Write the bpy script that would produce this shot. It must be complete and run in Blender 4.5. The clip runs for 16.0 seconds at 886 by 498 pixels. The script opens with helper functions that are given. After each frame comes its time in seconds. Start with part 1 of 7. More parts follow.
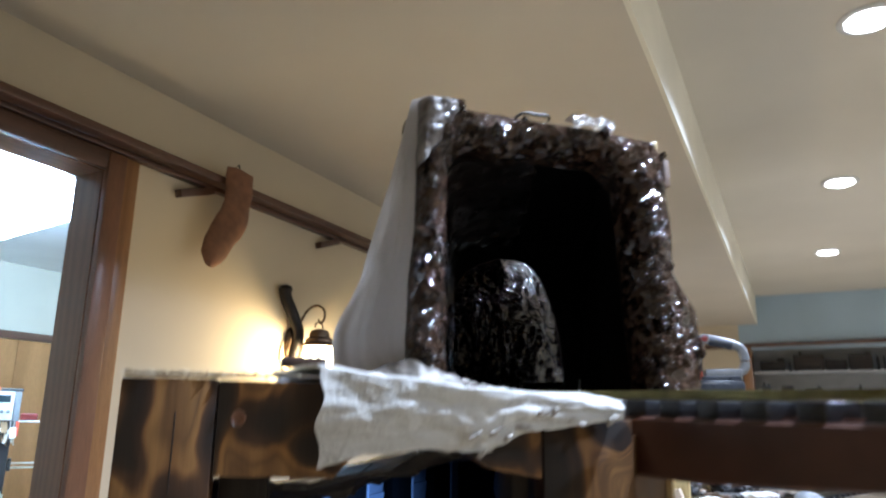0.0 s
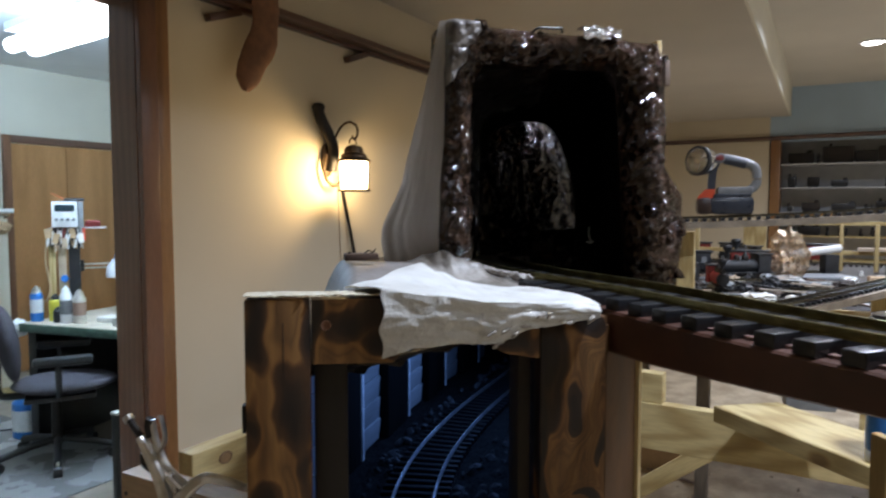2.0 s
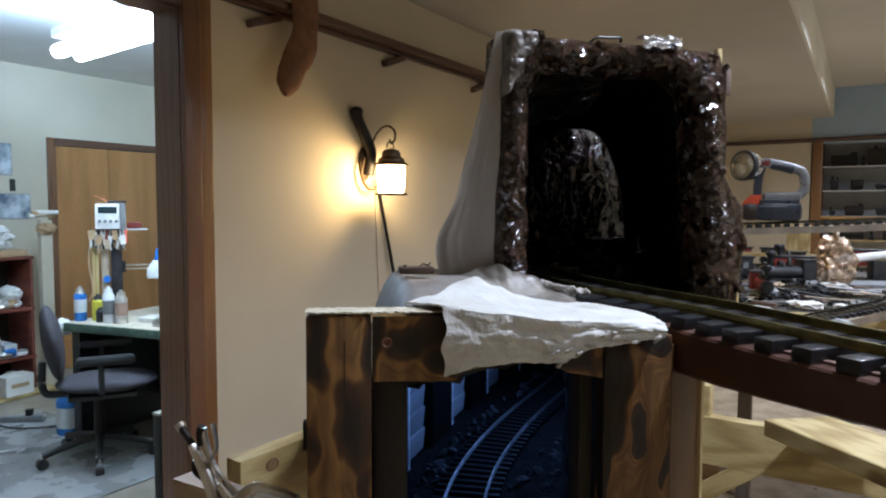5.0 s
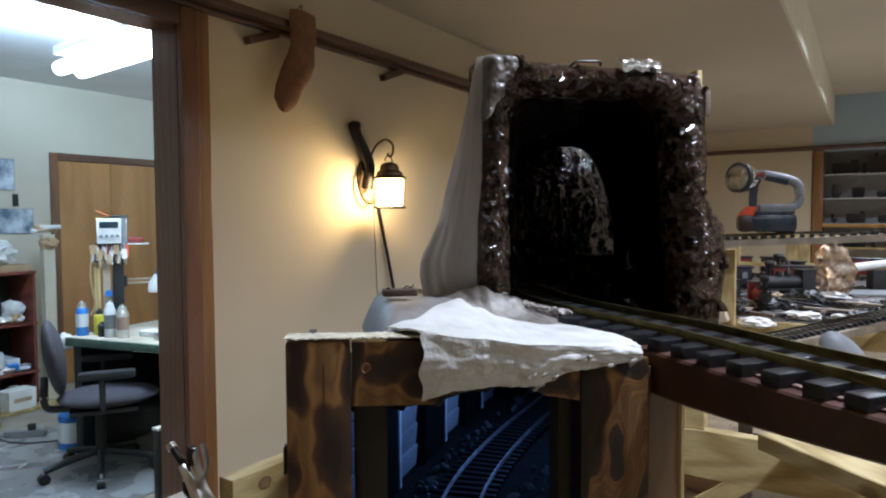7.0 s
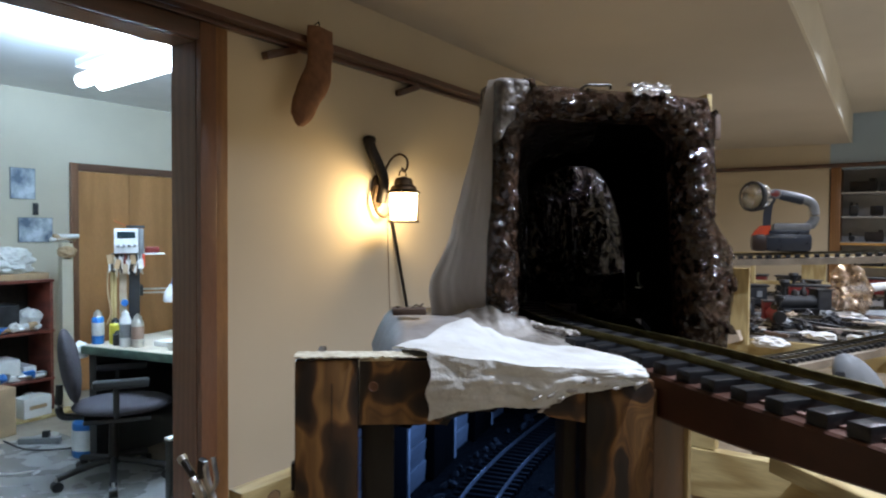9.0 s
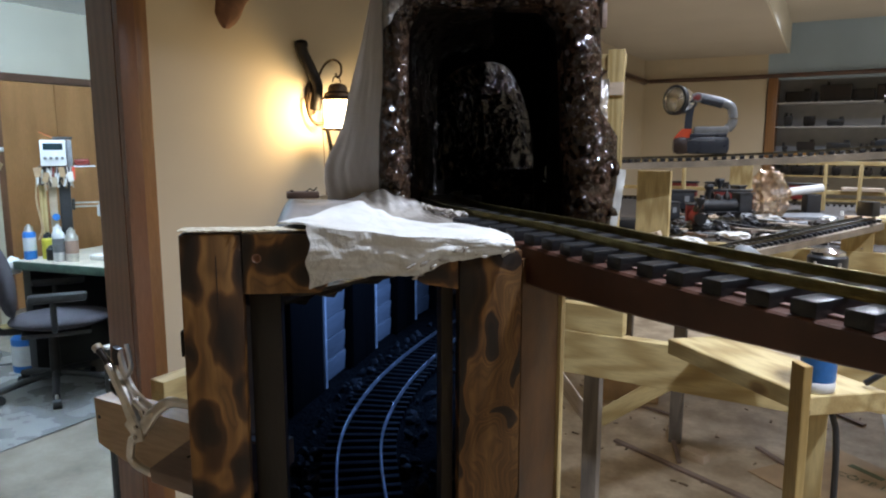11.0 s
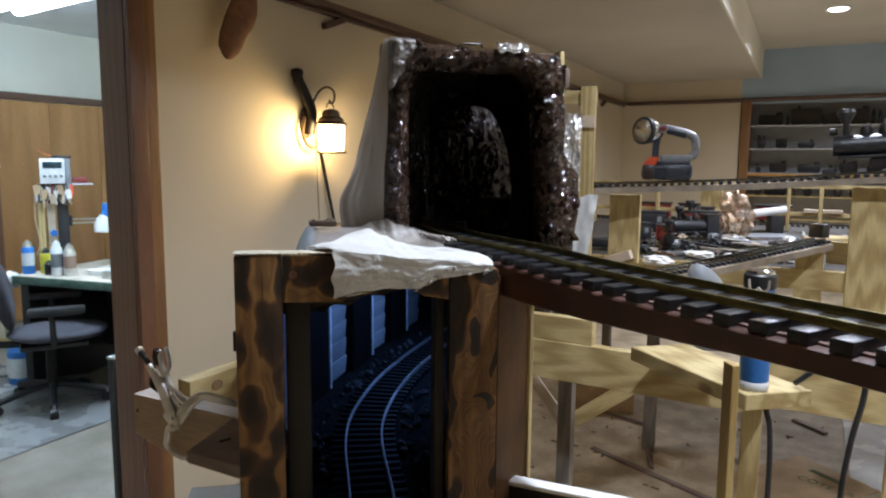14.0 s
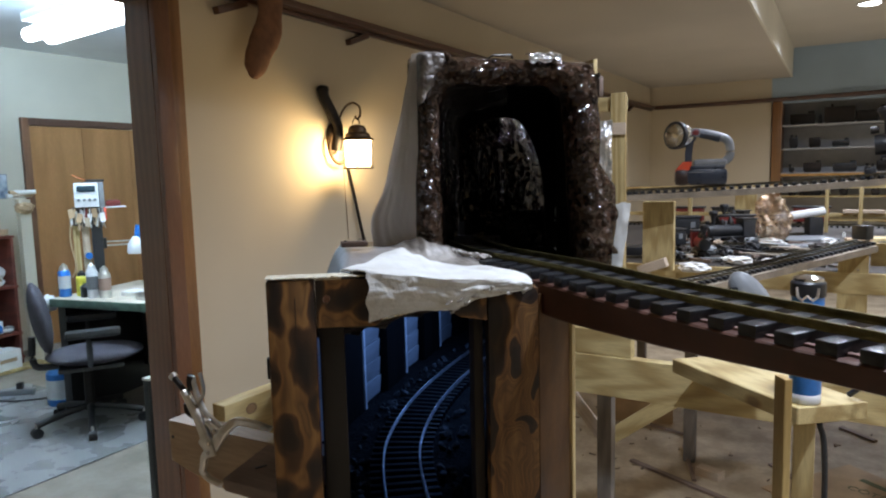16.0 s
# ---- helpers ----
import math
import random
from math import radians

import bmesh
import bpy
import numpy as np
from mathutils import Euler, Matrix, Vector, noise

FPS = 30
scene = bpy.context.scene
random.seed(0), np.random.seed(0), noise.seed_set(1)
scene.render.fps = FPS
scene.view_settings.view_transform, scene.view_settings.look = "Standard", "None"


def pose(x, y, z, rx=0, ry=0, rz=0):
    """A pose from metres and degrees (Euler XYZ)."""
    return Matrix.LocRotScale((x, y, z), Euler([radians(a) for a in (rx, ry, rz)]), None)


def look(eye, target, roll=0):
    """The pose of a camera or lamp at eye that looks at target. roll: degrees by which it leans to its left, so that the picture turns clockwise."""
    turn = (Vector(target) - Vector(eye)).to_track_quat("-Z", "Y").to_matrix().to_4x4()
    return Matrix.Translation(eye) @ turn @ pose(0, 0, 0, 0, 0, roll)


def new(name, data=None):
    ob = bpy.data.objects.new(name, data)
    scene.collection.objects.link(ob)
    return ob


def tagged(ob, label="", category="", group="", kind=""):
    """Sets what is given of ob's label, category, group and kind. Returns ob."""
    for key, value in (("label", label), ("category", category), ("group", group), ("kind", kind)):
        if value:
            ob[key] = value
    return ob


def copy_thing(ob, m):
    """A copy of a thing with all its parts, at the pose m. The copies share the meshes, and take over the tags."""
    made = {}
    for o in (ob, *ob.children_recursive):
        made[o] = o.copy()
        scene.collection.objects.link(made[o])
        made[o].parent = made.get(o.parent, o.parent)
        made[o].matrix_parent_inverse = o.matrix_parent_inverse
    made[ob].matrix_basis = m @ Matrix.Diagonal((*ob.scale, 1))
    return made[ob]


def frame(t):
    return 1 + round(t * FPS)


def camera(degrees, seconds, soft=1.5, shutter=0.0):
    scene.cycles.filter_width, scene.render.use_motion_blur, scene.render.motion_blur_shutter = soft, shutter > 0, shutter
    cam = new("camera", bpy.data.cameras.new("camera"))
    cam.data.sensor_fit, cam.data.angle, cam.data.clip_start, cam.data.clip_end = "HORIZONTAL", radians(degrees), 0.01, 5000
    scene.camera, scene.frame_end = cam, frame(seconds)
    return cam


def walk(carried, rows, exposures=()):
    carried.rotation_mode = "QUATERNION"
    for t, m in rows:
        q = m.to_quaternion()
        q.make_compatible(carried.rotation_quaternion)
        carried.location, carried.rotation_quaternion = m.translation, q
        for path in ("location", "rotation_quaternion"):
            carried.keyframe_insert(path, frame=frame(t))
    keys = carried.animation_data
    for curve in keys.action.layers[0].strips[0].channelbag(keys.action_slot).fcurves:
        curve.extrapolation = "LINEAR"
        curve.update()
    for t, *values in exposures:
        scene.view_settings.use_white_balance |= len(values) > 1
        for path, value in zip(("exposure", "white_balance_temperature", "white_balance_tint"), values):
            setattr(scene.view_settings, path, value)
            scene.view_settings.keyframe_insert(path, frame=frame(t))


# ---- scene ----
cam = camera(65.2, 16.0, 2.1, 0.5)
PATH = [
    (0, (0.034, -0.041, 1.344), (-0.834, 1.697, 1.821), 0.7),
    (0.5, (0.092, -0.101, 1.437), (-0.768, 1.683, 1.715), -2.9),
    (1, (0.094, -0.149, 1.432), (-0.83, 1.619, 1.581), -0.3),
    (1.5, (0.126, -0.177, 1.444), (-0.78, 1.606, 1.431), -0.7),
    (2, (0.106, -0.179, 1.445), (-0.856, 1.569, 1.318), 0.0),
    (2.5, (0.089, -0.176, 1.44), (-0.969, 1.511, 1.261), -0.5),
    (3, (0.088, -0.183, 1.444), (-0.993, 1.493, 1.295), 0.4),
    (3.5, (0.088, -0.187, 1.447), (-0.979, 1.499, 1.303), 1.0),
    (4, (0.079, -0.197, 1.458), (-0.958, 1.508, 1.315), 1.6),
    (4.2, (0.077, -0.193, 1.457), (-0.956, 1.514, 1.317), 0.9),
    (6.3, (0.096, -0.175, 1.467), (-0.95, 1.526, 1.369), -0.5),
    (6.5, (0.11, -0.17, 1.474), (-0.946, 1.526, 1.376), -1.3),
    (7, (0.102, -0.18, 1.472), (-0.947, 1.52, 1.376), -0.3),
    (7.5, (0.092, -0.19, 1.471), (-0.964, 1.506, 1.378), -0.7),
    (8, (0.094, -0.17, 1.476), (-0.984, 1.513, 1.39), -1.0),
    (8.5, (0.094, -0.176, 1.476), (-0.993, 1.501, 1.408), -0.9),
    (9, (0.111, -0.185, 1.48), (-0.973, 1.495, 1.421), 0.4),
    (9.5, (0.148, -0.185, 1.476), (-0.818, 1.56, 1.322), 0.2),
    (9.7, (0.156, -0.18, 1.461), (-0.771, 1.57, 1.183), 0.1),
    (11.8, (0.195, -0.189, 1.446), (-0.793, 1.525, 1.151), -0.7),
    (12, (0.189, -0.203, 1.452), (-0.802, 1.511, 1.166), -1.5),
    (12.5, (0.169, -0.273, 1.471), (-0.754, 1.482, 1.209), 1.3),
    (13, (0.163, -0.318, 1.466), (-0.74, 1.442, 1.17), 1.3),
    (13.5, (0.218, -0.351, 1.477), (-0.667, 1.417, 1.179), 1.3),
    (14, (0.267, -0.351, 1.479), (-0.648, 1.41, 1.224), 0.5),
    (14.5, (0.28, -0.332, 1.478), (-0.671, 1.415, 1.265), -1.2),
    (15, (0.266, -0.333, 1.482), (-0.707, 1.402, 1.272), -1.2),
    (15.5, (0.251, -0.329, 1.482), (-0.729, 1.401, 1.266), -1.7),
    (16, (0.245, -0.33, 1.486), (-0.742, 1.395, 1.262), -1.4),
]
walk(cam, [(t, look(eye, target, roll)) for t, eye, target, roll in PATH],
     [(0.0, 0.95, 5550, 10), (0.5, 0.42, 5850, 12), (1.0, 0.08, 6080, 12), (4.0, 0.04, 6150, 12), (9.5, 0.08, 6150, 12), (12.0, 0.25, 6300, 12), (14.0, 0.18, 6300, 12), (16.0, 0.1, 6200, 12)])

# ---- world, lamps ----
world = bpy.data.worlds.new("world")
scene.world = world
world.use_nodes = True
world.node_tree.nodes["Background"].inputs[0].default_value = (0.02, 0.02, 0.022, 1)
world.node_tree.nodes["Background"].inputs[1].default_value = 0.3

WALL_X, FAR_Y, EAST_X, SOUTH_Y = -1.95, 9.1, 3.6, -2.6
LOW_Z, HIGH_Z, STEP_X = 2.50, 2.84, -0.29
# The east row at x 2.4 is unseen, added to light that side.
CANS_AND_ADDED = [(0.425, y) for y in (0.72, 2.77, 4.81, 6.87)] + [(2.4, y) for y in (0.72, 2.77, 4.81, 6.87)]


def lamp(name, kind, m, power, color, size=0.1, angle=150.0):
    data = bpy.data.lights.new(name, kind)
    data.energy, data.color = power, color
    if kind == "AREA":
        data.shape, data.size = "DISK", size
        data.spread = radians(angle)
    elif kind == "SPOT":
        data.spot_size, data.spot_blend, data.shadow_soft_size = radians(angle), 0.6, size
    else:
        data.shadow_soft_size = size
    ob = new(name, data)
    ob.matrix_world = m
    return ob


for cx, cy in CANS_AND_ADDED:
    lamp("can_and_fill_lamp", "AREA", pose(cx, cy, HIGH_Z - 0.045), 31.0, (0.785, 0.865, 1.0), 0.13, 145)
lamp("sconce_bulb", "POINT", pose(-1.785, 2.415, 1.585), 10.0, (1.0, 0.66, 0.27), 0.035)
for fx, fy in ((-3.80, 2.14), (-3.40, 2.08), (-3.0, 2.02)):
    lamp("tube_lamp", "POINT", pose(fx, fy, 2.24), 6.0, (0.50, 0.74, 1.0), 0.06)
    # Extra point above the housing, added to whiten the ceiling round the tubes.
    lamp("tube_up_fill", "POINT", pose(fx, fy, 2.53), 95.0, (0.50, 0.74, 1.0), 0.05)
    lamp("tube_down", "AREA", pose(fx, fy, 2.23), 1.8, (0.60, 0.80, 1.0), 0.25, 150)
for (lx, ly), (ax, ay), lw in (((-0.350, 0.76), (-0.16, 0.02), 0.42), ((-0.400, 1.10), (-0.10, -0.07), 0.75)):
    lamp("tunnel_led", "AREA", look((lx, ly, 1.295), (lx + ax, ly + ay, 1.08)), lw, (0.20, 0.41, 1.0), 0.03, 150)


# ---- materials ----
def mat(name, color, rough=0.6, metal=0.0, var=0.15, scale=6.0, bump=0.1, bscale=60.0, coat=0.0, dark=None, spec=0.5, stretch=(1, 1, 1), contrast=(0.35, 0.65), rvar=0.15, bdist=0.002):
    """Colour with large stains and fine grain, roughness that varies, fine relief."""
    m = bpy.data.materials.new(name)
    m.use_nodes = True
    nt = m.node_tree
    b = nt.nodes["Principled BSDF"]
    b.inputs["Metallic"].default_value = metal
    b.inputs["Coat Weight"].default_value = coat
    b.inputs["Coat Roughness"].default_value = 0.08
    b.inputs["Specular IOR Level"].default_value = spec
    tc, mp = nt.nodes.new("ShaderNodeTexCoord"), nt.nodes.new("ShaderNodeMapping")
    mp.inputs["Scale"].default_value = stretch
    nt.links.new(tc.outputs["Object"], mp.inputs[0])
    n1, n2 = nt.nodes.new("ShaderNodeTexNoise"), nt.nodes.new("ShaderNodeTexNoise")
    n1.inputs["Scale"].default_value, n1.inputs["Detail"].default_value = scale, 6
    n2.inputs["Scale"].default_value, n2.inputs["Detail"].default_value = bscale, 5
    nt.links.new(mp.outputs[0], n1.inputs[0])
    nt.links.new(mp.outputs[0], n2.inputs[0])
    ramp = nt.nodes.new("ShaderNodeValToRGB")
    lo = dark if dark else tuple(c * (1 - 2 * var) for c in color)
    ramp.color_ramp.elements[0].position, ramp.color_ramp.elements[1].position = contrast
    ramp.color_ramp.elements[0].color, ramp.color_ramp.elements[1].color = (*lo, 1), (*color, 1)
    nt.links.new(n1.outputs[0], ramp.inputs[0])
    mix = nt.nodes.new("ShaderNodeMix")
    mix.data_type, mix.blend_type = "RGBA", "MULTIPLY"
    mix.inputs[0].default_value = min(1.0, var * 2.5)
    r2 = nt.nodes.new("ShaderNodeValToRGB")
    r2.color_ramp.elements[0].position, r2.color_ramp.elements[1].position = 0.3, 0.7
    r2.color_ramp.elements[0].color = (0.72, 0.72, 0.72, 1)
    nt.links.new(n2.outputs[0], r2.inputs[0])
    nt.links.new(ramp.outputs[0], mix.inputs[6])
    nt.links.new(r2.outputs[0], mix.inputs[7])
    nt.links.new(mix.outputs[2], b.inputs["Base Color"])
    mr = nt.nodes.new("ShaderNodeMapRange")
    mr.inputs[3].default_value, mr.inputs[4].default_value = max(0.02, rough - rvar), min(1, rough + rvar)
    nt.links.new(n1.outputs[0], mr.inputs[0])
    nt.links.new(mr.outputs[0], b.inputs["Roughness"])
    if bump:
        bp = nt.nodes.new("ShaderNodeBump")
        bp.inputs["Strength"].default_value, bp.inputs["Distance"].default_value = bump, bdist
        nt.links.new(n2.outputs[0], bp.inputs["Height"])
        nt.links.new(bp.outputs[0], b.inputs["Normal"])
    return m


def wood(name, light, dark, axis="z", rings=14.0, rough=0.5, coat=0.0, knots=0.0, warp=2.5):
    """Sawn wood with grain along one axis of the object, growth bands and a fine fibre relief."""
    m = bpy.data.materials.new(name)
    m.use_nodes = True
    nt = m.node_tree
    b = nt.nodes["Principled BSDF"]
    b.inputs["Coat Weight"].default_value = coat
    b.inputs["Coat Roughness"].default_value = 0.2
    tc, mp, oi = nt.nodes.new("ShaderNodeTexCoord"), nt.nodes.new("ShaderNodeMapping"), nt.nodes.new("ShaderNodeObjectInfo")
    k = {"x": (0.1, 1, 1), "y": (1, 0.1, 1), "z": (1, 1, 0.1)}[axis]
    mp.inputs["Scale"].default_value = k
    add = nt.nodes.new("ShaderNodeVectorMath")
    mul = nt.nodes.new("ShaderNodeMath")
    mul.operation = "MULTIPLY"
    mul.inputs[1].default_value = 7.0
    nt.links.new(oi.outputs["Random"], mul.inputs[0])
    nt.links.new(tc.outputs["Object"], add.inputs[0])
    nt.links.new(mul.outputs[0], add.inputs[1])
    nt.links.new(add.outputs[0], mp.inputs[0])
    n1, n2, wv = nt.nodes.new("ShaderNodeTexNoise"), nt.nodes.new("ShaderNodeTexNoise"), nt.nodes.new("ShaderNodeTexWave")
    n1.inputs["Scale"].default_value, n1.inputs["Detail"].default_value = rings * 0.5, 3
    n2.inputs["Scale"].default_value, n2.inputs["Detail"].default_value = 260.0, 3
    wv.inputs["Scale"].default_value, wv.inputs["Distortion"].default_value = rings, warp * 5
    wv.inputs["Detail"].default_value = 2
    wv.inputs["Detail Scale"].default_value = 0.7
    for n in (n1, n2, wv):
        nt.links.new(mp.outputs[0], n.inputs[0])
    mix = nt.nodes.new("ShaderNodeMix")
    mix.inputs[0].default_value = 0.38 + 0.24 * min(1.0, knots)
    nt.links.new(n1.outputs[0], mix.inputs[2])
    nt.links.new(wv.outputs[0], mix.inputs[3])
    ramp = nt.nodes.new("ShaderNodeValToRGB")
    ramp.color_ramp.elements[0].position, ramp.color_ramp.elements[1].position = 0.2, 0.72
    ramp.color_ramp.elements[0].color, ramp.color_ramp.elements[1].color = (*dark, 1), (*light, 1)
    nt.links.new(mix.outputs[0], ramp.inputs[0])
    m2 = nt.nodes.new("ShaderNodeMix")
    m2.data_type, m2.blend_type = "RGBA", "MULTIPLY"
    m2.inputs[0].default_value = 0.5
    r2 = nt.nodes.new("ShaderNodeValToRGB")
    r2.color_ramp.elements[0].position, r2.color_ramp.elements[1].position = 0.3, 0.65
    r2.color_ramp.elements[0].color = (0.6, 0.6, 0.6, 1)
    nt.links.new(n2.outputs[0], r2.inputs[0])
    nt.links.new(ramp.outputs[0], m2.inputs[6])
    nt.links.new(r2.outputs[0], m2.inputs[7])
    last = m2.outputs[2]
    if knots:
        vo, kr, m3 = nt.nodes.new("ShaderNodeTexVoronoi"), nt.nodes.new("ShaderNodeValToRGB"), nt.nodes.new("ShaderNodeMix")
        mk = nt.nodes.new("ShaderNodeMapping")
        mk.inputs["Scale"].default_value = {"x": (0.6, 1, 1), "y": (1, 0.6, 1), "z": (1, 1, 0.6)}[axis]
        nt.links.new(add.outputs[0], mk.inputs[0])
        nt.links.new(mk.outputs[0], vo.inputs[0])
        vo.inputs["Scale"].default_value = 6.5
        ke = kr.color_ramp.elements
        ke[0].position, ke[1].position = 0.05, 0.11
        ke[0].color, ke[1].color = (0.30, 0.17, 0.08, 1), (1, 1, 1, 1)
        ke.new(0.075).color = (0.62, 0.46, 0.30, 1)
        nt.links.new(vo.outputs["Distance"], kr.inputs[0])
        m3.data_type, m3.blend_type = "RGBA", "MULTIPLY"
        m3.inputs[0].default_value = min(1.0, knots)
        nt.links.new(last, m3.inputs[6])
        nt.links.new(kr.outputs[0], m3.inputs[7])
        last = m3.outputs[2]
    nt.links.new(last, b.inputs["Base Color"])
    b.inputs["Roughness"].default_value = rough
    bp = nt.nodes.new("ShaderNodeBump")
    bp.inputs["Strength"].default_value, bp.inputs["Distance"].default_value = 0.25, 0.001
    nt.links.new(n2.outputs[0], bp.inputs["Height"])
    nt.links.new(bp.outputs[0], b.inputs["Normal"])
    return m


def burnt(name, spots, loose=0.0, rings=0.0):
    """Pine scorched with a torch: spots are (x, z, half width, half height) of the charred patches, each with a pale rim;
    loose shifts the balance of the fainter scorching between them, rings draws grain lines round them."""
    m = wood(name, (0.50, 0.355, 0.175), (0.30, 0.19, 0.082), "z", 16.0, 0.55)
    nt = m.node_tree
    b = nt.nodes["Principled BSDF"]
    old = b.inputs["Base Color"].links[0].from_socket

    def math_node(op, u, v):
        n = nt.nodes.new("ShaderNodeMath")
        n.operation = op
        for s, x in zip(n.inputs, (u, v)):
            if isinstance(x, (int, float)):
                s.default_value = x
            else:
                nt.links.new(x, s)
        return n.outputs[0]

    def smooth_min(u, v):
        s = math_node("SMOOTH_MIN", u, v)
        s.node.inputs[2].default_value = 0.9
        return s

    tc = nt.nodes.new("ShaderNodeTexCoord")
    wob = nt.nodes.new("ShaderNodeTexNoise")
    wob.inputs["Scale"].default_value, wob.inputs["Detail"].default_value = 26.0, 0.6
    nt.links.new(tc.outputs["Object"], wob.inputs[0])
    shift = nt.nodes.new("ShaderNodeVectorMath")
    shift.operation = "MULTIPLY_ADD"
    shift.inputs[1].default_value = (0.026, 0.0, 0.050)
    shift.inputs[2].default_value = (-0.013, 0.0, -0.025)
    nt.links.new(wob.outputs["Color"], shift.inputs[0])
    at = nt.nodes.new("ShaderNodeVectorMath")
    nt.links.new(tc.outputs["Object"], at.inputs[0])
    nt.links.new(shift.outputs[0], at.inputs[1])
    near = None
    for x, z, rx, rz in spots:
        sub, mul, ln = nt.nodes.new("ShaderNodeVectorMath"), nt.nodes.new("ShaderNodeVectorMath"), nt.nodes.new("ShaderNodeVectorMath")
        sub.operation, mul.operation, ln.operation = "SUBTRACT", "MULTIPLY", "LENGTH"
        sub.inputs[1].default_value = (x, 0, z)
        mul.inputs[1].default_value = (1 / rx, 0, 1 / rz)
        nt.links.new(at.outputs[0], sub.inputs[0])
        nt.links.new(sub.outputs[0], mul.inputs[0])
        nt.links.new(mul.outputs[0], ln.inputs[0])
        d = ln.outputs["Value"]
        near = d if near is None else smooth_min(near, d)
    # fainter, streaky scorching between the patches
    st, stm = nt.nodes.new("ShaderNodeTexNoise"), nt.nodes.new("ShaderNodeMapping")
    stm.inputs["Scale"].default_value = (1.0, 1.0, 0.38)
    st.inputs["Scale"].default_value, st.inputs["Detail"].default_value, st.inputs["Distortion"].default_value = 34.0, 1.5, 0.8
    nt.links.new(at.outputs[0], stm.inputs[0])
    nt.links.new(stm.outputs[0], st.inputs[0])
    field = math_node("ADD", math_node("MINIMUM", near, 1.75), math_node("MULTIPLY", math_node("SUBTRACT", st.outputs[0], 0.5 - loose), 1.5))
    if rings:
        field = math_node("ADD", field, math_node("MULTIPLY", math_node("SINE", math_node("MULTIPLY", math_node("ADD", near, st.outputs[0]), 13.0), 0.0), rings))
    ramp = nt.nodes.new("ShaderNodeValToRGB")
    e = ramp.color_ramp.elements
    e[0].position, e[1].position = 0.05, 0.95
    e[0].color, e[1].color = (0.026, 0.018, 0.014, 1), (0.42, 0.31, 0.20, 1)
    for p, c in ((0.28, (0.060, 0.037, 0.023, 1)), (0.40, (0.15, 0.090, 0.048, 1)), (0.49, (0.34, 0.22, 0.12, 1)), (0.56, (0.55, 0.395, 0.23, 1)), (0.63, (0.46, 0.325, 0.185, 1)), (0.74, (0.30, 0.205, 0.115, 1)), (0.86, (0.50, 0.365, 0.22, 1))):
        e.new(p).color = c
    nt.links.new(math_node("MULTIPLY", field, 0.5), ramp.inputs[0])
    mix = nt.nodes.new("ShaderNodeMix")
    mix.data_type, mix.blend_type = "RGBA", "MULTIPLY"
    mix.inputs[0].default_value = 1.0
    nt.links.new(old, mix.inputs[6])
    nt.links.new(ramp.outputs[0], mix.inputs[7])
    nt.links.new(mix.outputs[2], b.inputs["Base Color"])
    return m


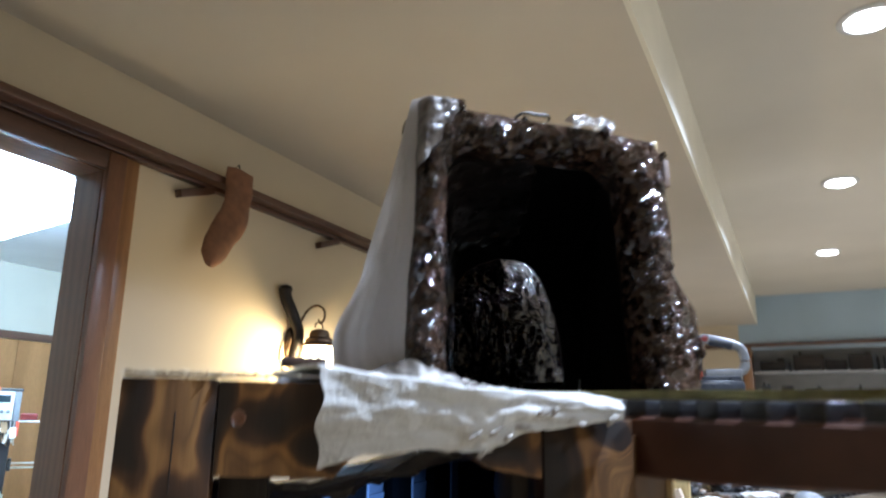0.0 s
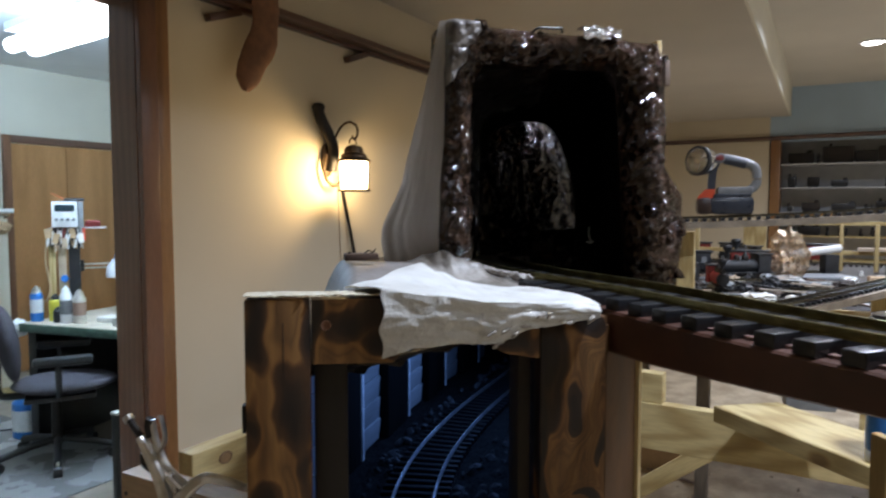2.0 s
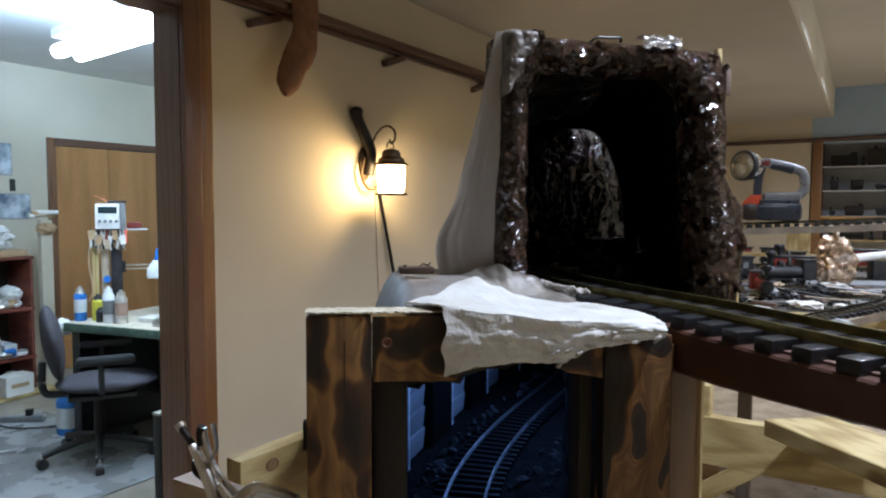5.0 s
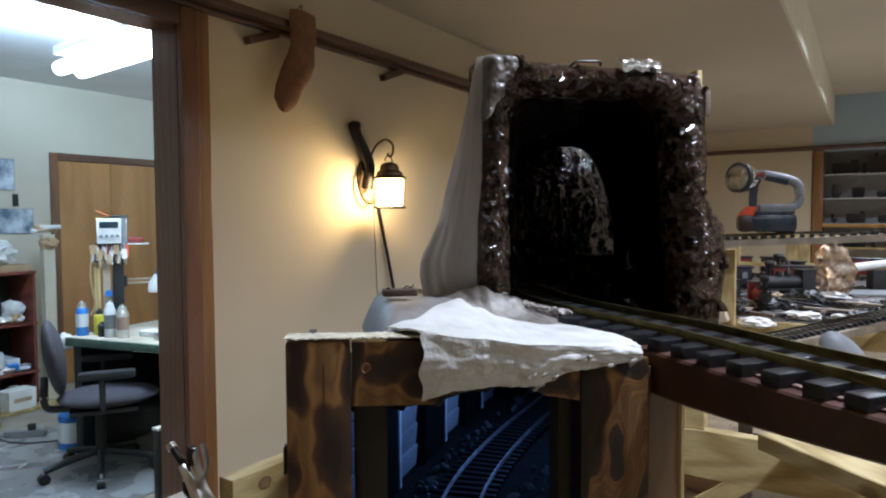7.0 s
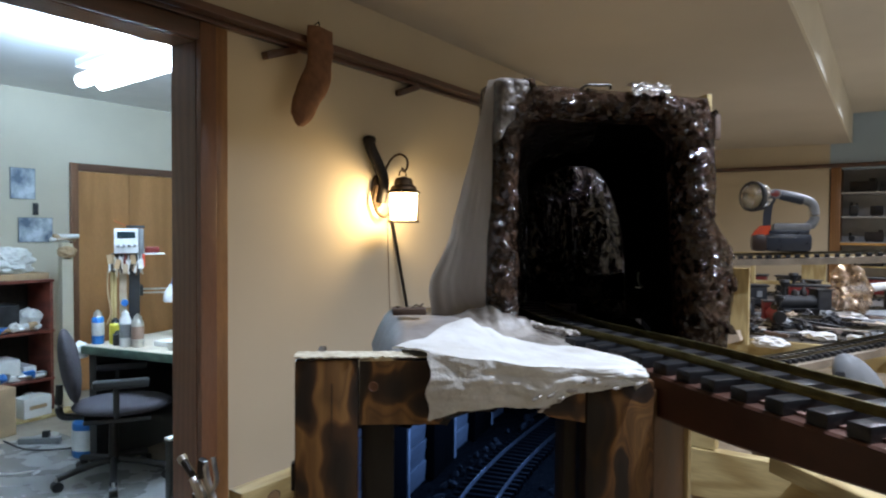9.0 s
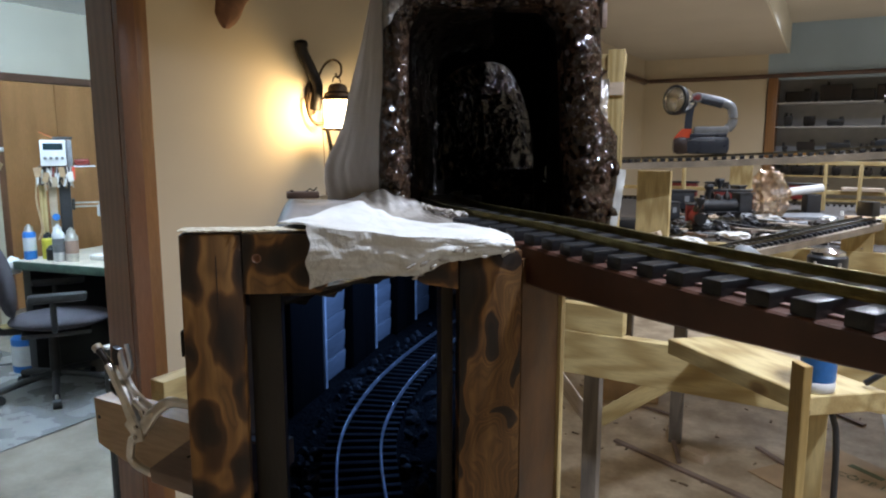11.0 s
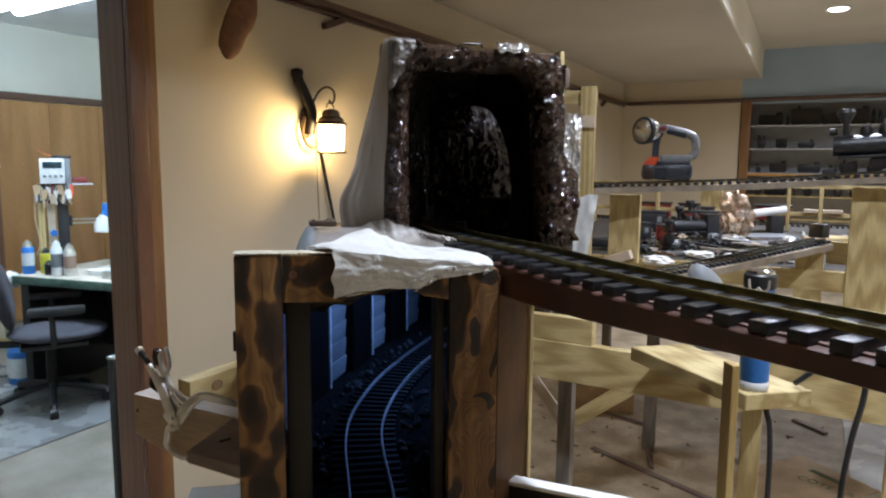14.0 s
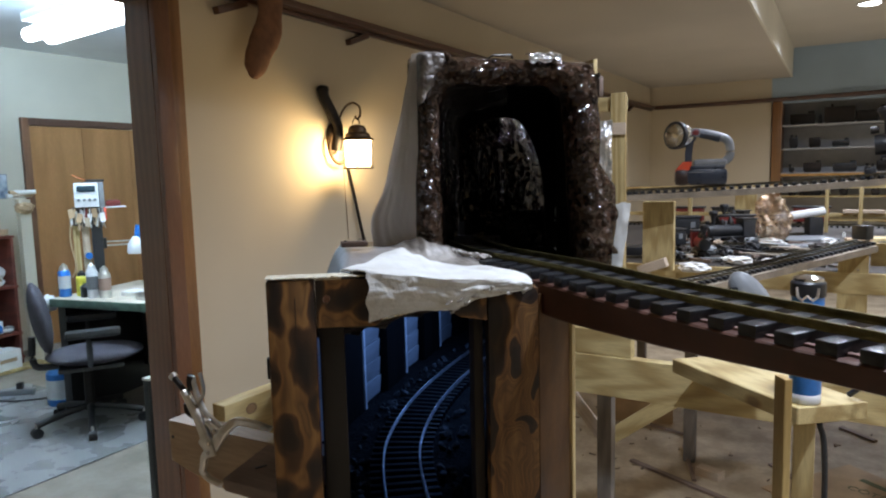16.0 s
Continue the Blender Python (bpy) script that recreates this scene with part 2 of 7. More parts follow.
def crinkle(m, scale, steep):
    """Sharp creases between small flat facets, as on varnished crumpled foil."""
    nt = m.node_tree
    b = nt.nodes["Principled BSDF"]
    under = b.inputs["Normal"].links[0].from_socket
    tc, wob, add = nt.nodes.new("ShaderNodeTexCoord"), nt.nodes.new("ShaderNodeTexNoise"), nt.nodes.new("ShaderNodeVectorMath")
    wob.inputs["Scale"].default_value, wob.inputs["Detail"].default_value = scale * 0.45, 1
    add.operation = "MULTIPLY_ADD"
    add.inputs[1].default_value = (0.55 / scale,) * 3
    nt.links.new(tc.outputs["Object"], wob.inputs[0])
    nt.links.new(wob.outputs["Color"], add.inputs[0])
    nt.links.new(tc.outputs["Object"], add.inputs[2])
    total = None
    for k, share in ((1.0, steep), (2.2, steep * 0.45)):
        # every cell is a small plane of its own tilt
        vo, off, tilt, dot = (nt.nodes.new(t) for t in ("ShaderNodeTexVoronoi", "ShaderNodeVectorMath", "ShaderNodeVectorMath", "ShaderNodeVectorMath"))
        vo.inputs["Scale"].default_value = scale * k
        off.operation, tilt.operation, dot.operation = "SUBTRACT", "SUBTRACT", "DOT_PRODUCT"
        tilt.inputs[1].default_value = (0.5, 0.5, 0.5)
        nt.links.new(add.outputs[0], vo.inputs[0])
        nt.links.new(add.outputs[0], off.inputs[0])
        nt.links.new(vo.outputs["Position"], off.inputs[1])
        nt.links.new(vo.outputs["Color"], tilt.inputs[0])
        nt.links.new(off.outputs[0], dot.inputs[0])
        nt.links.new(tilt.outputs[0], dot.inputs[1])
        mu = nt.nodes.new("ShaderNodeMath")
        mu.operation = "MULTIPLY_ADD"
        mu.inputs[1].default_value, mu.inputs[2].default_value = share, 0.0
        nt.links.new(dot.outputs["Value"], mu.inputs[0])
        if total is not None:
            nt.links.new(total, mu.inputs[2])
        total = mu.outputs[0]
    # long thin wrinkles of the varnish film
    long = nt.nodes.new("ShaderNodeTexNoise")
    long.inputs["Scale"].default_value, long.inputs["Detail"].default_value, long.inputs["Distortion"].default_value = scale * 0.30, 1.2, 0.7
    nt.links.new(tc.outputs["Object"], long.inputs[0])
    for op, v in (("SUBTRACT", 0.5), ("ABSOLUTE", 0.0)):
        mu = nt.nodes.new("ShaderNodeMath")
        mu.operation = op
        mu.inputs[1].default_value = v
        nt.links.new(long.outputs[0] if op == "SUBTRACT" else near, mu.inputs[0])
        near = mu.outputs[0]
    ridge = nt.nodes.new("ShaderNodeMapRange")
    ridge.inputs["From Min"].default_value, ridge.inputs["From Max"].default_value = 0.0, 0.017
    ridge.inputs["To Min"].default_value, ridge.inputs["To Max"].default_value = 0.0017, 0.0
    nt.links.new(near, ridge.inputs["Value"])
    mu = nt.nodes.new("ShaderNodeMath")
    nt.links.new(total, mu.inputs[0])
    nt.links.new(ridge.outputs[0], mu.inputs[1])
    bp = nt.nodes.new("ShaderNodeBump")
    bp.inputs["Strength"].default_value, bp.inputs["Distance"].default_value = 1.0, 1.0
    nt.links.new(mu.outputs[0], bp.inputs["Height"])
    nt.links.new(under, bp.inputs["Normal"])
    nt.links.new(bp.outputs[0], b.inputs["Normal"])


def glow(name, color, strength):
    m = bpy.data.materials.new(name)
    m.use_nodes = True
    b = m.node_tree.nodes["Principled BSDF"]
    b.inputs["Base Color"].default_value = (*color, 1)
    b.inputs["Emission Color"].default_value = (*color, 1)
    b.inputs["Emission Strength"].default_value = strength
    return m


BEIGE = mat("beige_wall_paint", (0.615, 0.53, 0.385), 0.7, var=0.05, scale=1.2, bump=0.15, bscale=220)
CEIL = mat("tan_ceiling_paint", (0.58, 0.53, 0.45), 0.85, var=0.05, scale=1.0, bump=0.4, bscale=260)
# Same ceiling lightened: glow round the cans is put into the paint.
CEIL_LIT = mat("lit_tan_ceiling", (0.68, 0.635, 0.55), 0.85, var=0.05, scale=1.0, bump=0.4, bscale=260)
CREAM = mat("cream_edge_paint", (0.80, 0.77, 0.66), 0.7, var=0.05, scale=2.0, bump=0.2, bscale=200)
BLUEW = mat("blue_wall_paint", (0.38, 0.49, 0.59), 0.7, var=0.06, scale=1.5, bump=0.15, bscale=200)
GREYW = mat("shop_wall_paint", (0.56, 0.50, 0.385), 0.8, var=0.06, scale=1.3, bump=0.15, bscale=200)
WHITEC = mat("white_ceiling_paint", (0.84, 0.84, 0.83), 0.85, var=0.04, scale=2, bump=0.3, bscale=260)
DARKWOOD = wood("dark_stained_trim", (0.20, 0.088, 0.044), (0.14, 0.060, 0.030), "z", 10, 0.32, 0.3)
DARKWOOD_Y = wood("dark_stained_rail", (0.11, 0.05, 0.03), (0.06, 0.028, 0.018), "y", 10, 0.35, 0.3)
DARKWOOD_X = wood("dark_stained_ledge", (0.11, 0.05, 0.03), (0.06, 0.028, 0.018), "x", 10, 0.35, 0.3)
CASING = wood("reddish_casing", (0.29, 0.140, 0.048), (0.20, 0.092, 0.032), "z", 10, 0.35, 0.3)
OAK = wood("oak_veneer", (0.42, 0.20, 0.07), (0.31, 0.14, 0.045), "z", 5, 0.4, 0.2)
PINE_X = wood("pine_x", (0.55, 0.43, 0.20), (0.37, 0.26, 0.10), "x", 20, 0.6, 0.0, 0.7, 2.2)
PINE_Y = wood("pine_y", (0.55, 0.43, 0.20), (0.37, 0.26, 0.10), "y", 20, 0.6, 0.0, 0.7, 2.2)
PINE_Z = wood("pine_z", (0.55, 0.43, 0.20), (0.37, 0.26, 0.10), "z", 20, 0.6, 0.0, 0.7, 2.2)
PALE_X = wood("pale_lumber_x", (0.56, 0.45, 0.34), (0.46, 0.35, 0.24), "x", 6, 0.65)
WALNUT_X = wood("walnut_offcut", (0.27, 0.20, 0.165), (0.17, 0.12, 0.095), "x", 12, 0.55)
GREYLEG = wood("weathered_leg", (0.20, 0.17, 0.14), (0.12, 0.10, 0.08), "x", 12, 0.7)
BURNT = burnt("scorched_pine", ((0.010, 0.335, 0.012, 0.050), (0.052, 0.340, 0.007, 0.045), (0.036, 0.270, 0.017, 0.042), (0.002, 0.262, 0.006, 0.026), (0.017, 0.180, 0.015, 0.036), (0.051, 0.215, 0.008, 0.028), (0.048, 0.140, 0.012, 0.030), (0.008, 0.118, 0.014, 0.016), (0.030, 0.085, 0.018, 0.026), (0.010, 0.040, 0.016, 0.030), (0.090, 0.342, 0.027, 0.016), (0.121, 0.357, 0.012, 0.016), (0.116, 0.318, 0.014, 0.010), (0.160, 0.345, 0.030, 0.012), (0.205, 0.330, 0.030, 0.012), (0.238, 0.325, 0.026, 0.018)), -0.02, 0.06)
CHARRED = burnt("deeply_scorched_pine", ((0.266, 0.312, 0.016, 0.055), (0.256, 0.235, 0.006, 0.080), (0.300, 0.338, 0.014, 0.014), (0.290, 0.262, 0.005, 0.022), (0.300, 0.176, 0.018, 0.005), (0.257, 0.140, 0.006, 0.050), (0.316, 0.225, 0.005, 0.034), (0.318, 0.075, 0.008, 0.026), (0.264, 0.050, 0.010, 0.034)), -0.11, 0.17)
REDBROWN = mat("red_brown_beam_paint", (0.085, 0.035, 0.022), 0.45, var=0.15, scale=25, bump=0.15, bscale=90)
# Darker copy of the tie plastic, tunnel shade in its colour.
TIE_SHADED = mat("tunnel_shaded_tie", (0.004, 0.004, 0.0045), 0.6, var=0.2, scale=40, bump=0.3, bscale=200, spec=0.15)
TIEM = mat("black_tie_plastic", (0.018, 0.019, 0.022), 0.36, var=0.15, scale=40, bump=0.3, bscale=300, stretch=(1, 0.2, 1))
BRASS = mat("aged_brass_rail", (0.235, 0.203, 0.084), 0.38, 1.0, var=0.2, scale=60, bump=0.05, bscale=200)
RAILDARK = mat("oxidised_rail", (0.16, 0.14, 0.10), 0.4, 1.0, var=0.15, scale=60, bump=0.05)
STEELRAIL = mat("bright_rail", (0.85, 0.85, 0.85), 0.37, 1.0, var=0.1, scale=60, bump=0.05)
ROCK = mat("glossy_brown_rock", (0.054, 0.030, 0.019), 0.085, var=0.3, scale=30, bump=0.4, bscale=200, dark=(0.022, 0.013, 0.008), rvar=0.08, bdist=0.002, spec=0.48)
# Two darker copies of the rock, tunnel shade put into their colour.
ROCK_SHADED = mat("glossy_shaded_rock", (0.016, 0.011, 0.009), 0.13, var=0.3, scale=24, bump=0.5, bscale=200, dark=(0.006, 0.0042, 0.0035), rvar=0.08, bdist=0.002, spec=0.55)
ROCK_DEEP_SHADE = mat("deep_shade_rock", (0.014, 0.010, 0.008), 0.22, var=0.3, scale=24, bump=0.5, bscale=200, dark=(0.006, 0.0045, 0.004), rvar=0.1, bdist=0.002, spec=0.30)
for m_ in (ROCK, ROCK_SHADED, ROCK_DEEP_SHADE):
    for n_ in m_.node_tree.nodes:
        if n_.type == "TEX_NOISE" and n_.inputs["Scale"].default_value > 30:
            n_.inputs["Distortion"].default_value = 0.6
crinkle(ROCK, 122.0, 1.75)
crinkle(ROCK_SHADED, 60.0, 0.62)
crinkle(ROCK_DEEP_SHADE, 70.0, 1.0)
# Stands for the dark inside the tunnels, put into a near-black colour.
SHADE_BLACK = mat("tunnel_shade_black", (0.004, 0.0037, 0.0036), 0.8, var=0.2, scale=20, bump=0.3, bscale=80, spec=0.05)
POSTW = mat("dark_mine_post", (0.032, 0.022, 0.016), 0.7, var=0.25, scale=30, bump=0.5, bscale=90, stretch=(1, 1, 0.2))
PLASTER = mat("plaster_cloth", (0.50, 0.47, 0.43), 0.6, var=0.12, scale=14, bump=0.4, bscale=420, dark=(0.33, 0.30, 0.27))
PLASTERW = mat("white_plaster_cloth", (0.69, 0.695, 0.675), 0.55, var=0.07, scale=26, bump=0.45, bscale=330, bdist=0.002, dark=(0.56, 0.55, 0.515))
GREYCLOTH = mat("grey_mesh_drape", (0.72, 0.68, 0.635), 0.5, var=0.10, scale=16, bump=0.35, bscale=420, dark=(0.52, 0.485, 0.45), stretch=(1, 1, 0.35))
for m_ in (GREYCLOTH,):
    # thin gauze: some of the lamp light behind it comes through
    nt_ = m_.node_tree
    tr_, mx_ = nt_.nodes.new("ShaderNodeBsdfTranslucent"), nt_.nodes.new("ShaderNodeMixShader")
    tr_.inputs["Color"].default_value = (0.82, 0.77, 0.70, 1)
    mx_.inputs[0].default_value = 0.48
    nt_.links.new(nt_.nodes["Principled BSDF"].outputs[0], mx_.inputs[1])
    nt_.links.new(tr_.outputs[0], mx_.inputs[2])
    nt_.links.new(mx_.outputs[0], nt_.nodes["Material Output"].inputs["Surface"])
FILM = mat("thin_plaster_film", (0.27, 0.25, 0.235), 0.35, var=0.2, scale=48, bump=0.6, bscale=110, dark=(0.045, 0.034, 0.028))
# Near black: the tunnel floor's darkness is put into the colour.
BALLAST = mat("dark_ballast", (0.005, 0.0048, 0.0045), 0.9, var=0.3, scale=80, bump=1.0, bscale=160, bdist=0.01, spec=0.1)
CONCRETE = mat("dusty_floor", (0.54, 0.435, 0.30), 0.6, var=0.24, scale=6.5, bump=0.25, bscale=40, dark=(0.33, 0.25, 0.16))
SHOPFLOOR = mat("shop_floor", (0.35, 0.30, 0.235), 0.7, var=0.14, scale=3.5, bump=0.2, bscale=40, dark=(0.19, 0.155, 0.115))
VINYL = mat("clear_chair_mat", (0.31, 0.31, 0.31), 0.28, var=0.15, scale=5, bump=0.05, bscale=80, dark=(0.24, 0.236, 0.23))
BLACKMETAL = mat("black_iron", (0.03, 0.026, 0.024), 0.45, 0.6, var=0.2, scale=40, bump=0.2)
BRONZE = mat("bronze_lantern", (0.13, 0.085, 0.05), 0.45, 0.7, var=0.2, scale=40, bump=0.2)
STEEL = mat("nickel_steel", (0.78, 0.76, 0.72), 0.36, 1.0, var=0.12, scale=40, bump=0.1)
BLACKPL = mat("black_plastic", (0.022, 0.023, 0.026), 0.4, var=0.15, scale=30, bump=0.15)
GREYPL = mat("grey_plastic", (0.20, 0.21, 0.22), 0.45, var=0.08, scale=30, bump=0.1)
WHITEPL = mat("white_plastic", (0.72, 0.73, 0.74), 0.4, var=0.06, scale=20, bump=0.1)
BLUEPL = mat("blue_plastic", (0.03, 0.20, 0.62), 0.4, var=0.1, scale=30, bump=0.1)
REDPL = mat("red_plastic", (0.20, 0.024, 0.02), 0.4, var=0.12, scale=30, bump=0.1)
ORANGEPL = mat("orange_plastic", (0.55, 0.12, 0.02), 0.4, var=0.12, scale=30, bump=0.1)
YELLOWPL = mat("yellow_card", (0.68, 0.62, 0.06), 0.5, var=0.08, scale=30, bump=0.1)
CHROME = mat("chrome", (0.75, 0.75, 0.75), 0.12, 1.0, var=0.05, scale=30, bump=0.0)
FABRIC = mat("grey_office_fabric", (0.062, 0.056, 0.068), 0.9, var=0.12, scale=30, bump=0.6, bscale=500)
CARD = mat("brown_cardboard", (0.48, 0.33, 0.19), 0.8, var=0.12, scale=8, bump=0.15, bscale=90)
PAPER = mat("white_paper", (0.78, 0.77, 0.74), 0.75, var=0.06, scale=15, bump=0.2, bscale=90)
FOIL = mat("crinkled_foil", (0.93, 0.93, 0.92), 0.34, 1.0, var=0.1, scale=30, bump=0.7, bscale=70, bdist=0.006)
COPPERFOIL = mat("copper_tinted_film", (0.80, 0.62, 0.45), 0.17, 1.0, var=0.1, scale=30, bump=0.6, bscale=70, bdist=0.006)
COPPERFOIL.node_tree.nodes["Principled BSDF"].inputs["Alpha"].default_value = 0.62
STOCKING = mat("brown_knit", (0.24, 0.115, 0.06), 0.9, var=0.15, scale=30, bump=0.7, bscale=350)
GREYBOARD = mat("grey_roadbed", (0.33, 0.27, 0.20), 0.75, var=0.18, scale=20, bump=0.3, bscale=90)
SHELFWHITE = mat("grey_white_shelf", (0.47, 0.475, 0.48), 0.6, var=0.06, scale=8, bump=0.1)
REDSHELF = wood("red_brown_shelf", (0.20, 0.05, 0.03), (0.12, 0.03, 0.02), "x", 8, 0.5)
GREENEDGE = mat("green_desk_edge", (0.10, 0.17, 0.13), 0.55, var=0.2, scale=20, bump=0.1)
DESKTOP = mat("worn_desk_top", (0.62, 0.54, 0.43), 0.55, var=0.15, scale=9, bump=0.15, bscale=60)
BULB = glow("lit_lantern_glass", (1.0, 0.84, 0.50), 14.0)
CANGLOW = glow("lit_can_lens", (1.0, 0.97, 0.92), 14.0)
TUBEGLOW = glow("lit_tube", (0.86, 0.94, 1.0), 16.0)
TORCHLENS = mat("torch_reflector", (0.86, 0.82, 0.74), 0.25, 1.0, var=0.05, scale=10, bump=0.1)
PICTURE = mat("blue_grey_print", (0.60, 0.65, 0.70), 0.5, var=0.3, scale=9, bump=0.0, dark=(0.10, 0.14, 0.20))


# ---- mesh helpers ----
def box(bm, lo, hi, m=None, bevel=0.0):
    lo, hi = Vector(lo), Vector(hi)
    c, d = (lo + hi) / 2, hi - lo
    mm = Matrix.Translation(c) @ Matrix.Diagonal((d.x, d.y, d.z, 1))
    if m is not None:
        mm = m @ mm
    r = bmesh.ops.create_cube(bm, size=1.0, matrix=mm)
    if bevel:
        es = {e for v in r["verts"] for e in v.link_edges}
        bmesh.ops.bevel(bm, geom=list(es), offset=bevel, segments=2, affect="EDGES", profile=0.6)
    return bm


def cyl(bm, p0, p1, r0, r1=None, n=14, caps=True):
    p0, p1 = Vector(p0), Vector(p1)
    r1 = r0 if r1 is None else r1
    q = (p1 - p0).to_track_quat("Z", "Y").to_matrix().to_4x4()
    bmesh.ops.create_cone(bm, cap_ends=caps, segments=n, radius1=r0, radius2=r1, depth=(p1 - p0).length, matrix=Matrix.Translation((p0 + p1) / 2) @ q)
    return bm


def sweep(bm, pts, prof, closed=True, up=Vector((0, 0, 1)), caps=True):
    """Carries the outline prof, (side, up) pairs, along pts."""
    pts = [Vector(p) for p in pts]
    rings = []
    for i, p in enumerate(pts):
        t = (pts[min(i + 1, len(pts) - 1)] - pts[max(i - 1, 0)]).normalized()
        side = t.cross(up).normalized()
        top = side.cross(t).normalized()
        rings.append([bm.verts.new(p + side * a + top * b) for a, b in prof])
    k = len(prof)
    for a, b in zip(rings, rings[1:]):
        for i in range(k if closed else k - 1):
            bm.faces.new((a[i], a[(i + 1) % k], b[(i + 1) % k], b[i]))
    if caps and closed:
        bm.faces.new(list(reversed(rings[0])))
        bm.faces.new(rings[-1])
    return bm


def tube(bm, pts, r, n=8):
    prof = [(r * math.cos(2 * math.pi * i / n), r * math.sin(2 * math.pi * i / n)) for i in range(n)]
    pts = [Vector(p) for p in pts]
    d = pts[-1] - pts[0]
    up = Vector((0, 0, 1)) if abs(d.normalized().z) < 0.8 else Vector((0.3, 1, 0.05)).normalized()
    return sweep(bm, pts, prof, True, up)


def lathe(bm, prof, n=20, m=None, caps=True):
    """Turns (radius, height) pairs about z."""
    rings = []
    for r, z in prof:
        ring = []
        for i in range(n):
            a = 2 * math.pi * i / n
            v = Vector((r * math.cos(a), r * math.sin(a), z))
            ring.append(bm.verts.new(m @ v if m is not None else v))
        rings.append(ring)
    for a, b in zip(rings, rings[1:]):
        for i in range(n):
            bm.faces.new((a[i], a[(i + 1) % n], b[(i + 1) % n], b[i]))
    if caps:
        bm.faces.new(list(reversed(rings[0])))
        bm.faces.new(rings[-1])
    return bm


def grid(bm, nu, nv, f):
    """A sheet whose points are f(u, v), u and v from 0 to 1."""
    vs = [[bm.verts.new(f(i / nu, j / nv)) for j in range(nv + 1)] for i in range(nu + 1)]
    for i in range(nu):
        for j in range(nv):
            bm.faces.new((vs[i][j], vs[i + 1][j], vs[i + 1][j + 1], vs[i][j + 1]))
    return bm


def thicken(bm, t):
    bmesh.ops.recalc_face_normals(bm, faces=bm.faces)
    bmesh.ops.solidify(bm, geom=list(bm.faces), thickness=t)
    return bm


def rough_up(bm, amp, scale, seed=0.0):
    for v in bm.verts:
        v.co += amp * noise.noise_vector(v.co * scale + Vector((seed, seed * 2, seed * 3)))
    return bm


def mesh_of(name, bm, material, smooth=None):
    bmesh.ops.recalc_face_normals(bm, faces=bm.faces)
    if smooth is not None:
        lim = radians(smooth)
        for f in bm.faces:
            f.smooth = True
        for e in bm.edges:
            if len(e.link_faces) == 2 and e.calc_face_angle(0) > lim:
                e.smooth = False
    me = bpy.data.meshes.new(name)
    bm.to_mesh(me)
    bm.free()
    me.materials.append(material)
    return me


def thing(name, label, category, m=None, group="", kind=""):
    ob = new(name)
    ob.empty_display_size = 0.05
    ob.matrix_world = m if m is not None else Matrix()
    return tagged(ob, label, category, group, kind)


def part(name, bm, material, parent, label="", m=None, smooth=35):
    ob = new(name, mesh_of(name, bm, material, smooth))
    ob.parent = parent
    if m is not None:
        ob.matrix_local = m
    if label:
        ob["label"] = label
    return ob


def part_again(name, src, parent, m, label=""):
    ob = new(name, src.data)
    ob.parent = parent
    ob.matrix_local = m
    if label:
        ob["label"] = label
    return ob


def solo(name, bm, material, label, category, m=None, group="", kind="", smooth=35):
    ob = new(name, mesh_of(name, bm, material, smooth))
    if m is not None:
        ob.matrix_world = m
    return tagged(ob, label, category, group, kind)


def struct(name, bm, material, label, category="", smooth=None, m=None):
    return solo(name, bm, material, label, category or name.split("_")[0], m, "", "structure", smooth)


def nb():
    return bmesh.new()


def slab(lo, hi, bevel=0.0):
    return box(nb(), lo, hi, None, bevel)


# ---- main room structure ----
DOOR_Y0, DOOR_Y1, HEAD_Z = 0.30, 1.395, 2.13
struct("floor", slab((WALL_X - 0.06, SOUTH_Y - 0.1, -0.1), (EAST_X + 0.1, FAR_Y + 0.5, 0)), CONCRETE, "dusty scuffed beige concrete workshop floor")
bm = slab((WALL_X - 0.11, DOOR_Y1 + 0.02, 0), (WALL_X, FAR_Y + 0.1, LOW_Z))
box(bm, (WALL_X - 0.11, SOUTH_Y - 0.1, 0), (WALL_X, DOOR_Y0 - 0.02, LOW_Z))
box(bm, (WALL_X - 0.11, DOOR_Y0 - 0.02, HEAD_Z + 0.02), (WALL_X, DOOR_Y1 + 0.02, LOW_Z))
struct("wall_west", bm, BEIGE, "beige painted plaster wall with a doorway", "wall")
struct("wall_south", slab((WALL_X - 0.1, SOUTH_Y - 0.1, 0), (EAST_X + 0.1, SOUTH_Y, HIGH_Z)), BEIGE, "plain beige painted wall", "wall")
struct("wall_east", slab((EAST_X, SOUTH_Y, 0), (EAST_X + 0.1, FAR_Y + 0.5, HIGH_Z)), BEIGE, "plain beige painted wall", "wall")
bm = slab((WALL_X, FAR_Y, 0), (-0.50, FAR_Y + 0.1, HIGH_Z))
struct("wall_north", bm, BEIGE, "beige painted end wall", "wall")
bm = slab((-0.50, FAR_Y, 2.20), (EAST_X, FAR_Y + 0.1, HIGH_Z))
struct("wall_north_upper", bm, BLUEW, "blue painted band of wall above the shelves", "wall")
bm = slab((-0.5, FAR_Y + 0.42, 0), (EAST_X, FAR_Y + 0.5, 2.3))
struct("wall_north_back", bm, SHELFWHITE, "pale grey back wall of the shelf recess", "wall")
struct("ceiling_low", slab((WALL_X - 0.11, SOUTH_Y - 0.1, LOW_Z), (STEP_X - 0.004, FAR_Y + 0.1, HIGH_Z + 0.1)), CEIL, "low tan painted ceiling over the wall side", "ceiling")
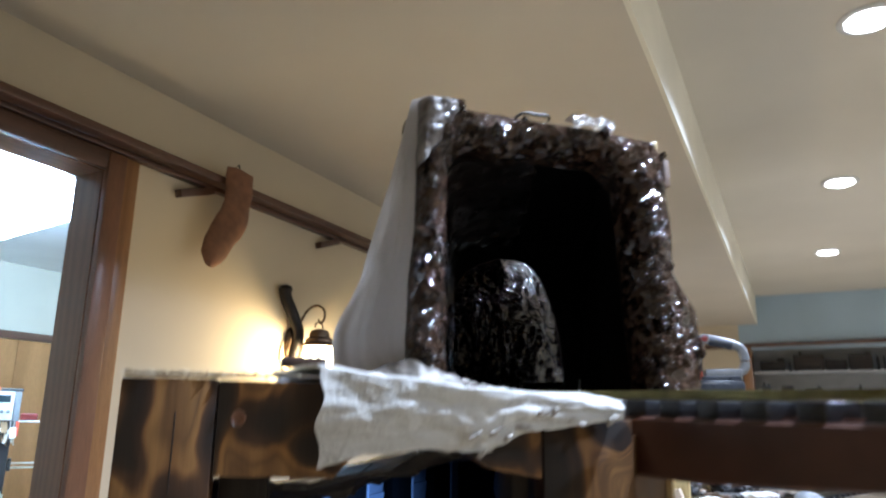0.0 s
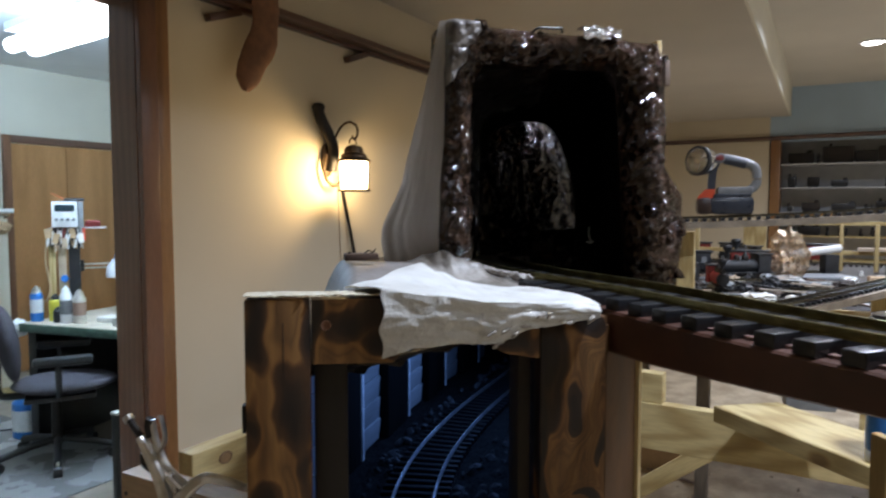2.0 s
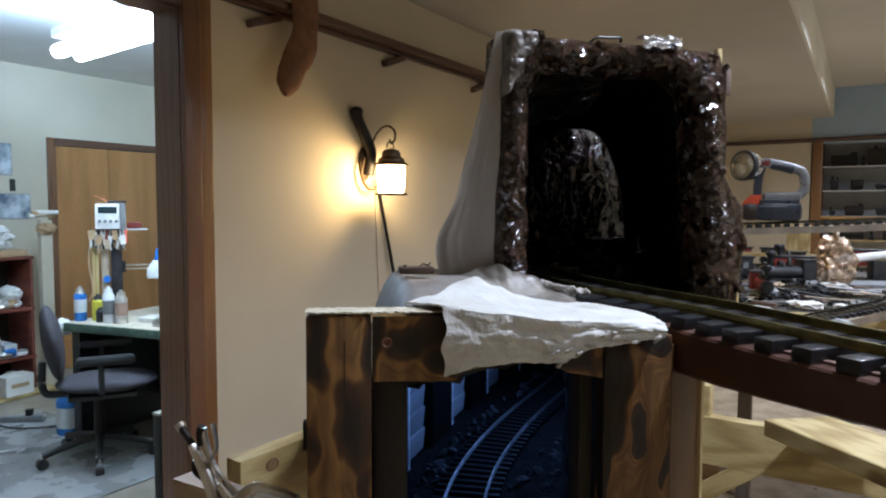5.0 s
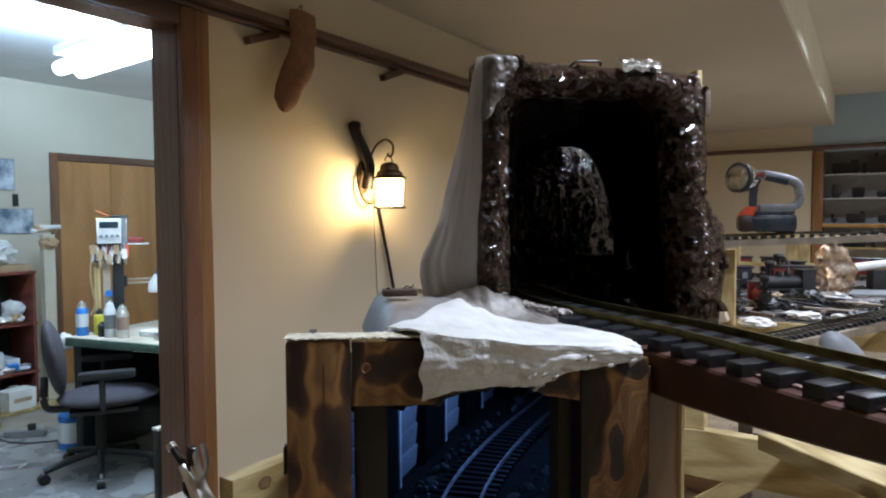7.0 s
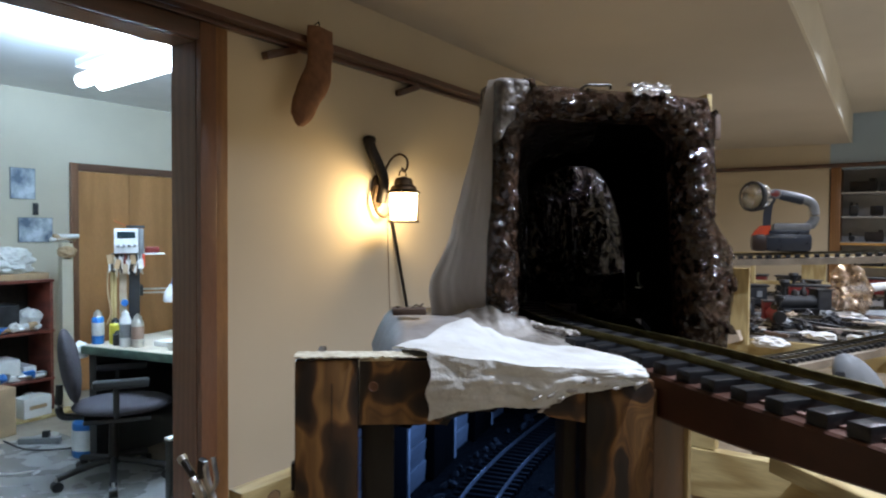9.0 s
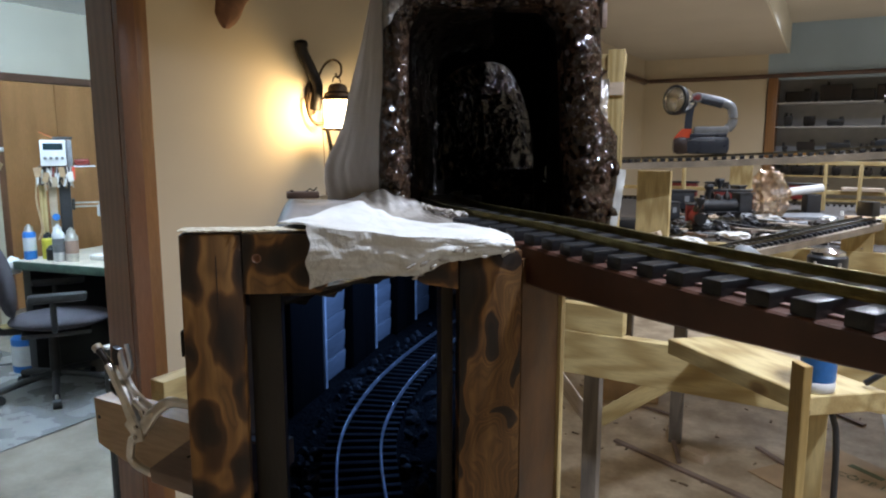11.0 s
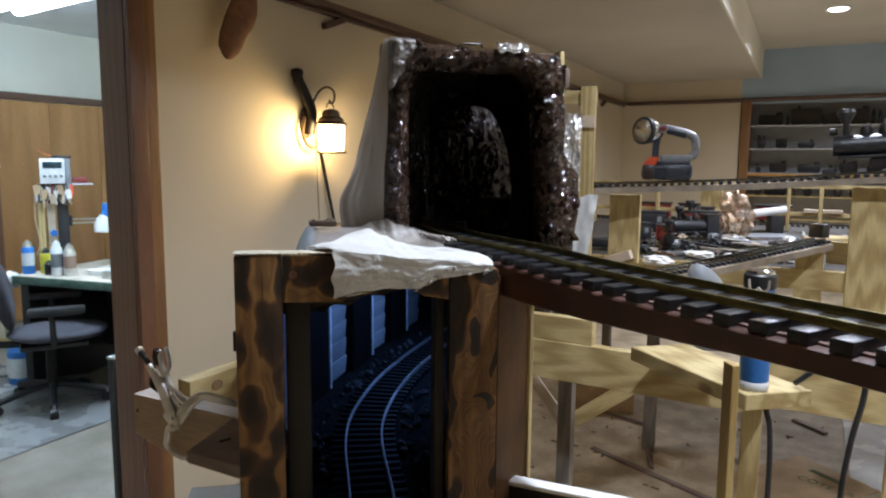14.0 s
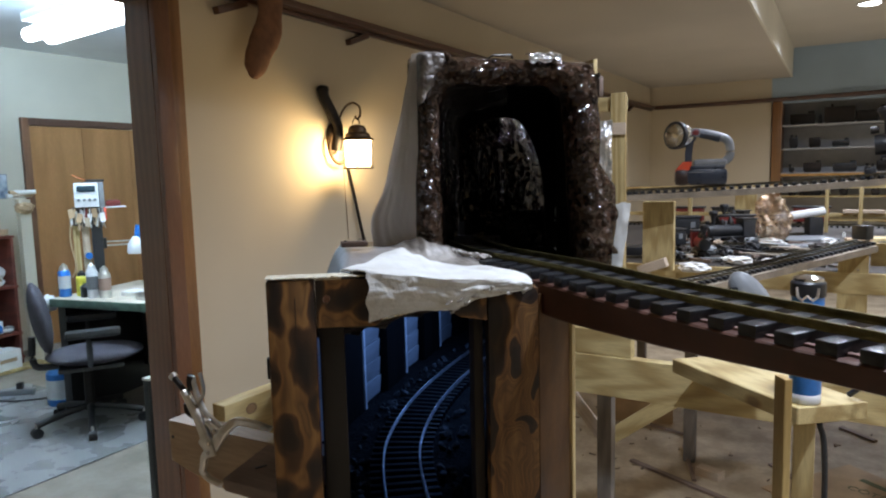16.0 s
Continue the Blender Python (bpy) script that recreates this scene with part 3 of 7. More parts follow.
struct("soffit_edge", slab((STEP_X - 0.004, SOUTH_Y - 0.1, LOW_Z), (STEP_X + 0.012, FAR_Y, HIGH_Z + 0.1)), CREAM, "cream painted step between the two ceilings", "trim")
struct("ceiling_high", slab((STEP_X + 0.012, SOUTH_Y - 0.1, HIGH_Z), (EAST_X + 0.1, FAR_Y + 0.1, HIGH_Z + 0.1)), CEIL_LIT, "higher tan painted ceiling with round recessed lights", "ceiling")

# door lining and casing
bm = slab((WALL_X - 0.13, DOOR_Y1, 0), (WALL_X + 0.004, DOOR_Y1 + 0.02, HEAD_Z))
box(bm, (WALL_X - 0.13, DOOR_Y0 - 0.02, 0), (WALL_X + 0.004, DOOR_Y0, HEAD_Z))
box(bm, (WALL_X - 0.13, DOOR_Y0 - 0.02, HEAD_Z), (WALL_X + 0.004, DOOR_Y1 + 0.02, HEAD_Z + 0.02))
door_way = struct("door_1", bm, DARKWOOD, "open doorway lined with dark stained wood", "doorway")
bm = nb()
box(bm, (WALL_X + 0.003, DOOR_Y1 + 0.002, 0), (WALL_X + 0.03, DOOR_Y1 + 0.071, HEAD_Z + 0.068), None, 0.006)
part("casing", bm, DARKWOOD, door_way)
bm = nb()
box(bm, (WALL_X + 0.003, DOOR_Y1 + 0.073, 0), (WALL_X + 0.018, DOOR_Y1 + 0.130, HEAD_Z + 0.068), None, 0.004)
part("casing_edge", bm, CASING, door_way, "reddish stained outer strip")
bm = nb()
box(bm, (WALL_X + 0.003, SOUTH_Y, HEAD_Z + 0.002), (WALL_X + 0.028, DOOR_Y1, HEAD_Z + 0.068), None, 0.006)
part("head_casing", bm, DARKWOOD_Y, door_way)
bm = nb()
box(bm, (WALL_X + 0.003, DOOR_Y0 - 0.15, 0), (WALL_X + 0.026, DOOR_Y0 - 0.002, HEAD_Z), None, 0.006)
part("casing", bm, DARKWOOD, door_way)

# narrow overhead ledge round the room with its brackets
ledge = thing("wall_ledge", "narrow dark stained wooden ledge on small brackets along the wall", "shelf", pose(0, 0, 2.2), kind="structure")
bm = nb()
box(bm, (WALL_X + 0.002, SOUTH_Y + 0.01, 0.018), (WALL_X + 0.085, FAR_Y - 0.01, 0.048), None, 0.004)
part("ledge_board", bm, DARKWOOD_Y, ledge)
bm = nb()
box(bm, (WALL_X + 0.002, SOUTH_Y + 0.01, 0.0), (WALL_X + 0.033, FAR_Y - 0.01, 0.018), None, 0.003)
part("back_strip", bm, DARKWOOD_Y, ledge)
bracket = None
for by in (1.86, 2.72, 3.60, 4.50, 5.40, 6.30, 7.20, 8.10):
    if bracket is None:
        bm = nb()
        box(bm, (-0.018, -0.17, -0.016), (0.016, 0.0, 0.014), pose(0, 0, 0, 20, 0, 0), 0.004)
        bracket = part("bracket", bm, DARKWOOD_Y, ledge, "slanting wooden bracket", pose(WALL_X + 0.021, by, 0))
    else:
        part_again("bracket", bracket, ledge, pose(WALL_X + 0.021, by, 0), "slanting wooden bracket")
bm = nb()
tube(bm, [(WALL_X + 0.09, FAR_Y - 0.10, 0.03), (-0.9, FAR_Y - 0.06, 0.035), (0.6, FAR_Y - 0.06, 0.05), (EAST_X, FAR_Y - 0.06, 0.06)], 0.026, 10)
part("end_rail", bm, DARKWOOD_X, ledge, "round dark rail along the end wall")

# recessed lights, the east row unseen and added
can = thing("recessed_light", "round white recessed ceiling light, lit; east row added", "ceiling light", pose(CANS_AND_ADDED[0][0], CANS_AND_ADDED[0][1], HIGH_Z), "recessed ceiling lights")
bm = nb()
lathe(bm, [(0.084, -0.001), (0.108, -0.001), (0.111, -0.006), (0.10, -0.012), (0.085, -0.012)], 28, None, False)
part("trim_ring", bm, WHITEPL, can)
bm = nb()
lathe(bm, [(0.083, -0.002), (0.083, -0.010), (0.060, -0.020), (0.01, -0.026)], 28)
part("lens", bm, CANGLOW, can, "glowing round lens")
for cx, cy in CANS_AND_ADDED[1:]:
    copy_thing(can, pose(cx, cy, HIGH_Z))

# ---- upper and lower tunnel set ----
L = pose(-0.314, 0.241, 0, 0, 0, 38)


def lp(s, d, z):
    return L @ Vector((s, d, z))


frame_t = thing("mine_portal_frame", "scorched pine timber frame round the lower mine tunnel mouth", "portal", L @ pose(0, 0, 1.0))
bm = slab((0, 0, 0.0), (0.054, 0.022, 0.366), 0.002)
part("post", bm, BURNT, frame_t)
bm = slab((0.256, 0, 0.0), (0.318, 0.022, 0.345), 0.002)
part("post", bm, CHARRED, frame_t, "deeply charred post")
bm = nb()
low = [(0.055, 0.310), (0.124, 0.309), (0.132, 0.318), (0.150, 0.331), (0.190, 0.333), (0.204, 0.325), (0.222, 0.314), (0.255, 0.308)]
bm.faces.new([bm.verts.new((x, 0.001, z)) for x, z in low + [(0.255, 0.345), (0.12, 0.365), (0.055, 0.365)]])
ex = bmesh.ops.extrude_face_region(bm, geom=list(bm.faces))
bmesh.ops.translate(bm, verts=[e for e in ex["geom"] if isinstance(e, bmesh.types.BMVert)], vec=(0, 0.021, 0))
part("lintel", bm, BURNT, frame_t)
bm = nb()
grid(bm, 60, 6, lambda u, v: Vector((-0.001 + 0.119 * u + 0.002 * noise.noise(Vector((u * 9, v * 3, 1))), -0.001 + 0.028 * v + 0.0045 * noise.noise(Vector((u * 30, 5, v * 2))) * (1 - v), 0.3685 - 0.0006 * u + 0.0012 * noise.noise(Vector((u * 34, v * 3, 4))))))
thicken(bm, -0.001)
part("top_paper", bm, mat("torn_paper", (0.66, 0.62, 0.50), 0.8, var=0.15, scale=60, bump=0.3, bscale=120, dark=(0.42, 0.36, 0.24)), frame_t, "torn white paper lying on the frame top", smooth=40)
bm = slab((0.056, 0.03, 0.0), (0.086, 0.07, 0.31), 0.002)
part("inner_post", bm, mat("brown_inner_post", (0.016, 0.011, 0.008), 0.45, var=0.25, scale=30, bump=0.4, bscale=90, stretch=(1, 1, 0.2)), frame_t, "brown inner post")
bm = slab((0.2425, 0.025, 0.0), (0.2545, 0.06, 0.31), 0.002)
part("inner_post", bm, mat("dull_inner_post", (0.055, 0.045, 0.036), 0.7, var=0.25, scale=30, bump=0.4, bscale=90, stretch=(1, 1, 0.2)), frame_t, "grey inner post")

part("plug", lathe(nb(), [(0.0015, 0.0), (0.0034, 0.0006), (0.0040, 0.0012), (0.0045, 0.0)], 16), DARKWOOD, frame_t, "round wooden plug", pose(0.067, 0.0008, 0.343, 90, 0, 0))
part("crack", slab((0.0312, -0.0008, 0.300), (0.0320, -0.0002, 0.346)), POSTW, frame_t, "thin dark crack")
part("clip", slab((-0.0035, 0.004, 0.252), (-0.0005, 0.014, 0.276), 0.001), BLACKMETAL, frame_t, "small dark metal clip")

PU = pose(-0.268, 0.508, 0, 0, 0, 44)   # upper portal: x across, y into the hill
def resample(pts, n):
    pts = [Vector(p) for p in pts]
    acc = [0.0]
    for a, b in zip(pts, pts[1:]):
        acc.append(acc[-1] + (b - a).length)
    out, k = [], 0
    for i in range(n + 1):
        t = acc[-1] * i / n
        while k < len(acc) - 2 and acc[k + 1] < t:
            k += 1
        f = (t - acc[k]) / max(1e-9, acc[k + 1] - acc[k])
        out.append(pts[k].lerp(pts[k + 1], min(1, max(0, f))))
    return out


def smooth_path(pts, n=16):
    """A Catmull-Rom curve through pts."""
    pts = [Vector(p) for p in pts]
    pts = [2 * pts[0] - pts[1]] + pts + [2 * pts[-1] - pts[-2]]
    out = []
    for i in range(1, len(pts) - 2):
        a, b, c, d = pts[i - 1:i + 3]
        for k in range(n):
            t = k / n
            out.append(0.5 * ((2 * b) + (c - a) * t + (2 * a - 5 * b + 4 * c - d) * t * t + (3 * b - a - 3 * c + d) * t ** 3))
    out.append(pts[-2])
    return out


def even_path(pts, step):
    p = smooth_path(pts, 24)
    length = sum((b - a).length for a, b in zip(p, p[1:]))
    return resample(p, max(2, round(length / step)))


def track(name, label, pts, gauge, tie, pitch, rail_h, rail_mat, tie_mat, group="tracks", skip=lambda p: False, domed=False):
    """Sectional track: tie is (length, width, height); pts run at the height of the tie tops."""
    path = even_path(pts, pitch)
    tr = thing(name, label, "track", Matrix.Translation(path[0]), group)
    base = path[0]
    tmesh = None
    for i, p in enumerate(path):
        if skip(p):
            continue
        t = (path[min(i + 1, len(path) - 1)] - path[max(i - 1, 0)]).normalized()
        m = Matrix.Translation(p - base) @ t.to_track_quat("X", "Z").to_matrix().to_4x4() @ pose(0, 0, 0, 0, 0, random.uniform(-1.6, 1.6))
        if tmesh is None:
            bm = slab((-tie[1] / 2, -tie[0] / 2, -tie[2]), (tie[1] / 2, tie[0] / 2, 0), min(tie[1], tie[2]) * 0.12)
            tmesh = part("tie", bm, tie_mat, tr, "", m)
        else:
            part_again("tie", tmesh, tr, m)
    w = rail_h * 0.30
    prof = [(-w, 0), (w, 0), (w, 0.12 * rail_h), (w * 0.3, 0.3 * rail_h), (w * 0.3, 0.66 * rail_h), (w * 0.62, 0.74 * rail_h), (w * 0.62, rail_h),
            (-w * 0.62, rail_h), (-w * 0.62, 0.74 * rail_h), (-w * 0.3, 0.66 * rail_h), (-w * 0.3, 0.3 * rail_h), (-w, 0.12 * rail_h)]
    if domed:
        # the worn head of the rail is round
        prof[6:8] = [(w * 0.62 * math.cos(a), rail_h * 0.86 + w * 0.62 * math.sin(a)) for a in [math.pi * k / 8 for k in range(9)]]
    fine = even_path(pts, pitch * 0.6)
    for sgn in (-1, 1):
        line = []
        for i, p in enumerate(fine):
            t = (fine[min(i + 1, len(fine) - 1)] - fine[max(i - 1, 0)]).normalized()
            side = t.cross(Vector((0, 0, 1))).normalized()
            line.append(p - base + side * sgn * gauge / 2 + Vector((0, 0, -0.0005)))
        bm = nb()
        sweep(bm, line, prof)
        part("rail", bm, rail_mat, tr, smooth=50 if domed else 30)
    return tr


# upper portal: a rough ring of crumpled varnished rock
portal = thing("tunnel_portal", "glossy dark brown sculpted rock face round the upper tunnel mouth", "tunnel portal", PU @ pose(0, 0, 1.35))
inner = resample([(0.030, 0, 0.0), (0.029, 0, 0.226), (0.047, 0, 0.257), (0.204, 0, 0.260), (0.229, 0, 0.238), (0.245, 0, -0.01)], 230)
outer = resample([(-0.012, 0, 0.006), (0.000, 0, 0.298), (0.268, 0, 0.291), (0.281, 0, 0.188), (0.278, 0, 0.145), (0.307, 0, 0.106), (0.308, 0, 0.05), (0.298, 0, -0.025)], 230)
across = [(0.0, 0.034), (0.0, 0.018), (0.0, 0.006), (0.06, -0.004), (0.15, -0.010), (0.25, -0.013), (0.35, -0.015), (0.45, -0.016), (0.55, -0.015), (0.65, -0.014), (0.75, -0.012), (0.85, -0.009), (0.95, 0.0), (1.02, 0.02), (1.02, 0.06)]
bm = nb()
rows = []
for i, (a, b) in enumerate(zip(inner, outer)):
    row = []
    for k, (f, y) in enumerate(across):
        p = a.lerp(b, f) + Vector((0, y, 0))
        q = p * 1.0
        big = noise.noise_vector(q * 22.0) * 0.0034 + noise.noise_vector(q * 75 + Vector((3, 1, 7))) * 0.0012
        crack = abs(noise.noise(q * 60 + Vector((9, 2, 4)))) * 0.0045 + abs(noise.noise(q * 120 + Vector((2, 5, 4)))) * 0.0012
        amp = (1.0 if k > 2 else 0.35) * (0.5 if k > 10 else 1.0)
        p += big * amp + Vector((0, -crack * amp, 0))
        row.append(bm.verts.new(p))
    rows.append(row)
for a, b in zip(rows, rows[1:]):
    for k in range(len(across) - 1):
        bm.faces.new((a[k], a[k + 1], b[k + 1], b[k]))
part("rock_face", bm, ROCK, portal, smooth=50)
chip = None
for k in range(12):
    # loose chips stuck on the rim
    t = (k + random.random()) / 12
    i = int(t * 229)
    p = outer[i].lerp(inner[i], random.uniform(0.05, 0.3)) + Vector((0, -0.012, 0))
    r = random.uniform(0.006, 0.012)
    m = Matrix.Translation(p) @ Euler((random.random() * 3, random.random() * 3, random.random() * 3)).to_matrix().to_4x4() @ Matrix.Diagonal((r / 0.01, r / 0.014, r / 0.02, 1))
    if chip is None:
        bm = nb()
        bmesh.ops.create_icosphere(bm, subdivisions=2, radius=0.01)
        rough_up(bm, 0.004, 120, 2)
        chip = part("rock_chip", bm, ROCK, portal, "", m, smooth=20)
    else:
        part_again("rock_chip", chip, portal, m)
# scraps stuck on the top and the side of the rock face
bm = nb()
grid(bm, 30, 12, lambda u, v: Vector((0.158 + 0.048 * u, -0.019 + 0.004 * noise.noise(Vector((u * 6, v * 4, 2))) + 0.0025 * noise.noise(Vector((u * 17, v * 11, 5))), 0.286 + 0.013 * v + 0.003 * noise.noise(Vector((u * 5, v, 9))))))
grid(bm, 30, 4, lambda u, v: Vector((0.158 + 0.048 * u, -0.019 + 0.020 * v + 0.004 * noise.noise(Vector((u * 6, 4, 2))), 0.299 + 0.003 * noise.noise(Vector((u * 5, 1 + v, 9))))))
part("foil_scrap", bm, FOIL, portal, "crinkled silver foil stuck on the rim", smooth=25)
part("wire_hook", tube(nb(), smooth_path([(0.098, -0.010, 0.290), (0.106, -0.012, 0.295), (0.120, -0.012, 0.2955), (0.134, -0.010, 0.2965), (0.136, -0.008, 0.292)], 8), 0.0016, 6), BLACKMETAL, portal, "dark bent wire on the top edge")
bm = slab((0.274, -0.004, 0.240), (0.281, 0.008, 0.270), 0.001)
bmesh.ops.subdivide_edges(bm, edges=list(bm.edges), cuts=2, use_grid_fill=True)
rough_up(bm, 0.0012, 90, 5)
part("bark_piece", bm, WALNUT_X, portal, "small dark bark piece on the side", smooth=30)
# plywood shell behind the rock
bm = slab((0.272, 0.012, -0.02), (0.279, 0.105, 0.297), 0.001)
part("side_board", bm, PINE_Y, portal, "bare pine side board edge")
bm = slab((0.030, 0.016, 0.286), (0.262, 0.10, 0.2925), 0.001)
part("top_board", bm, GREYCLOTH, portal, "grey covered top board")
# dark hollow behind the mouth: added boards black with its shade on one side, crumpled rock on the other, an arched
# board part of the way in
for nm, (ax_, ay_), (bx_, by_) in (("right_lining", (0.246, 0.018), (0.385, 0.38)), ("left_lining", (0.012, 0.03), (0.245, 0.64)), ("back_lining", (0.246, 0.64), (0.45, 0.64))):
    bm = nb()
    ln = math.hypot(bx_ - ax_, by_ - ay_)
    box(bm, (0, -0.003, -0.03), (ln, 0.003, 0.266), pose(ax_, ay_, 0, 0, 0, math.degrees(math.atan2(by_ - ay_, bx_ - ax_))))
    part(nm, bm, SHADE_BLACK, portal, "added lining board, tunnel shade in its black", smooth=None)
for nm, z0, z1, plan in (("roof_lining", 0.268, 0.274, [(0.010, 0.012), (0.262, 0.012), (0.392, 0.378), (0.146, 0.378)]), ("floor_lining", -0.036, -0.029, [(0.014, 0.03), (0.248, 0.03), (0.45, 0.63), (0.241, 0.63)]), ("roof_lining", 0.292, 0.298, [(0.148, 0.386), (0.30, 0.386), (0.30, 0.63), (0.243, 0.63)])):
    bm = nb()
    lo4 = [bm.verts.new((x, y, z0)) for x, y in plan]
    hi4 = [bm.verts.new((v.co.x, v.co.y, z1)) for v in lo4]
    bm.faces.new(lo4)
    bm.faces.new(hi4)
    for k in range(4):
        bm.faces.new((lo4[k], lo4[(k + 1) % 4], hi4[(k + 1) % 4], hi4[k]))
    part(nm, bm, SHADE_BLACK, portal, "added lining board, tunnel shade in its black", smooth=None)
part("right_lining", slab((0.249, 0.010, -0.03), (0.270, 0.10, 0.262)), SHADE_BLACK, portal, "added lining board, tunnel shade in its black", smooth=None)
# added arched board: black for the dark all round an opening with an uneven top
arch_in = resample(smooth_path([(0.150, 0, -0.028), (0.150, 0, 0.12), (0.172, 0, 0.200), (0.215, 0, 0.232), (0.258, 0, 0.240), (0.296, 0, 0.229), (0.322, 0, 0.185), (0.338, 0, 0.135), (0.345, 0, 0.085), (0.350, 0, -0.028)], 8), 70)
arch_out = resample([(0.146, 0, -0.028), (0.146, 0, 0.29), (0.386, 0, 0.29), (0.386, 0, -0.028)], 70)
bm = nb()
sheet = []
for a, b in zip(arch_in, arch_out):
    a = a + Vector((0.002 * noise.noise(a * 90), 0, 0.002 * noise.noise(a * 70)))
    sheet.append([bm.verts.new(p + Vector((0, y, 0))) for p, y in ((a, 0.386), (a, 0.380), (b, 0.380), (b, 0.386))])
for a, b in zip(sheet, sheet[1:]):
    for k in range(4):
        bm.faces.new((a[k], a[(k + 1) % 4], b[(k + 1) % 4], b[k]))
part("dark_arch_mask", bm, SHADE_BLACK, portal, "added arched board, black for the dark round the opening", smooth=None)
bm = slab((0.20, 0.388, -0.028), (0.40, 0.415, 0.050))
bmesh.ops.subdivide_edges(bm, edges=list(bm.edges), cuts=12, use_grid_fill=True)
rough_up(bm, 0.010, 34, 3)
part("ledge", bm, ROCK_DEEP_SHADE, portal, "rough ledge inside the tunnel, shade in its colour", smooth=35)


def inner_rock(u, v):
    # u: across the mound from left to right, v: from its foot over the shoulder
    p = Vector((0.185 + 0.26 * u, 0.425 + 0.15 * v ** 2.2 + 0.22 * max(0.0, u - 0.45) ** 2 + 0.06 * max(0.0, 0.4 - u), 0.030 + 0.255 * math.sin(0.5 * math.pi * min(1.0, v * 1.1))))
    s = Vector((p.x * 40, p.y * 20, p.z * 14))
    return p + noise.noise_vector(s * 0.7) * 0.010 + noise.noise_vector(s * 1.9 + Vector((4, 4, 4))) * 0.005 + Vector((0, -0.010 * abs(noise.noise(s * 1.1)), 0))


bm = nb()
grid(bm, 110, 60, inner_rock)
part("inner_rock", bm, ROCK_SHADED, portal, "glossy crumpled brown rock deep inside, shade in its colour", smooth=40)


def side_rock(u, v):
    # u: from the mouth inwards, v: up the wall and over under the roof
    a = 0.5 * math.pi * min(1.0, max(0.0, (v - 0.55) / 0.45))
    x = 0.030 + 0.130 * u + 0.10 * (1 - math.cos(a)) + 0.10 * max(0.0, v - 0.9)
    z = -0.028 + 0.245 * min(1.0, v / 0.55) + 0.045 * math.sin(a)
    p = Vector((x, 0.036 + 0.335 * u, z))
    s = Vector((p.x * 30, p.y * 30, p.z * 22))
    return p + noise.noise_vector(s * 0.8) * 0.007 + noise.noise_vector(s * 2.1 + Vector((7, 2, 4))) * 0.004


bm = nb()
grid(bm, 80, 50, side_rock)
part("side_rock", bm, ROCK_DEEP_SHADE, portal, "glossy crumpled rock along the tunnel side, shade in its colour", smooth=40)
bm = nb()
tube(bm, smooth_path([(0.366, 0.368, 0.056), (0.364, 0.366, 0.042), (0.368, 0.364, 0.030)], 6), 0.0016, 6)
tube(bm, smooth_path([(0.360, 0.366, 0.030), (0.367, 0.364, 0.028), (0.374, 0.366, 0.031)], 6), 0.0014, 6)
part("wire_stub", bm, STEEL, portal, "short bright wire end")

# upper track on its red-brown beam
UP = [(1.75, -0.30, 1.345), (1.2, -0.12, 1.347), (0.75, 0.06, 1.35), (0.45, 0.195, 1.352), (0.286, 0.288, 1.353), (0.158, 0.368, 1.354), (0.05, 0.442, 1.356), (-0.052, 0.515, 1.359), (-0.196, 0.595, 1.363), (-0.285, 0.680, 1.364), (-0.340, 0.750, 1.364), (-0.352, 0.815, 1.364)]
track("upper_track", "garden-scale track with chunky black ties and brass rails on a beam", UP, 0.053, (0.115, 0.0176, 0.0108), 0.0335, 0.0078, BRASS, TIEM)
BEAM = [(x, y, z - 0.0110) for x, y, z in UP[:8]] + [(-0.12, 0.565, 1.344)]
bm = nb()
rings = []
beam_line = even_path(BEAM, 0.04)
for i, p in enumerate(beam_line):
    t = (beam_line[min(i + 1, len(beam_line) - 1)] - beam_line[max(i - 1, 0)]).normalized()
    side = t.cross(Vector((0, 0, 1))).normalized()
    deep = 0.039 - 0.020 * min(1.0, max(0.0, p.x / 0.29))
    rings.append([bm.verts.new(p + side * a + Vector((0, 0, b * deep))) for a, b in ((-0.058, -1), (0.058, -1), (0.060, -0.94), (0.060, -0.06), (0.058, 0), (-0.058, 0), (-0.060, -0.06), (-0.060, -0.94))])
for a, b in zip(rings, rings[1:]):
    for k in range(8):
        bm.faces.new((a[k], a[(k + 1) % 8], b[(k + 1) % 8], b[k]))
bm.faces.new(list(reversed(rings[0])))
bm.faces.new(rings[-1])
solo("track_beam", bm, REDBROWN, "thin red-brown painted beam carrying the upper track", "beam", smooth=30)
# Light reflected on the beam between ties, modelled as a thin pale strip.
bm = nb()
sweep(bm, even_path([(x, y, z - 0.0094) for x, y, z in UP[:7]], 0.04), [(-0.046, -0.0012), (-0.040, -0.0012), (-0.040, 0.0008), (-0.046, 0.0008)])
solo("beam_reflection", bm, mat("beam_reflection_tone", (0.22, 0.13, 0.105), 0.5, var=0.15, scale=60), "light reflected on the beam between the ties, built as a strip", "strip")

# hill side: grey plaster drape falling from the portal, white cloth saddle over the frame
def hill_edge(z):
    """How far the drape stands out beside the portal at a height."""
    keys = [(1.30, -0.074), (1.37, -0.068), (1.385, -0.0665), (1.405, -0.0705), (1.42, -0.0695), (1.432, -0.065), (1.445, -0.058), (1.468, -0.0485), (1.493, -0.0433), (1.537, -0.032), (1.562, -0.025), (1.654, -0.006)]
    for (a, p), (b, q) in zip(keys, keys[1:]):
        if z <= b:
            return p + (q - p) * max(0.0, (z - a) / (b - a))
    return keys[-1][1]


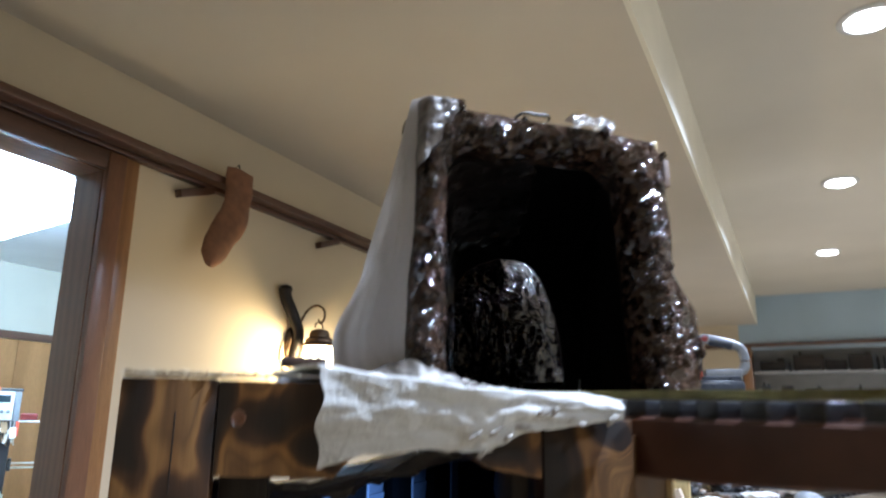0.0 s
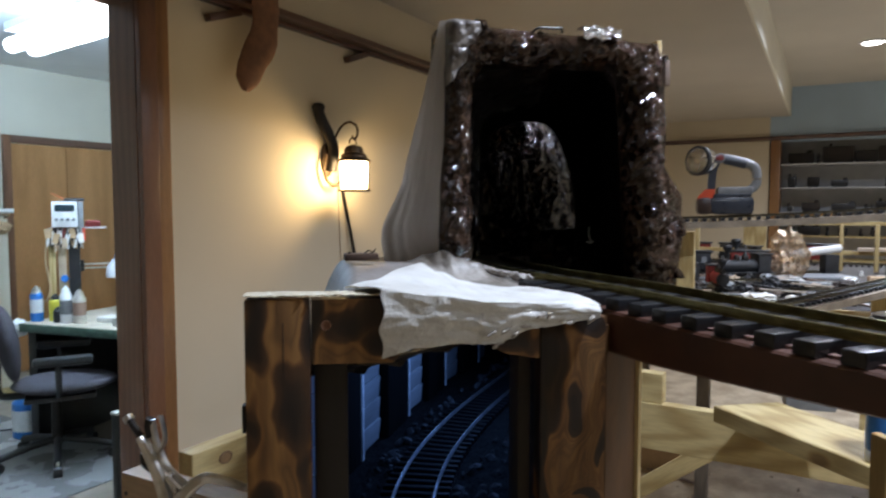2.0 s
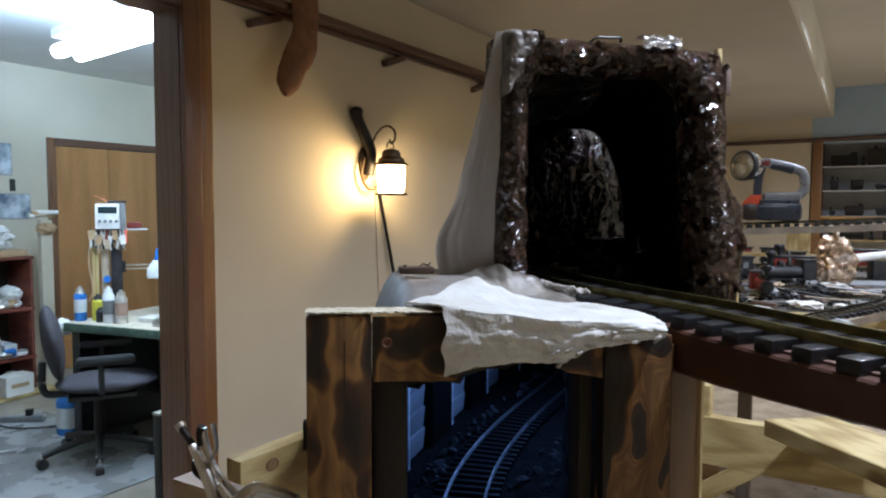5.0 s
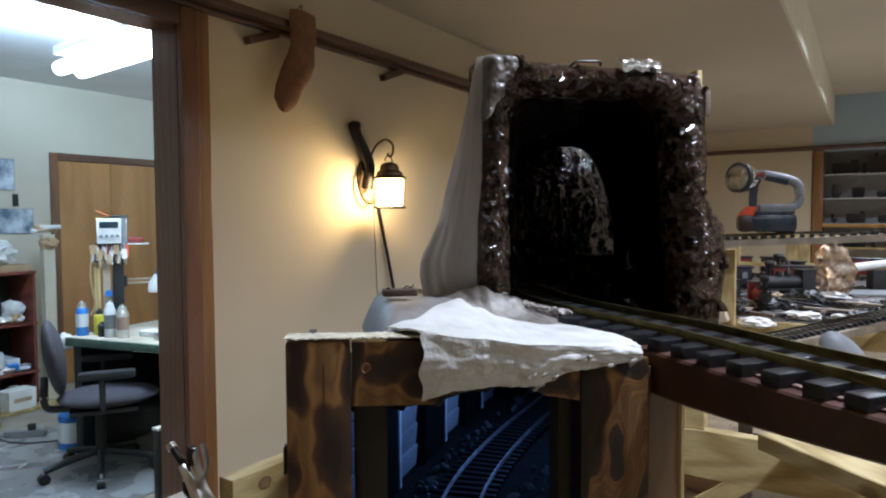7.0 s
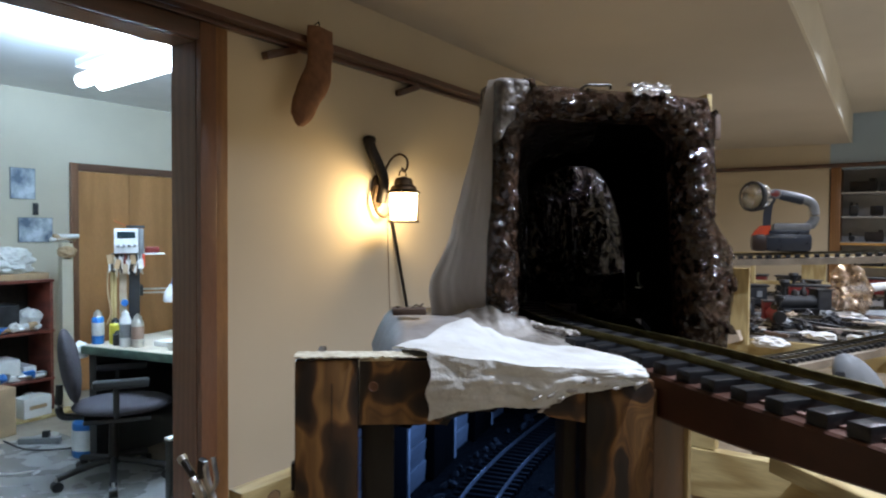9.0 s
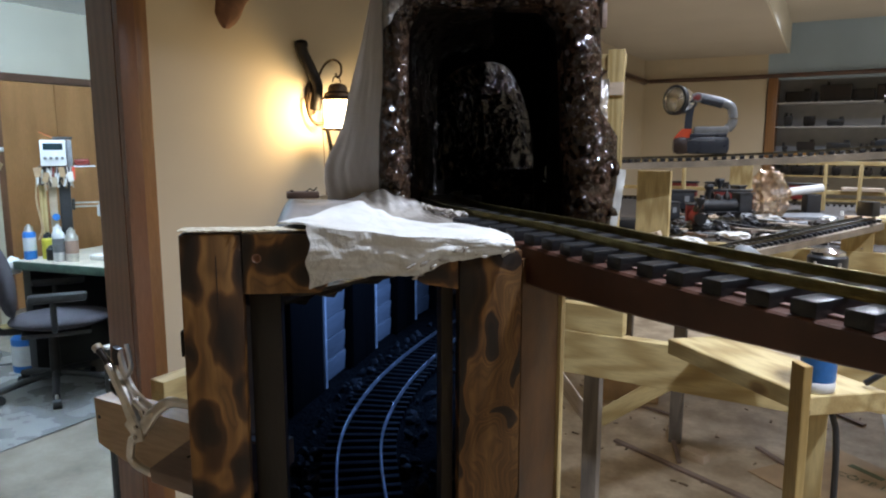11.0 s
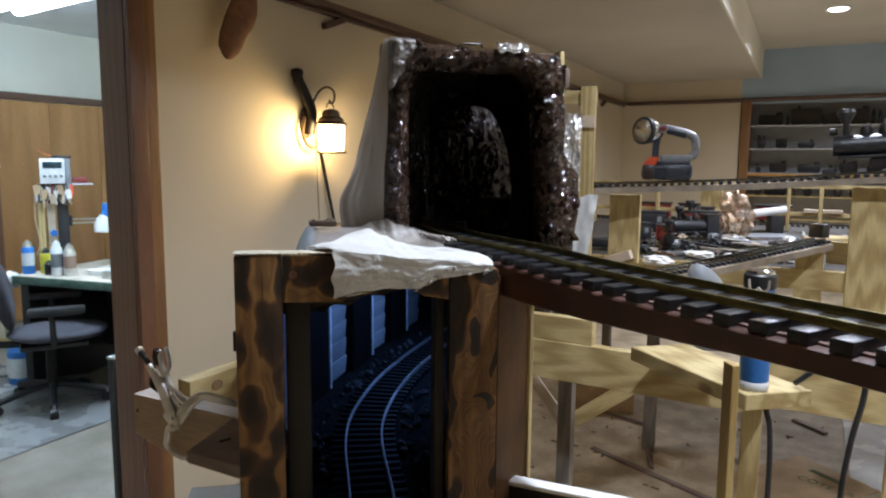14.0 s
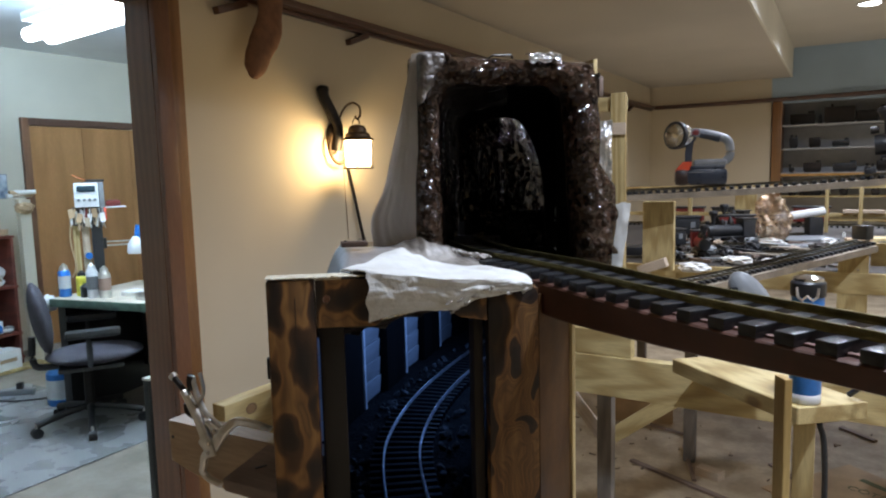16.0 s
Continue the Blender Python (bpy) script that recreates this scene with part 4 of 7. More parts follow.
def drape(u, v):
    # u: from the rock face round the corner to the back, v: from the top down
    z = 1.648 - 0.286 * v
    e = hill_edge(z)
    f0 = -0.003 + 0.008 * min(1.0, max(0.0, (z - 1.60) / 0.048)) + 0.002 * noise.noise(Vector((z * 40, 3, 1))) + 0.026 * math.exp(-((z - 1.366) / 0.022) ** 2)
    a, b, c = Vector((f0, 0.000 - 0.020 * min(1.0, max(0.0, (f0 + 0.004) / 0.02)), z)), Vector((e, 0.002 + 0.02 * v, z)), Vector((0.053 + 0.5 * e, 0.14, z - 0.008))
    if u < 0.5:
        k = u / 0.5
        p = a.lerp(b, k)
        p.y += 0.010 * math.sin(math.pi * k) * v
    else:
        p = b.lerp(c, (u - 0.5) / 0.5)
    w = min(1.0, 4 * u) * v
    fold = 0.0007 * math.sin(u * 20 + 6 * v + 5 * noise.noise(Vector((u * 4, v * 3, 1)))) * w + 0.008 * noise.noise(Vector((u * 7, v * 4, 4))) * w + 0.0022 * noise.noise(Vector((u * 16, v * 9, 7))) * w + 0.0016 * abs(noise.noise(Vector((u * 30 + v * 12, v * 10, 2)))) * w + 0.0010 * noise.noise(Vector((u * 20, v * 14, 4))) * v
    for at, lean, wide, high in ((0.13, 0.10, 0.020, 0.0042), (0.22, -0.05, 0.014, 0.0034), (0.30, 0.05, 0.022, 0.0050), (0.37, -0.10, 0.012, 0.0030), (0.43, 0.02, 0.012, 0.0032)):
        # sharp hanging creases
        fold += 0.32 * high * w * math.exp(-abs(u - at - lean * (v - 0.5) - 0.03 * noise.noise(Vector((at * 40, v * 3, 6)))) / wide)
    p.y -= fold
    p.z += 0.002 * noise.noise(Vector((u * 9, v * 3, 2))) * v
    return PU @ p


bm = nb()
grid(bm, 70, 50, drape)
grid(bm, 70, 50, lambda u, v: drape(u, v) + PU.to_3x3() @ Vector((0.0010, 0.0012, 0)))
hill = thing("hillside", "plaster cloth hillside, grey wet drape beside the portal", "scenery hill", Matrix.Translation(lp(0.19, 0.17, 1.36)))
hi = hill.matrix_world.inverted()
bm.transform(hi)
part("grey_drape", bm, GREYCLOTH, hill, smooth=50)


def corner_cloth(u, v):
    # thin film of plaster that clings to the top corner of the rock face
    w = 0.050 * (1 - 0.62 * v) + 0.007 * noise.noise(Vector((v * 5, 1, 3)))
    tuck = max(u, v * (0.75 + 0.25 * u)) ** 5
    p = Vector((-0.001 + w * u, 0, 1.6480 - (0.072 - 0.030 * u) * v))
    n = noise.noise(p * 60) * 0.004 + noise.noise(p * 150) * 0.0022 + noise.noise(p * 330) * 0.0009
    p.y = -0.0200 + n + 0.020 * tuck + 0.016 * (1 - min(1.0, 7 * u)) ** 2 + 0.012 * (1 - min(1.0, 9 * v)) ** 2
    return PU @ p


bm = nb()
grid(bm, 44, 44, corner_cloth)
thicken(bm, -0.0015)
bm.transform(hi)
part("corner_cloth", bm, FILM, hill, "thin grey plaster film on the rock corner", smooth=50)


def along(keys, x):
    for (a, p), (b, q) in zip(keys, keys[1:]):
        if x <= b:
            k = max(0.0, (x - a) / (b - a))
            k = k * k * (3 - 2 * k)
            return p + (q - p) * k
    return keys[-1][1]


SADDLE_Z = [(0.07, 1.3695), (0.11, 1.3725), (0.14, 1.3765), (0.167, 1.3800), (0.188, 1.3715), (0.206, 1.3640), (0.222, 1.3612), (0.245, 1.3605), (0.27, 1.3625), (0.292, 1.3615), (0.308, 1.357)]
SADDLE_D = [(0.07, 0.015), (0.11, 0.06), (0.15, 0.14), (0.175, 0.166), (0.21, 0.125), (0.25, 0.085), (0.308, 0.016)]


def saddle(u, v):
    # u: across the frame, v: from the portal foot forward and over the front edge
    s0 = 0.114 - 0.030 * (max(0.0, 1 - v / 0.5)) ** 0.6
    s = s0 + (0.307 - s0) * u
    s += 0.0035 * noise.noise(Vector((3, v * 7, 1))) * (1 - u) ** 6
    front_z = along([(0.11, 1.3735), (0.158, 1.3675), (0.21, 1.3615), (0.27, 1.3585), (0.318, 1.3545)], s)
    back_d = along(SADDLE_D, s)
    back_z = along(SADDLE_Z, s)
    low_z = along([(0.11, 1.316), (0.145, 1.324), (0.18, 1.328), (0.212, 1.325), (0.245, 1.339), (0.30, 1.346), (0.318, 1.351)], s) + 0.0015 * noise.noise(Vector((s * 160, 2, 1)))
    w = noise.noise(Vector((s * 38, v * 7, 5))) * 0.0022 + noise.noise(Vector((s * 110, v * 18, 9))) * 0.0008
    if v < 0.5:
        f = v / 0.5
        d = back_d * (1 - f) - 0.006 * f
        z = back_z + (front_z - back_z) * (1 - (1 - f) ** 1.7) + w * math.sin(math.pi * f)
        return lp(s, d - 0.008 * math.sin(math.pi * u) * f, z)
    f = (v - 0.5) / 0.5
    z = front_z + (low_z - front_z) * f - 0.001
    crease = 0.0011 * math.sin(f * 7 - u * 6 + 3 * noise.noise(Vector((u * 4, f * 2, 8)))) * math.sin(math.pi * min(1, f * 1.15))
    bulge = 0.007 * math.sin(math.pi * u) * (1 - f) + 0.003 * math.sin(min(1, f * 2.5) * 1.57) + crease + w + (0.0007 + 0.005 * max(0.0, u - 0.6)) * abs(noise.noise(Vector((s * 60 + f * 4.0, f * 5.0 - s * 60, 6)))) * math.sin(math.pi * min(1, f * 1.1))
    return lp(s, -0.006 - max(-0.003, bulge), z)


bm = nb()
grid(bm, 90, 70, saddle)
thicken(bm, -0.002)
bm.transform(hi)
part("white_saddle", bm, PLASTERW, hill, "white plaster cloth lying over the lintel", smooth=55)


def flow(u, v):
    # wet plaster that runs from the foot of the rock and the drape into the white cloth
    x = -0.052 + 0.128 * u
    top = along([(-0.052, 1.378), (-0.038, 1.384), (-0.024, 1.391), (-0.008, 1.395), (0.006, 1.387), (0.024, 1.383), (0.045, 1.373), (0.076, 1.362)], x)
    y1 = along([(-0.052, -0.014), (-0.030, -0.030), (0.0, -0.070), (0.030, -0.100), (0.076, -0.112)], x)
    z1 = along([(-0.052, 1.3725), (-0.030, 1.3755), (0.0, 1.3590), (0.030, 1.3545), (0.076, 1.3500)], x)
    y0 = along([(-0.052, 0.010), (-0.030, 0.002), (-0.012, -0.014), (0.0, -0.025), (0.076, -0.024)], x)
    # steep against the rock, then levelling out towards the cloth
    p = Vector((x, y0 + (y1 - y0) * v ** 1.5, z1 + (top - z1) * (1 - v) ** 1.6))
    p += noise.noise_vector(p * 40) * 0.0010 + noise.noise_vector(p * 130) * 0.0006
    p.y -= 0.0020 * math.exp(-abs(x + 0.020 + 0.016 * v) / 0.0045) * (1 - v)
    return PU @ p


bm = nb()
grid(bm, 60, 40, flow)
thicken(bm, 0.0015)
bm.transform(hi)
part("plaster_flow", bm, mat("wet_plaster", (0.33, 0.305, 0.275), 0.45, var=0.2, scale=34, bump=0.5, bscale=140, dark=(0.11, 0.092, 0.075)), hill, "grey wet plaster run down onto the white cloth", smooth=50)


bm = nb()
for k in range(46):
    # crumbs of plaster and gravel heaped at the rock's foot beside the rails
    k_ = random.random()
    p_ = PU @ Vector((0.036 + 0.052 * k_ + random.uniform(-0.006, 0.006), -0.020 - 0.020 * random.random(), 1.3735 - 0.010 * k_ + random.uniform(-0.003, 0.002)))
    bmesh.ops.create_icosphere(bm, subdivisions=1, radius=random.uniform(0.0015, 0.0042), matrix=Matrix.Translation(hi @ p_) @ Euler((random.random() * 3, random.random() * 3, 0)).to_matrix().to_4x4() @ Matrix.Diagonal((1.5, 1.0, 0.7, 1)))
rough_up(bm, 0.0012, 300)
part("plaster_crumbs", bm, PLASTER, hill, "grey crumbs of plaster beside the rails", smooth=30)
bm = nb()
for k in range(16):
    # frayed lumps of plaster along the lower edge of the white cloth
    s_ = 0.205 + 0.095 * random.random()
    low_ = along([(0.18, 1.328), (0.212, 1.325), (0.245, 1.339), (0.30, 1.346)], s_)
    p_ = hi @ lp(s_, -0.010 - 0.006 * random.random(), low_ + random.uniform(-0.002, 0.010))
    r_ = random.uniform(0.0012, 0.0026)
    bmesh.ops.create_icosphere(bm, subdivisions=2, radius=r_, matrix=Matrix.Translation(p_) @ pose(0, 0, 0, 0, 0, 38) @ Euler((0, random.uniform(-0.9, 0.2), 0)).to_matrix().to_4x4() @ Matrix.Diagonal((2.2, 0.7, 0.8, 1)))
rough_up(bm, 0.0016, 260)
part("frayed_edge", bm, PLASTER, hill, "frayed lumps along the lower edge of the cloth", smooth=40)


def gravel_lip(u, v):
    p0 = lp(0.200 + 0.10 * u, 0.150 - 0.05 * u, 1.3585 - 0.008 * u)
    p1 = lp(0.210 + 0.09 * u, 0.115 - 0.075 * u, 1.3575 - 0.007 * u)
    p = p0.lerp(p1, v)
    return p + Vector((0, 0, 0.004 * noise.noise(p * 60) + 0.002 * noise.noise(p * 170)))


bm = nb()
grid(bm, 44, 24, gravel_lip)
thicken(bm, 0.003)
bm.transform(hi)
part("grey_lip", bm, PLASTER, hill, "grey plaster lip in front of the rails", smooth=50)


def back_cloth(u, v):
    # grey cloth behind the white one, rounded down at its outer edge
    s = 0.074 + 0.114 * u
    edge = 1 - (1 - min(1.0, u * 4)) ** 2
    d0 = along(SADDLE_D, s)
    top = along(SADDLE_Z, s) - 0.0015 + 0.013 * (1 - u) * edge
    d = 0.013 + 0.262 * v
    f = min(1.0, (d - 0.013) / (d0 + 0.035))
    z = 1.3645 + (top - 1.3645) * f * f * (3 - 2 * f) - 0.034 * (1 - edge) * min(1.0, f * 2)
    p = lp(s - 0.012 * v * (1 - u), d, z)
    return p + Vector((0, 0, 0.002 * noise.noise(p * 35) * f + 0.0008 * noise.noise(p * 120) * f))


bm = nb()
grid(bm, 34, 30, back_cloth)
thicken(bm, 0.002)
bm.transform(hi)
# Darker than the drape cloth, since its shade is put into the colour.
part("grey_foot", bm, mat("shaded_grey_cloth", (0.28, 0.255, 0.24), 0.6, var=0.15, scale=22, bump=0.5, bscale=300, dark=(0.18, 0.16, 0.145)), hill, "grey cloth, shade put into its colour", smooth=50)

# ---- lower mine tunnel ----
LOWC = [(-0.140, 0.27, 1.03), (-0.212, 0.375, 1.03), (-0.330, 0.530, 1.03), (-0.393, 0.640, 1.03), (-0.449, 0.790, 1.03), (-0.487, 0.950, 1.03), (-0.514, 1.12, 1.03), (-0.54, 1.35, 1.03), (-0.58, 1.60, 1.03)]
track("lower_track", "curved track with dark ties and bright rails inside the mine tunnel", LOWC, 0.058, (0.100, 0.0095, 0.009), 0.0225, 0.0064, STEELRAIL, TIE_SHADED, domed=True)
lowpath = even_path(LOWC, 0.02)


def low_at(i, off, z):
    i = max(0, min(len(lowpath) - 1, i))
    t = (lowpath[min(i + 1, len(lowpath) - 1)] - lowpath[max(i - 1, 0)]).normalized()
    side = t.cross(Vector((0, 0, 1))).normalized()
    return lowpath[i] + side * off + Vector((0, 0, z - 1.03)), t


bm = nb()
n_low = len(lowpath)


def off_l(i):
    return 0.105 + 0.065 * min(1.0, max(0.0, (i - 5) / 15))


def bed(u, v):
    p, t = low_at(4 + int(u * (n_low - 5)), -off_l(4 + u * (n_low - 5)) - 0.01 + (off_l(4 + u * (n_low - 5)) + 0.16) * v, 1.018)
    h = 0.006 * noise.noise(p * 70) + 0.004 * noise.noise(p * 160)
    edge = abs(v - 0.45) * 2
    return p + Vector((0, 0, h + 0.018 * max(0, edge - 0.55)))


grid(bm, 110, 40, bed)
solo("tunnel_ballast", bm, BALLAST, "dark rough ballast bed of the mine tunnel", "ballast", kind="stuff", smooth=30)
bm = nb()
for k in range(150):
    i = random.randrange(8, n_low - 2)
    off = random.choice((random.uniform(-0.085, -0.055), random.uniform(0.06, 0.13)))
    p, t = low_at(i, off, 1.024)
    r = random.uniform(0.004, 0.013)
    bmesh.ops.create_icosphere(bm, subdivisions=1, radius=r, matrix=Matrix.Translation(p) @ Euler((random.random() * 6, random.random() * 6, 0)).to_matrix().to_4x4() @ Matrix.Diagonal((1, 0.8, 0.6, 1)))
rough_up(bm, 0.003, 120)
solo("tunnel_stones", bm, mat("grey_stone", (0.013, 0.012, 0.012), 0.7, var=0.25, scale=60, bump=0.6, bscale=150), "small grey stones along the tunnel walls", "stones", kind="stuff", smooth=15)

# planked left wall: dark posts, pale battens and clapboard panels
mine = thing("mine_wall", "planked mine tunnel wall with dark posts and pale clapboard panels", "tunnel wall", Matrix.Translation((-0.4, 0.5, 1.02)))
# Post wood blackened: shade between the panels is in the colour.
POST_SHADED = mat("shade_black_timber", (0.0035, 0.003, 0.0027), 0.75, var=0.25, scale=30, bump=0.5, bscale=90, stretch=(1, 1, 0.2), spec=0.06)
PANELW = wood("grey_clapboard", (0.22, 0.22, 0.22), (0.15, 0.15, 0.15), "x", 8, 0.6)
BATTENW = mat("pale_batten", (0.55, 0.55, 0.55), 0.5, var=0.15, scale=40)
mi = mine.matrix_world.inverted()
cb = bt = ps = bk = None
WALL_AT = [(-0.502, 0.500), (-0.563, 0.745), (-0.624, 0.990), (-0.675, 1.238), (-0.71, 1.49), (-0.735, 1.70)]
for (wx0, wy0), (wx1, wy1) in zip(WALL_AT, WALL_AT[1:]):
    p = Vector((wx0, wy0, 1.02))
    t = (Vector((wx1, wy1, 1.02)) - p).normalized()
    # frame with x along the wall, y away from the track
    ax = t.copy()
    ax.z = 0
    ax.normalize()
    ay = Vector((-ax.y, ax.x, 0))
    m = Matrix(((ax.x, ay.x, 0, p.x), (ax.y, ay.y, 0, p.y), (0, 0, 1, p.z), (0, 0, 0, 1)))
    m = mi @ m
    if ps is None:
        ps = part("post", slab((0, -0.012, 0), (0.118, 0.025, 0.235), 0.003), POST_SHADED, mine, "", m @ pose(0.118, 0, 0))
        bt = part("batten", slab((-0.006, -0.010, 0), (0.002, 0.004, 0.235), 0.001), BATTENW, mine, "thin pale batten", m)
        bk = part("back_board", slab((-0.01, 0.012, 0), (0.29, 0.018, 0.235)), POST_SHADED, mine, "backing board blackened as tunnel shade", m)
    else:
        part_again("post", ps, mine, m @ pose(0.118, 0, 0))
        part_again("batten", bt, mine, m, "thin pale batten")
        part_again("back_board", bk, mine, m, "backing board blackened as tunnel shade")
    for j in range(6):
        mm = m @ pose(0.058, 0.004, 0.02 + 0.039 * j, 5, 0, 0)
        if cb is None:
            cb = part("clapboard", slab((-0.05, -0.002, -0.019), (0.05, 0.004, 0.0195), 0.0008), PANELW, mine, "", mm)
        else:
            part_again("clapboard", cb, mine, mm)
# the same boarding on the side nearest the mouth
for d in (0.095, 0.205, 0.315):
    m = mi @ L @ pose(0.022, d, 1.02, 0, 0, 90)
    part_again("batten", bt, mine, m @ pose(-0.052, 0, 0), "thin pale batten")
    for j in range(6):
        part_again("clapboard", cb, mine, m @ pose(0, 0.004, 0.02 + 0.039 * j, 5, 0, 0))
# right side and roof of the lower tunnel
bm = nb()


def rwall(u, v):
    i_ = 6 + u * (n_low - 7)
    p, t = low_at(int(i_), 0.0, 1.02)
    side = t.cross(Vector((0, 0, 1))).normalized()
    w = v
    if w < 0.5:
        off, z = 0.145, w / 0.5 * 0.315
    else:
        off, z = 0.145 - (w - 0.5) / 0.5 * (0.15 + off_l(i_)), 0.315 - 0.075 * min(1.0, max(0.0, (w - 0.55) * 3)) * min(1.0, i_ / 14)
    q = p + side * off + Vector((0, 0, z))
    return q + noise.noise_vector(q * 30) * 0.012 + noise.noise_vector(q * 80) * 0.005


grid(bm, 100, 40, rwall)
solo("tunnel_rock_wall", bm, mat("dark_tunnel_rock", (0.03, 0.024, 0.02), 0.6, var=0.3, scale=30, bump=0.6, bscale=90, bdist=0.005), "dark rough rock wall and roof of the mine tunnel", "rock wall", smooth=28)
# Unseen board, added to block the bright room beyond the far end.
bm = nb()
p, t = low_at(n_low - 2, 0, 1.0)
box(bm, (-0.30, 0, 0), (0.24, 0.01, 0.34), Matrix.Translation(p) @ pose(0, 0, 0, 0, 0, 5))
solo("tunnel_end_blocker", bm, SHADE_BLACK, "added black board that keeps light out of the tunnel end", "board")

# box behind the frame: brown side board with a pale edge, back and base
shell = thing("hill_box", "stained plywood box carrying the hill above the mine tunnel", "wooden box", L @ pose(0, 0, 1.0))
S1 = pose(0.320, 0.004, 0, 0, 0, 50)
part("side_board", box(nb(), (0, 0, 0.0), (0.098, 0.010, 0.335), None, 0.001), mat("brown_stained_board", (0.125, 0.064, 0.028), 0.5, var=0.25, scale=14, bump=0.2, spec=0.15), shell, "brown stained side board", S1)
part("edge_strip", box(nb(), (0.0985, -0.004, 0.0), (0.110, 0.012, 0.318), None, 0.002), PINE_Z, shell, "rough pale pine edge", S1)
bm = slab((0.004, 0.024, 0.0), (0.012, 0.20, 0.345), 0.001)
box(bm, (0.004, 0.2005, 0.0), (0.012, 0.37, 0.262), None, 0.001)
part("left_board", bm, POSTW, shell, "dark side board")
bm = slab((0.085, 0.023, 0.350), (0.23, 0.20, 0.357), 0.001)
part("deck_board", bm, POSTW, shell, "dark deck board under the plaster")

# trestles that carry the near end of the track
for tx, ty in ((1.15, -0.102), (1.66, -0.270)):
    tr_ = thing("beam_trestle", "plain pine trestle carrying the end of the track beam", "trestle", pose(tx, ty, 0, 0, 0, -20), "beam trestles")
    part("cross_bar", slab((-0.02, -0.12, 1.27), (0.02, 0.12, 1.312), 0.002), PINE_Y, tr_)
    for sy in (-0.10, 0.10):
        part("leg", slab((-0.018, sy - 0.018, 0.0), (0.018, sy + 0.018, 1.269), 0.002), PINE_Z, tr_)

# ---- carpentry round the set ----
def board(name, a, b, w, h, material, label, category="board", roll=0.0, bevel=0.002, group="lumber", parent=None):
    """A length of lumber from a to b (centre line), w wide, h thick."""
    a, b = Vector(a), Vector(b)
    q = (b - a).to_track_quat("X", "Z").to_matrix().to_4x4()
    m = Matrix.Translation((a + b) / 2) @ q @ pose(0, 0, 0, roll, 0, 0)
    n = (b - a).length / 2
    if parent is not None:
        return part(name, slab((-n, -w / 2, -h / 2), (n, w / 2, h / 2), bevel), material, parent, label, parent.matrix_world.inverted() @ m, smooth=None)
    return solo(name, slab((-n, -w / 2, -h / 2), (n, w / 2, h / 2), bevel), material, label, category, m, group, smooth=None)


# base frame under the box
base = thing("base_frame", "pale painted lumber frame under the tunnel box", "wooden frame", Matrix.Translation((-0.2, 0.45, 0.96)))
bi = base.matrix_world.inverted()


def base_part(name, lo, hi, m, material, label=""):
    part(name, slab(lo, hi, 0.002), material, base, label, bi @ m, smooth=None)


base_part("deck", (0.0, 0.0, 0.975), (0.40, 1.30, 0.998), L, POSTW, "dark deck board")
base_part("left_rail", (-0.075, 0.020, 1.004), (-0.006, 0.104, 1.040), L, PAPER, "white painted end block")
base_part("left_bearer", (-0.075, 0.020, 0.960), (0.0, 0.104, 1.003), L, POSTW, "dark bearer")
base_part("right_rail", (0.0, 0.003, 1.000), (0.62, 0.020, 1.040), pose(-0.085, 0.482, 0, 0, 0, 4), POSTW, "dark stained rail")
base_part("rail_cap", (0.0, 0.0, 1.041), (0.62, 0.022, 1.0475), pose(-0.085, 0.482, 0, 0, 0, 4), PAPER, "white painted top strip")
base_part("front_rail", (0.0, -0.06, 0.985), (0.62, -0.015, 1.026), pose(-0.06, 0.482, 0, 0, 0, 3), PINE_X, "pine rail")
for lx, ly in ((-0.15, 0.62), (-0.36, 0.50), (-0.60, 1.30), (-0.46, 1.30)):
    base_part("leg", (-0.02, -0.02, 0.0), (0.02, 0.02, 0.974), pose(lx, ly, 0), POSTW)

# clamped boards beside the box
bm = nb()
v = [(-0.76, 0), (-0.40, 0), (-0.40, -0.105), (-0.62, -0.100), (-0.70, -0.087), (-0.758, -0.072)]
f1 = [bm.verts.new((x, 0.445, 1.065 + z)) for x, z in v]
bm.faces.new(f1)
ex = bmesh.ops.extrude_face_region(bm, geom=list(bm.faces))
bmesh.ops.translate(bm, verts=[e for e in ex["geom"] if isinstance(e, bmesh.types.BMVert)], vec=(0, 0.036, 0))
side_lum = solo("side_board", bm, wood("tan_sawn_board", (0.44, 0.325, 0.225), (0.32, 0.225, 0.15), "x", 10, 0.6), "pale sawn board with a clipped corner held by a clamp", "board", group="lumber", smooth=None)
kn = board("knotty_board", (-0.763, 0.56, 0.996), (-0.72, 1.15, 1.002), 0.035, 0.12, PINE_X, "yellow pine board with a knot behind the clamp")
bm = nb()
bm.faces.new([bm.verts.new(p) for p in ((-0.572, 0.390, 1.019), (-0.400, 0.390, 1.019), (-0.400, 0.442, 1.065), (-0.524, 0.442, 1.065))])
ex = bmesh.ops.extrude_face_region(bm, geom=list(bm.faces))
bmesh.ops.translate(bm, verts=[e for e in ex["geom"] if isinstance(e, bmesh.types.BMVert)], vec=(0.001, 0.002, -0.021))
bmesh.ops.recalc_face_normals(bm, faces=bm.faces)
bmesh.ops.bevel(bm, geom=bm.edges[:], offset=0.001, segments=1, affect="EDGES")
solo("walnut_board", bm, WALNUT_X, "dark walnut offcut leaning against the pale board", "board", group="lumber", smooth=None)
part("bore_hole", cyl(nb(), (-0.751, 0.4445, 1.036), (-0.751, 0.446, 1.036), 0.0035, 0.0035, 14), BLACKPL, side_lum, "small dark bored hole")
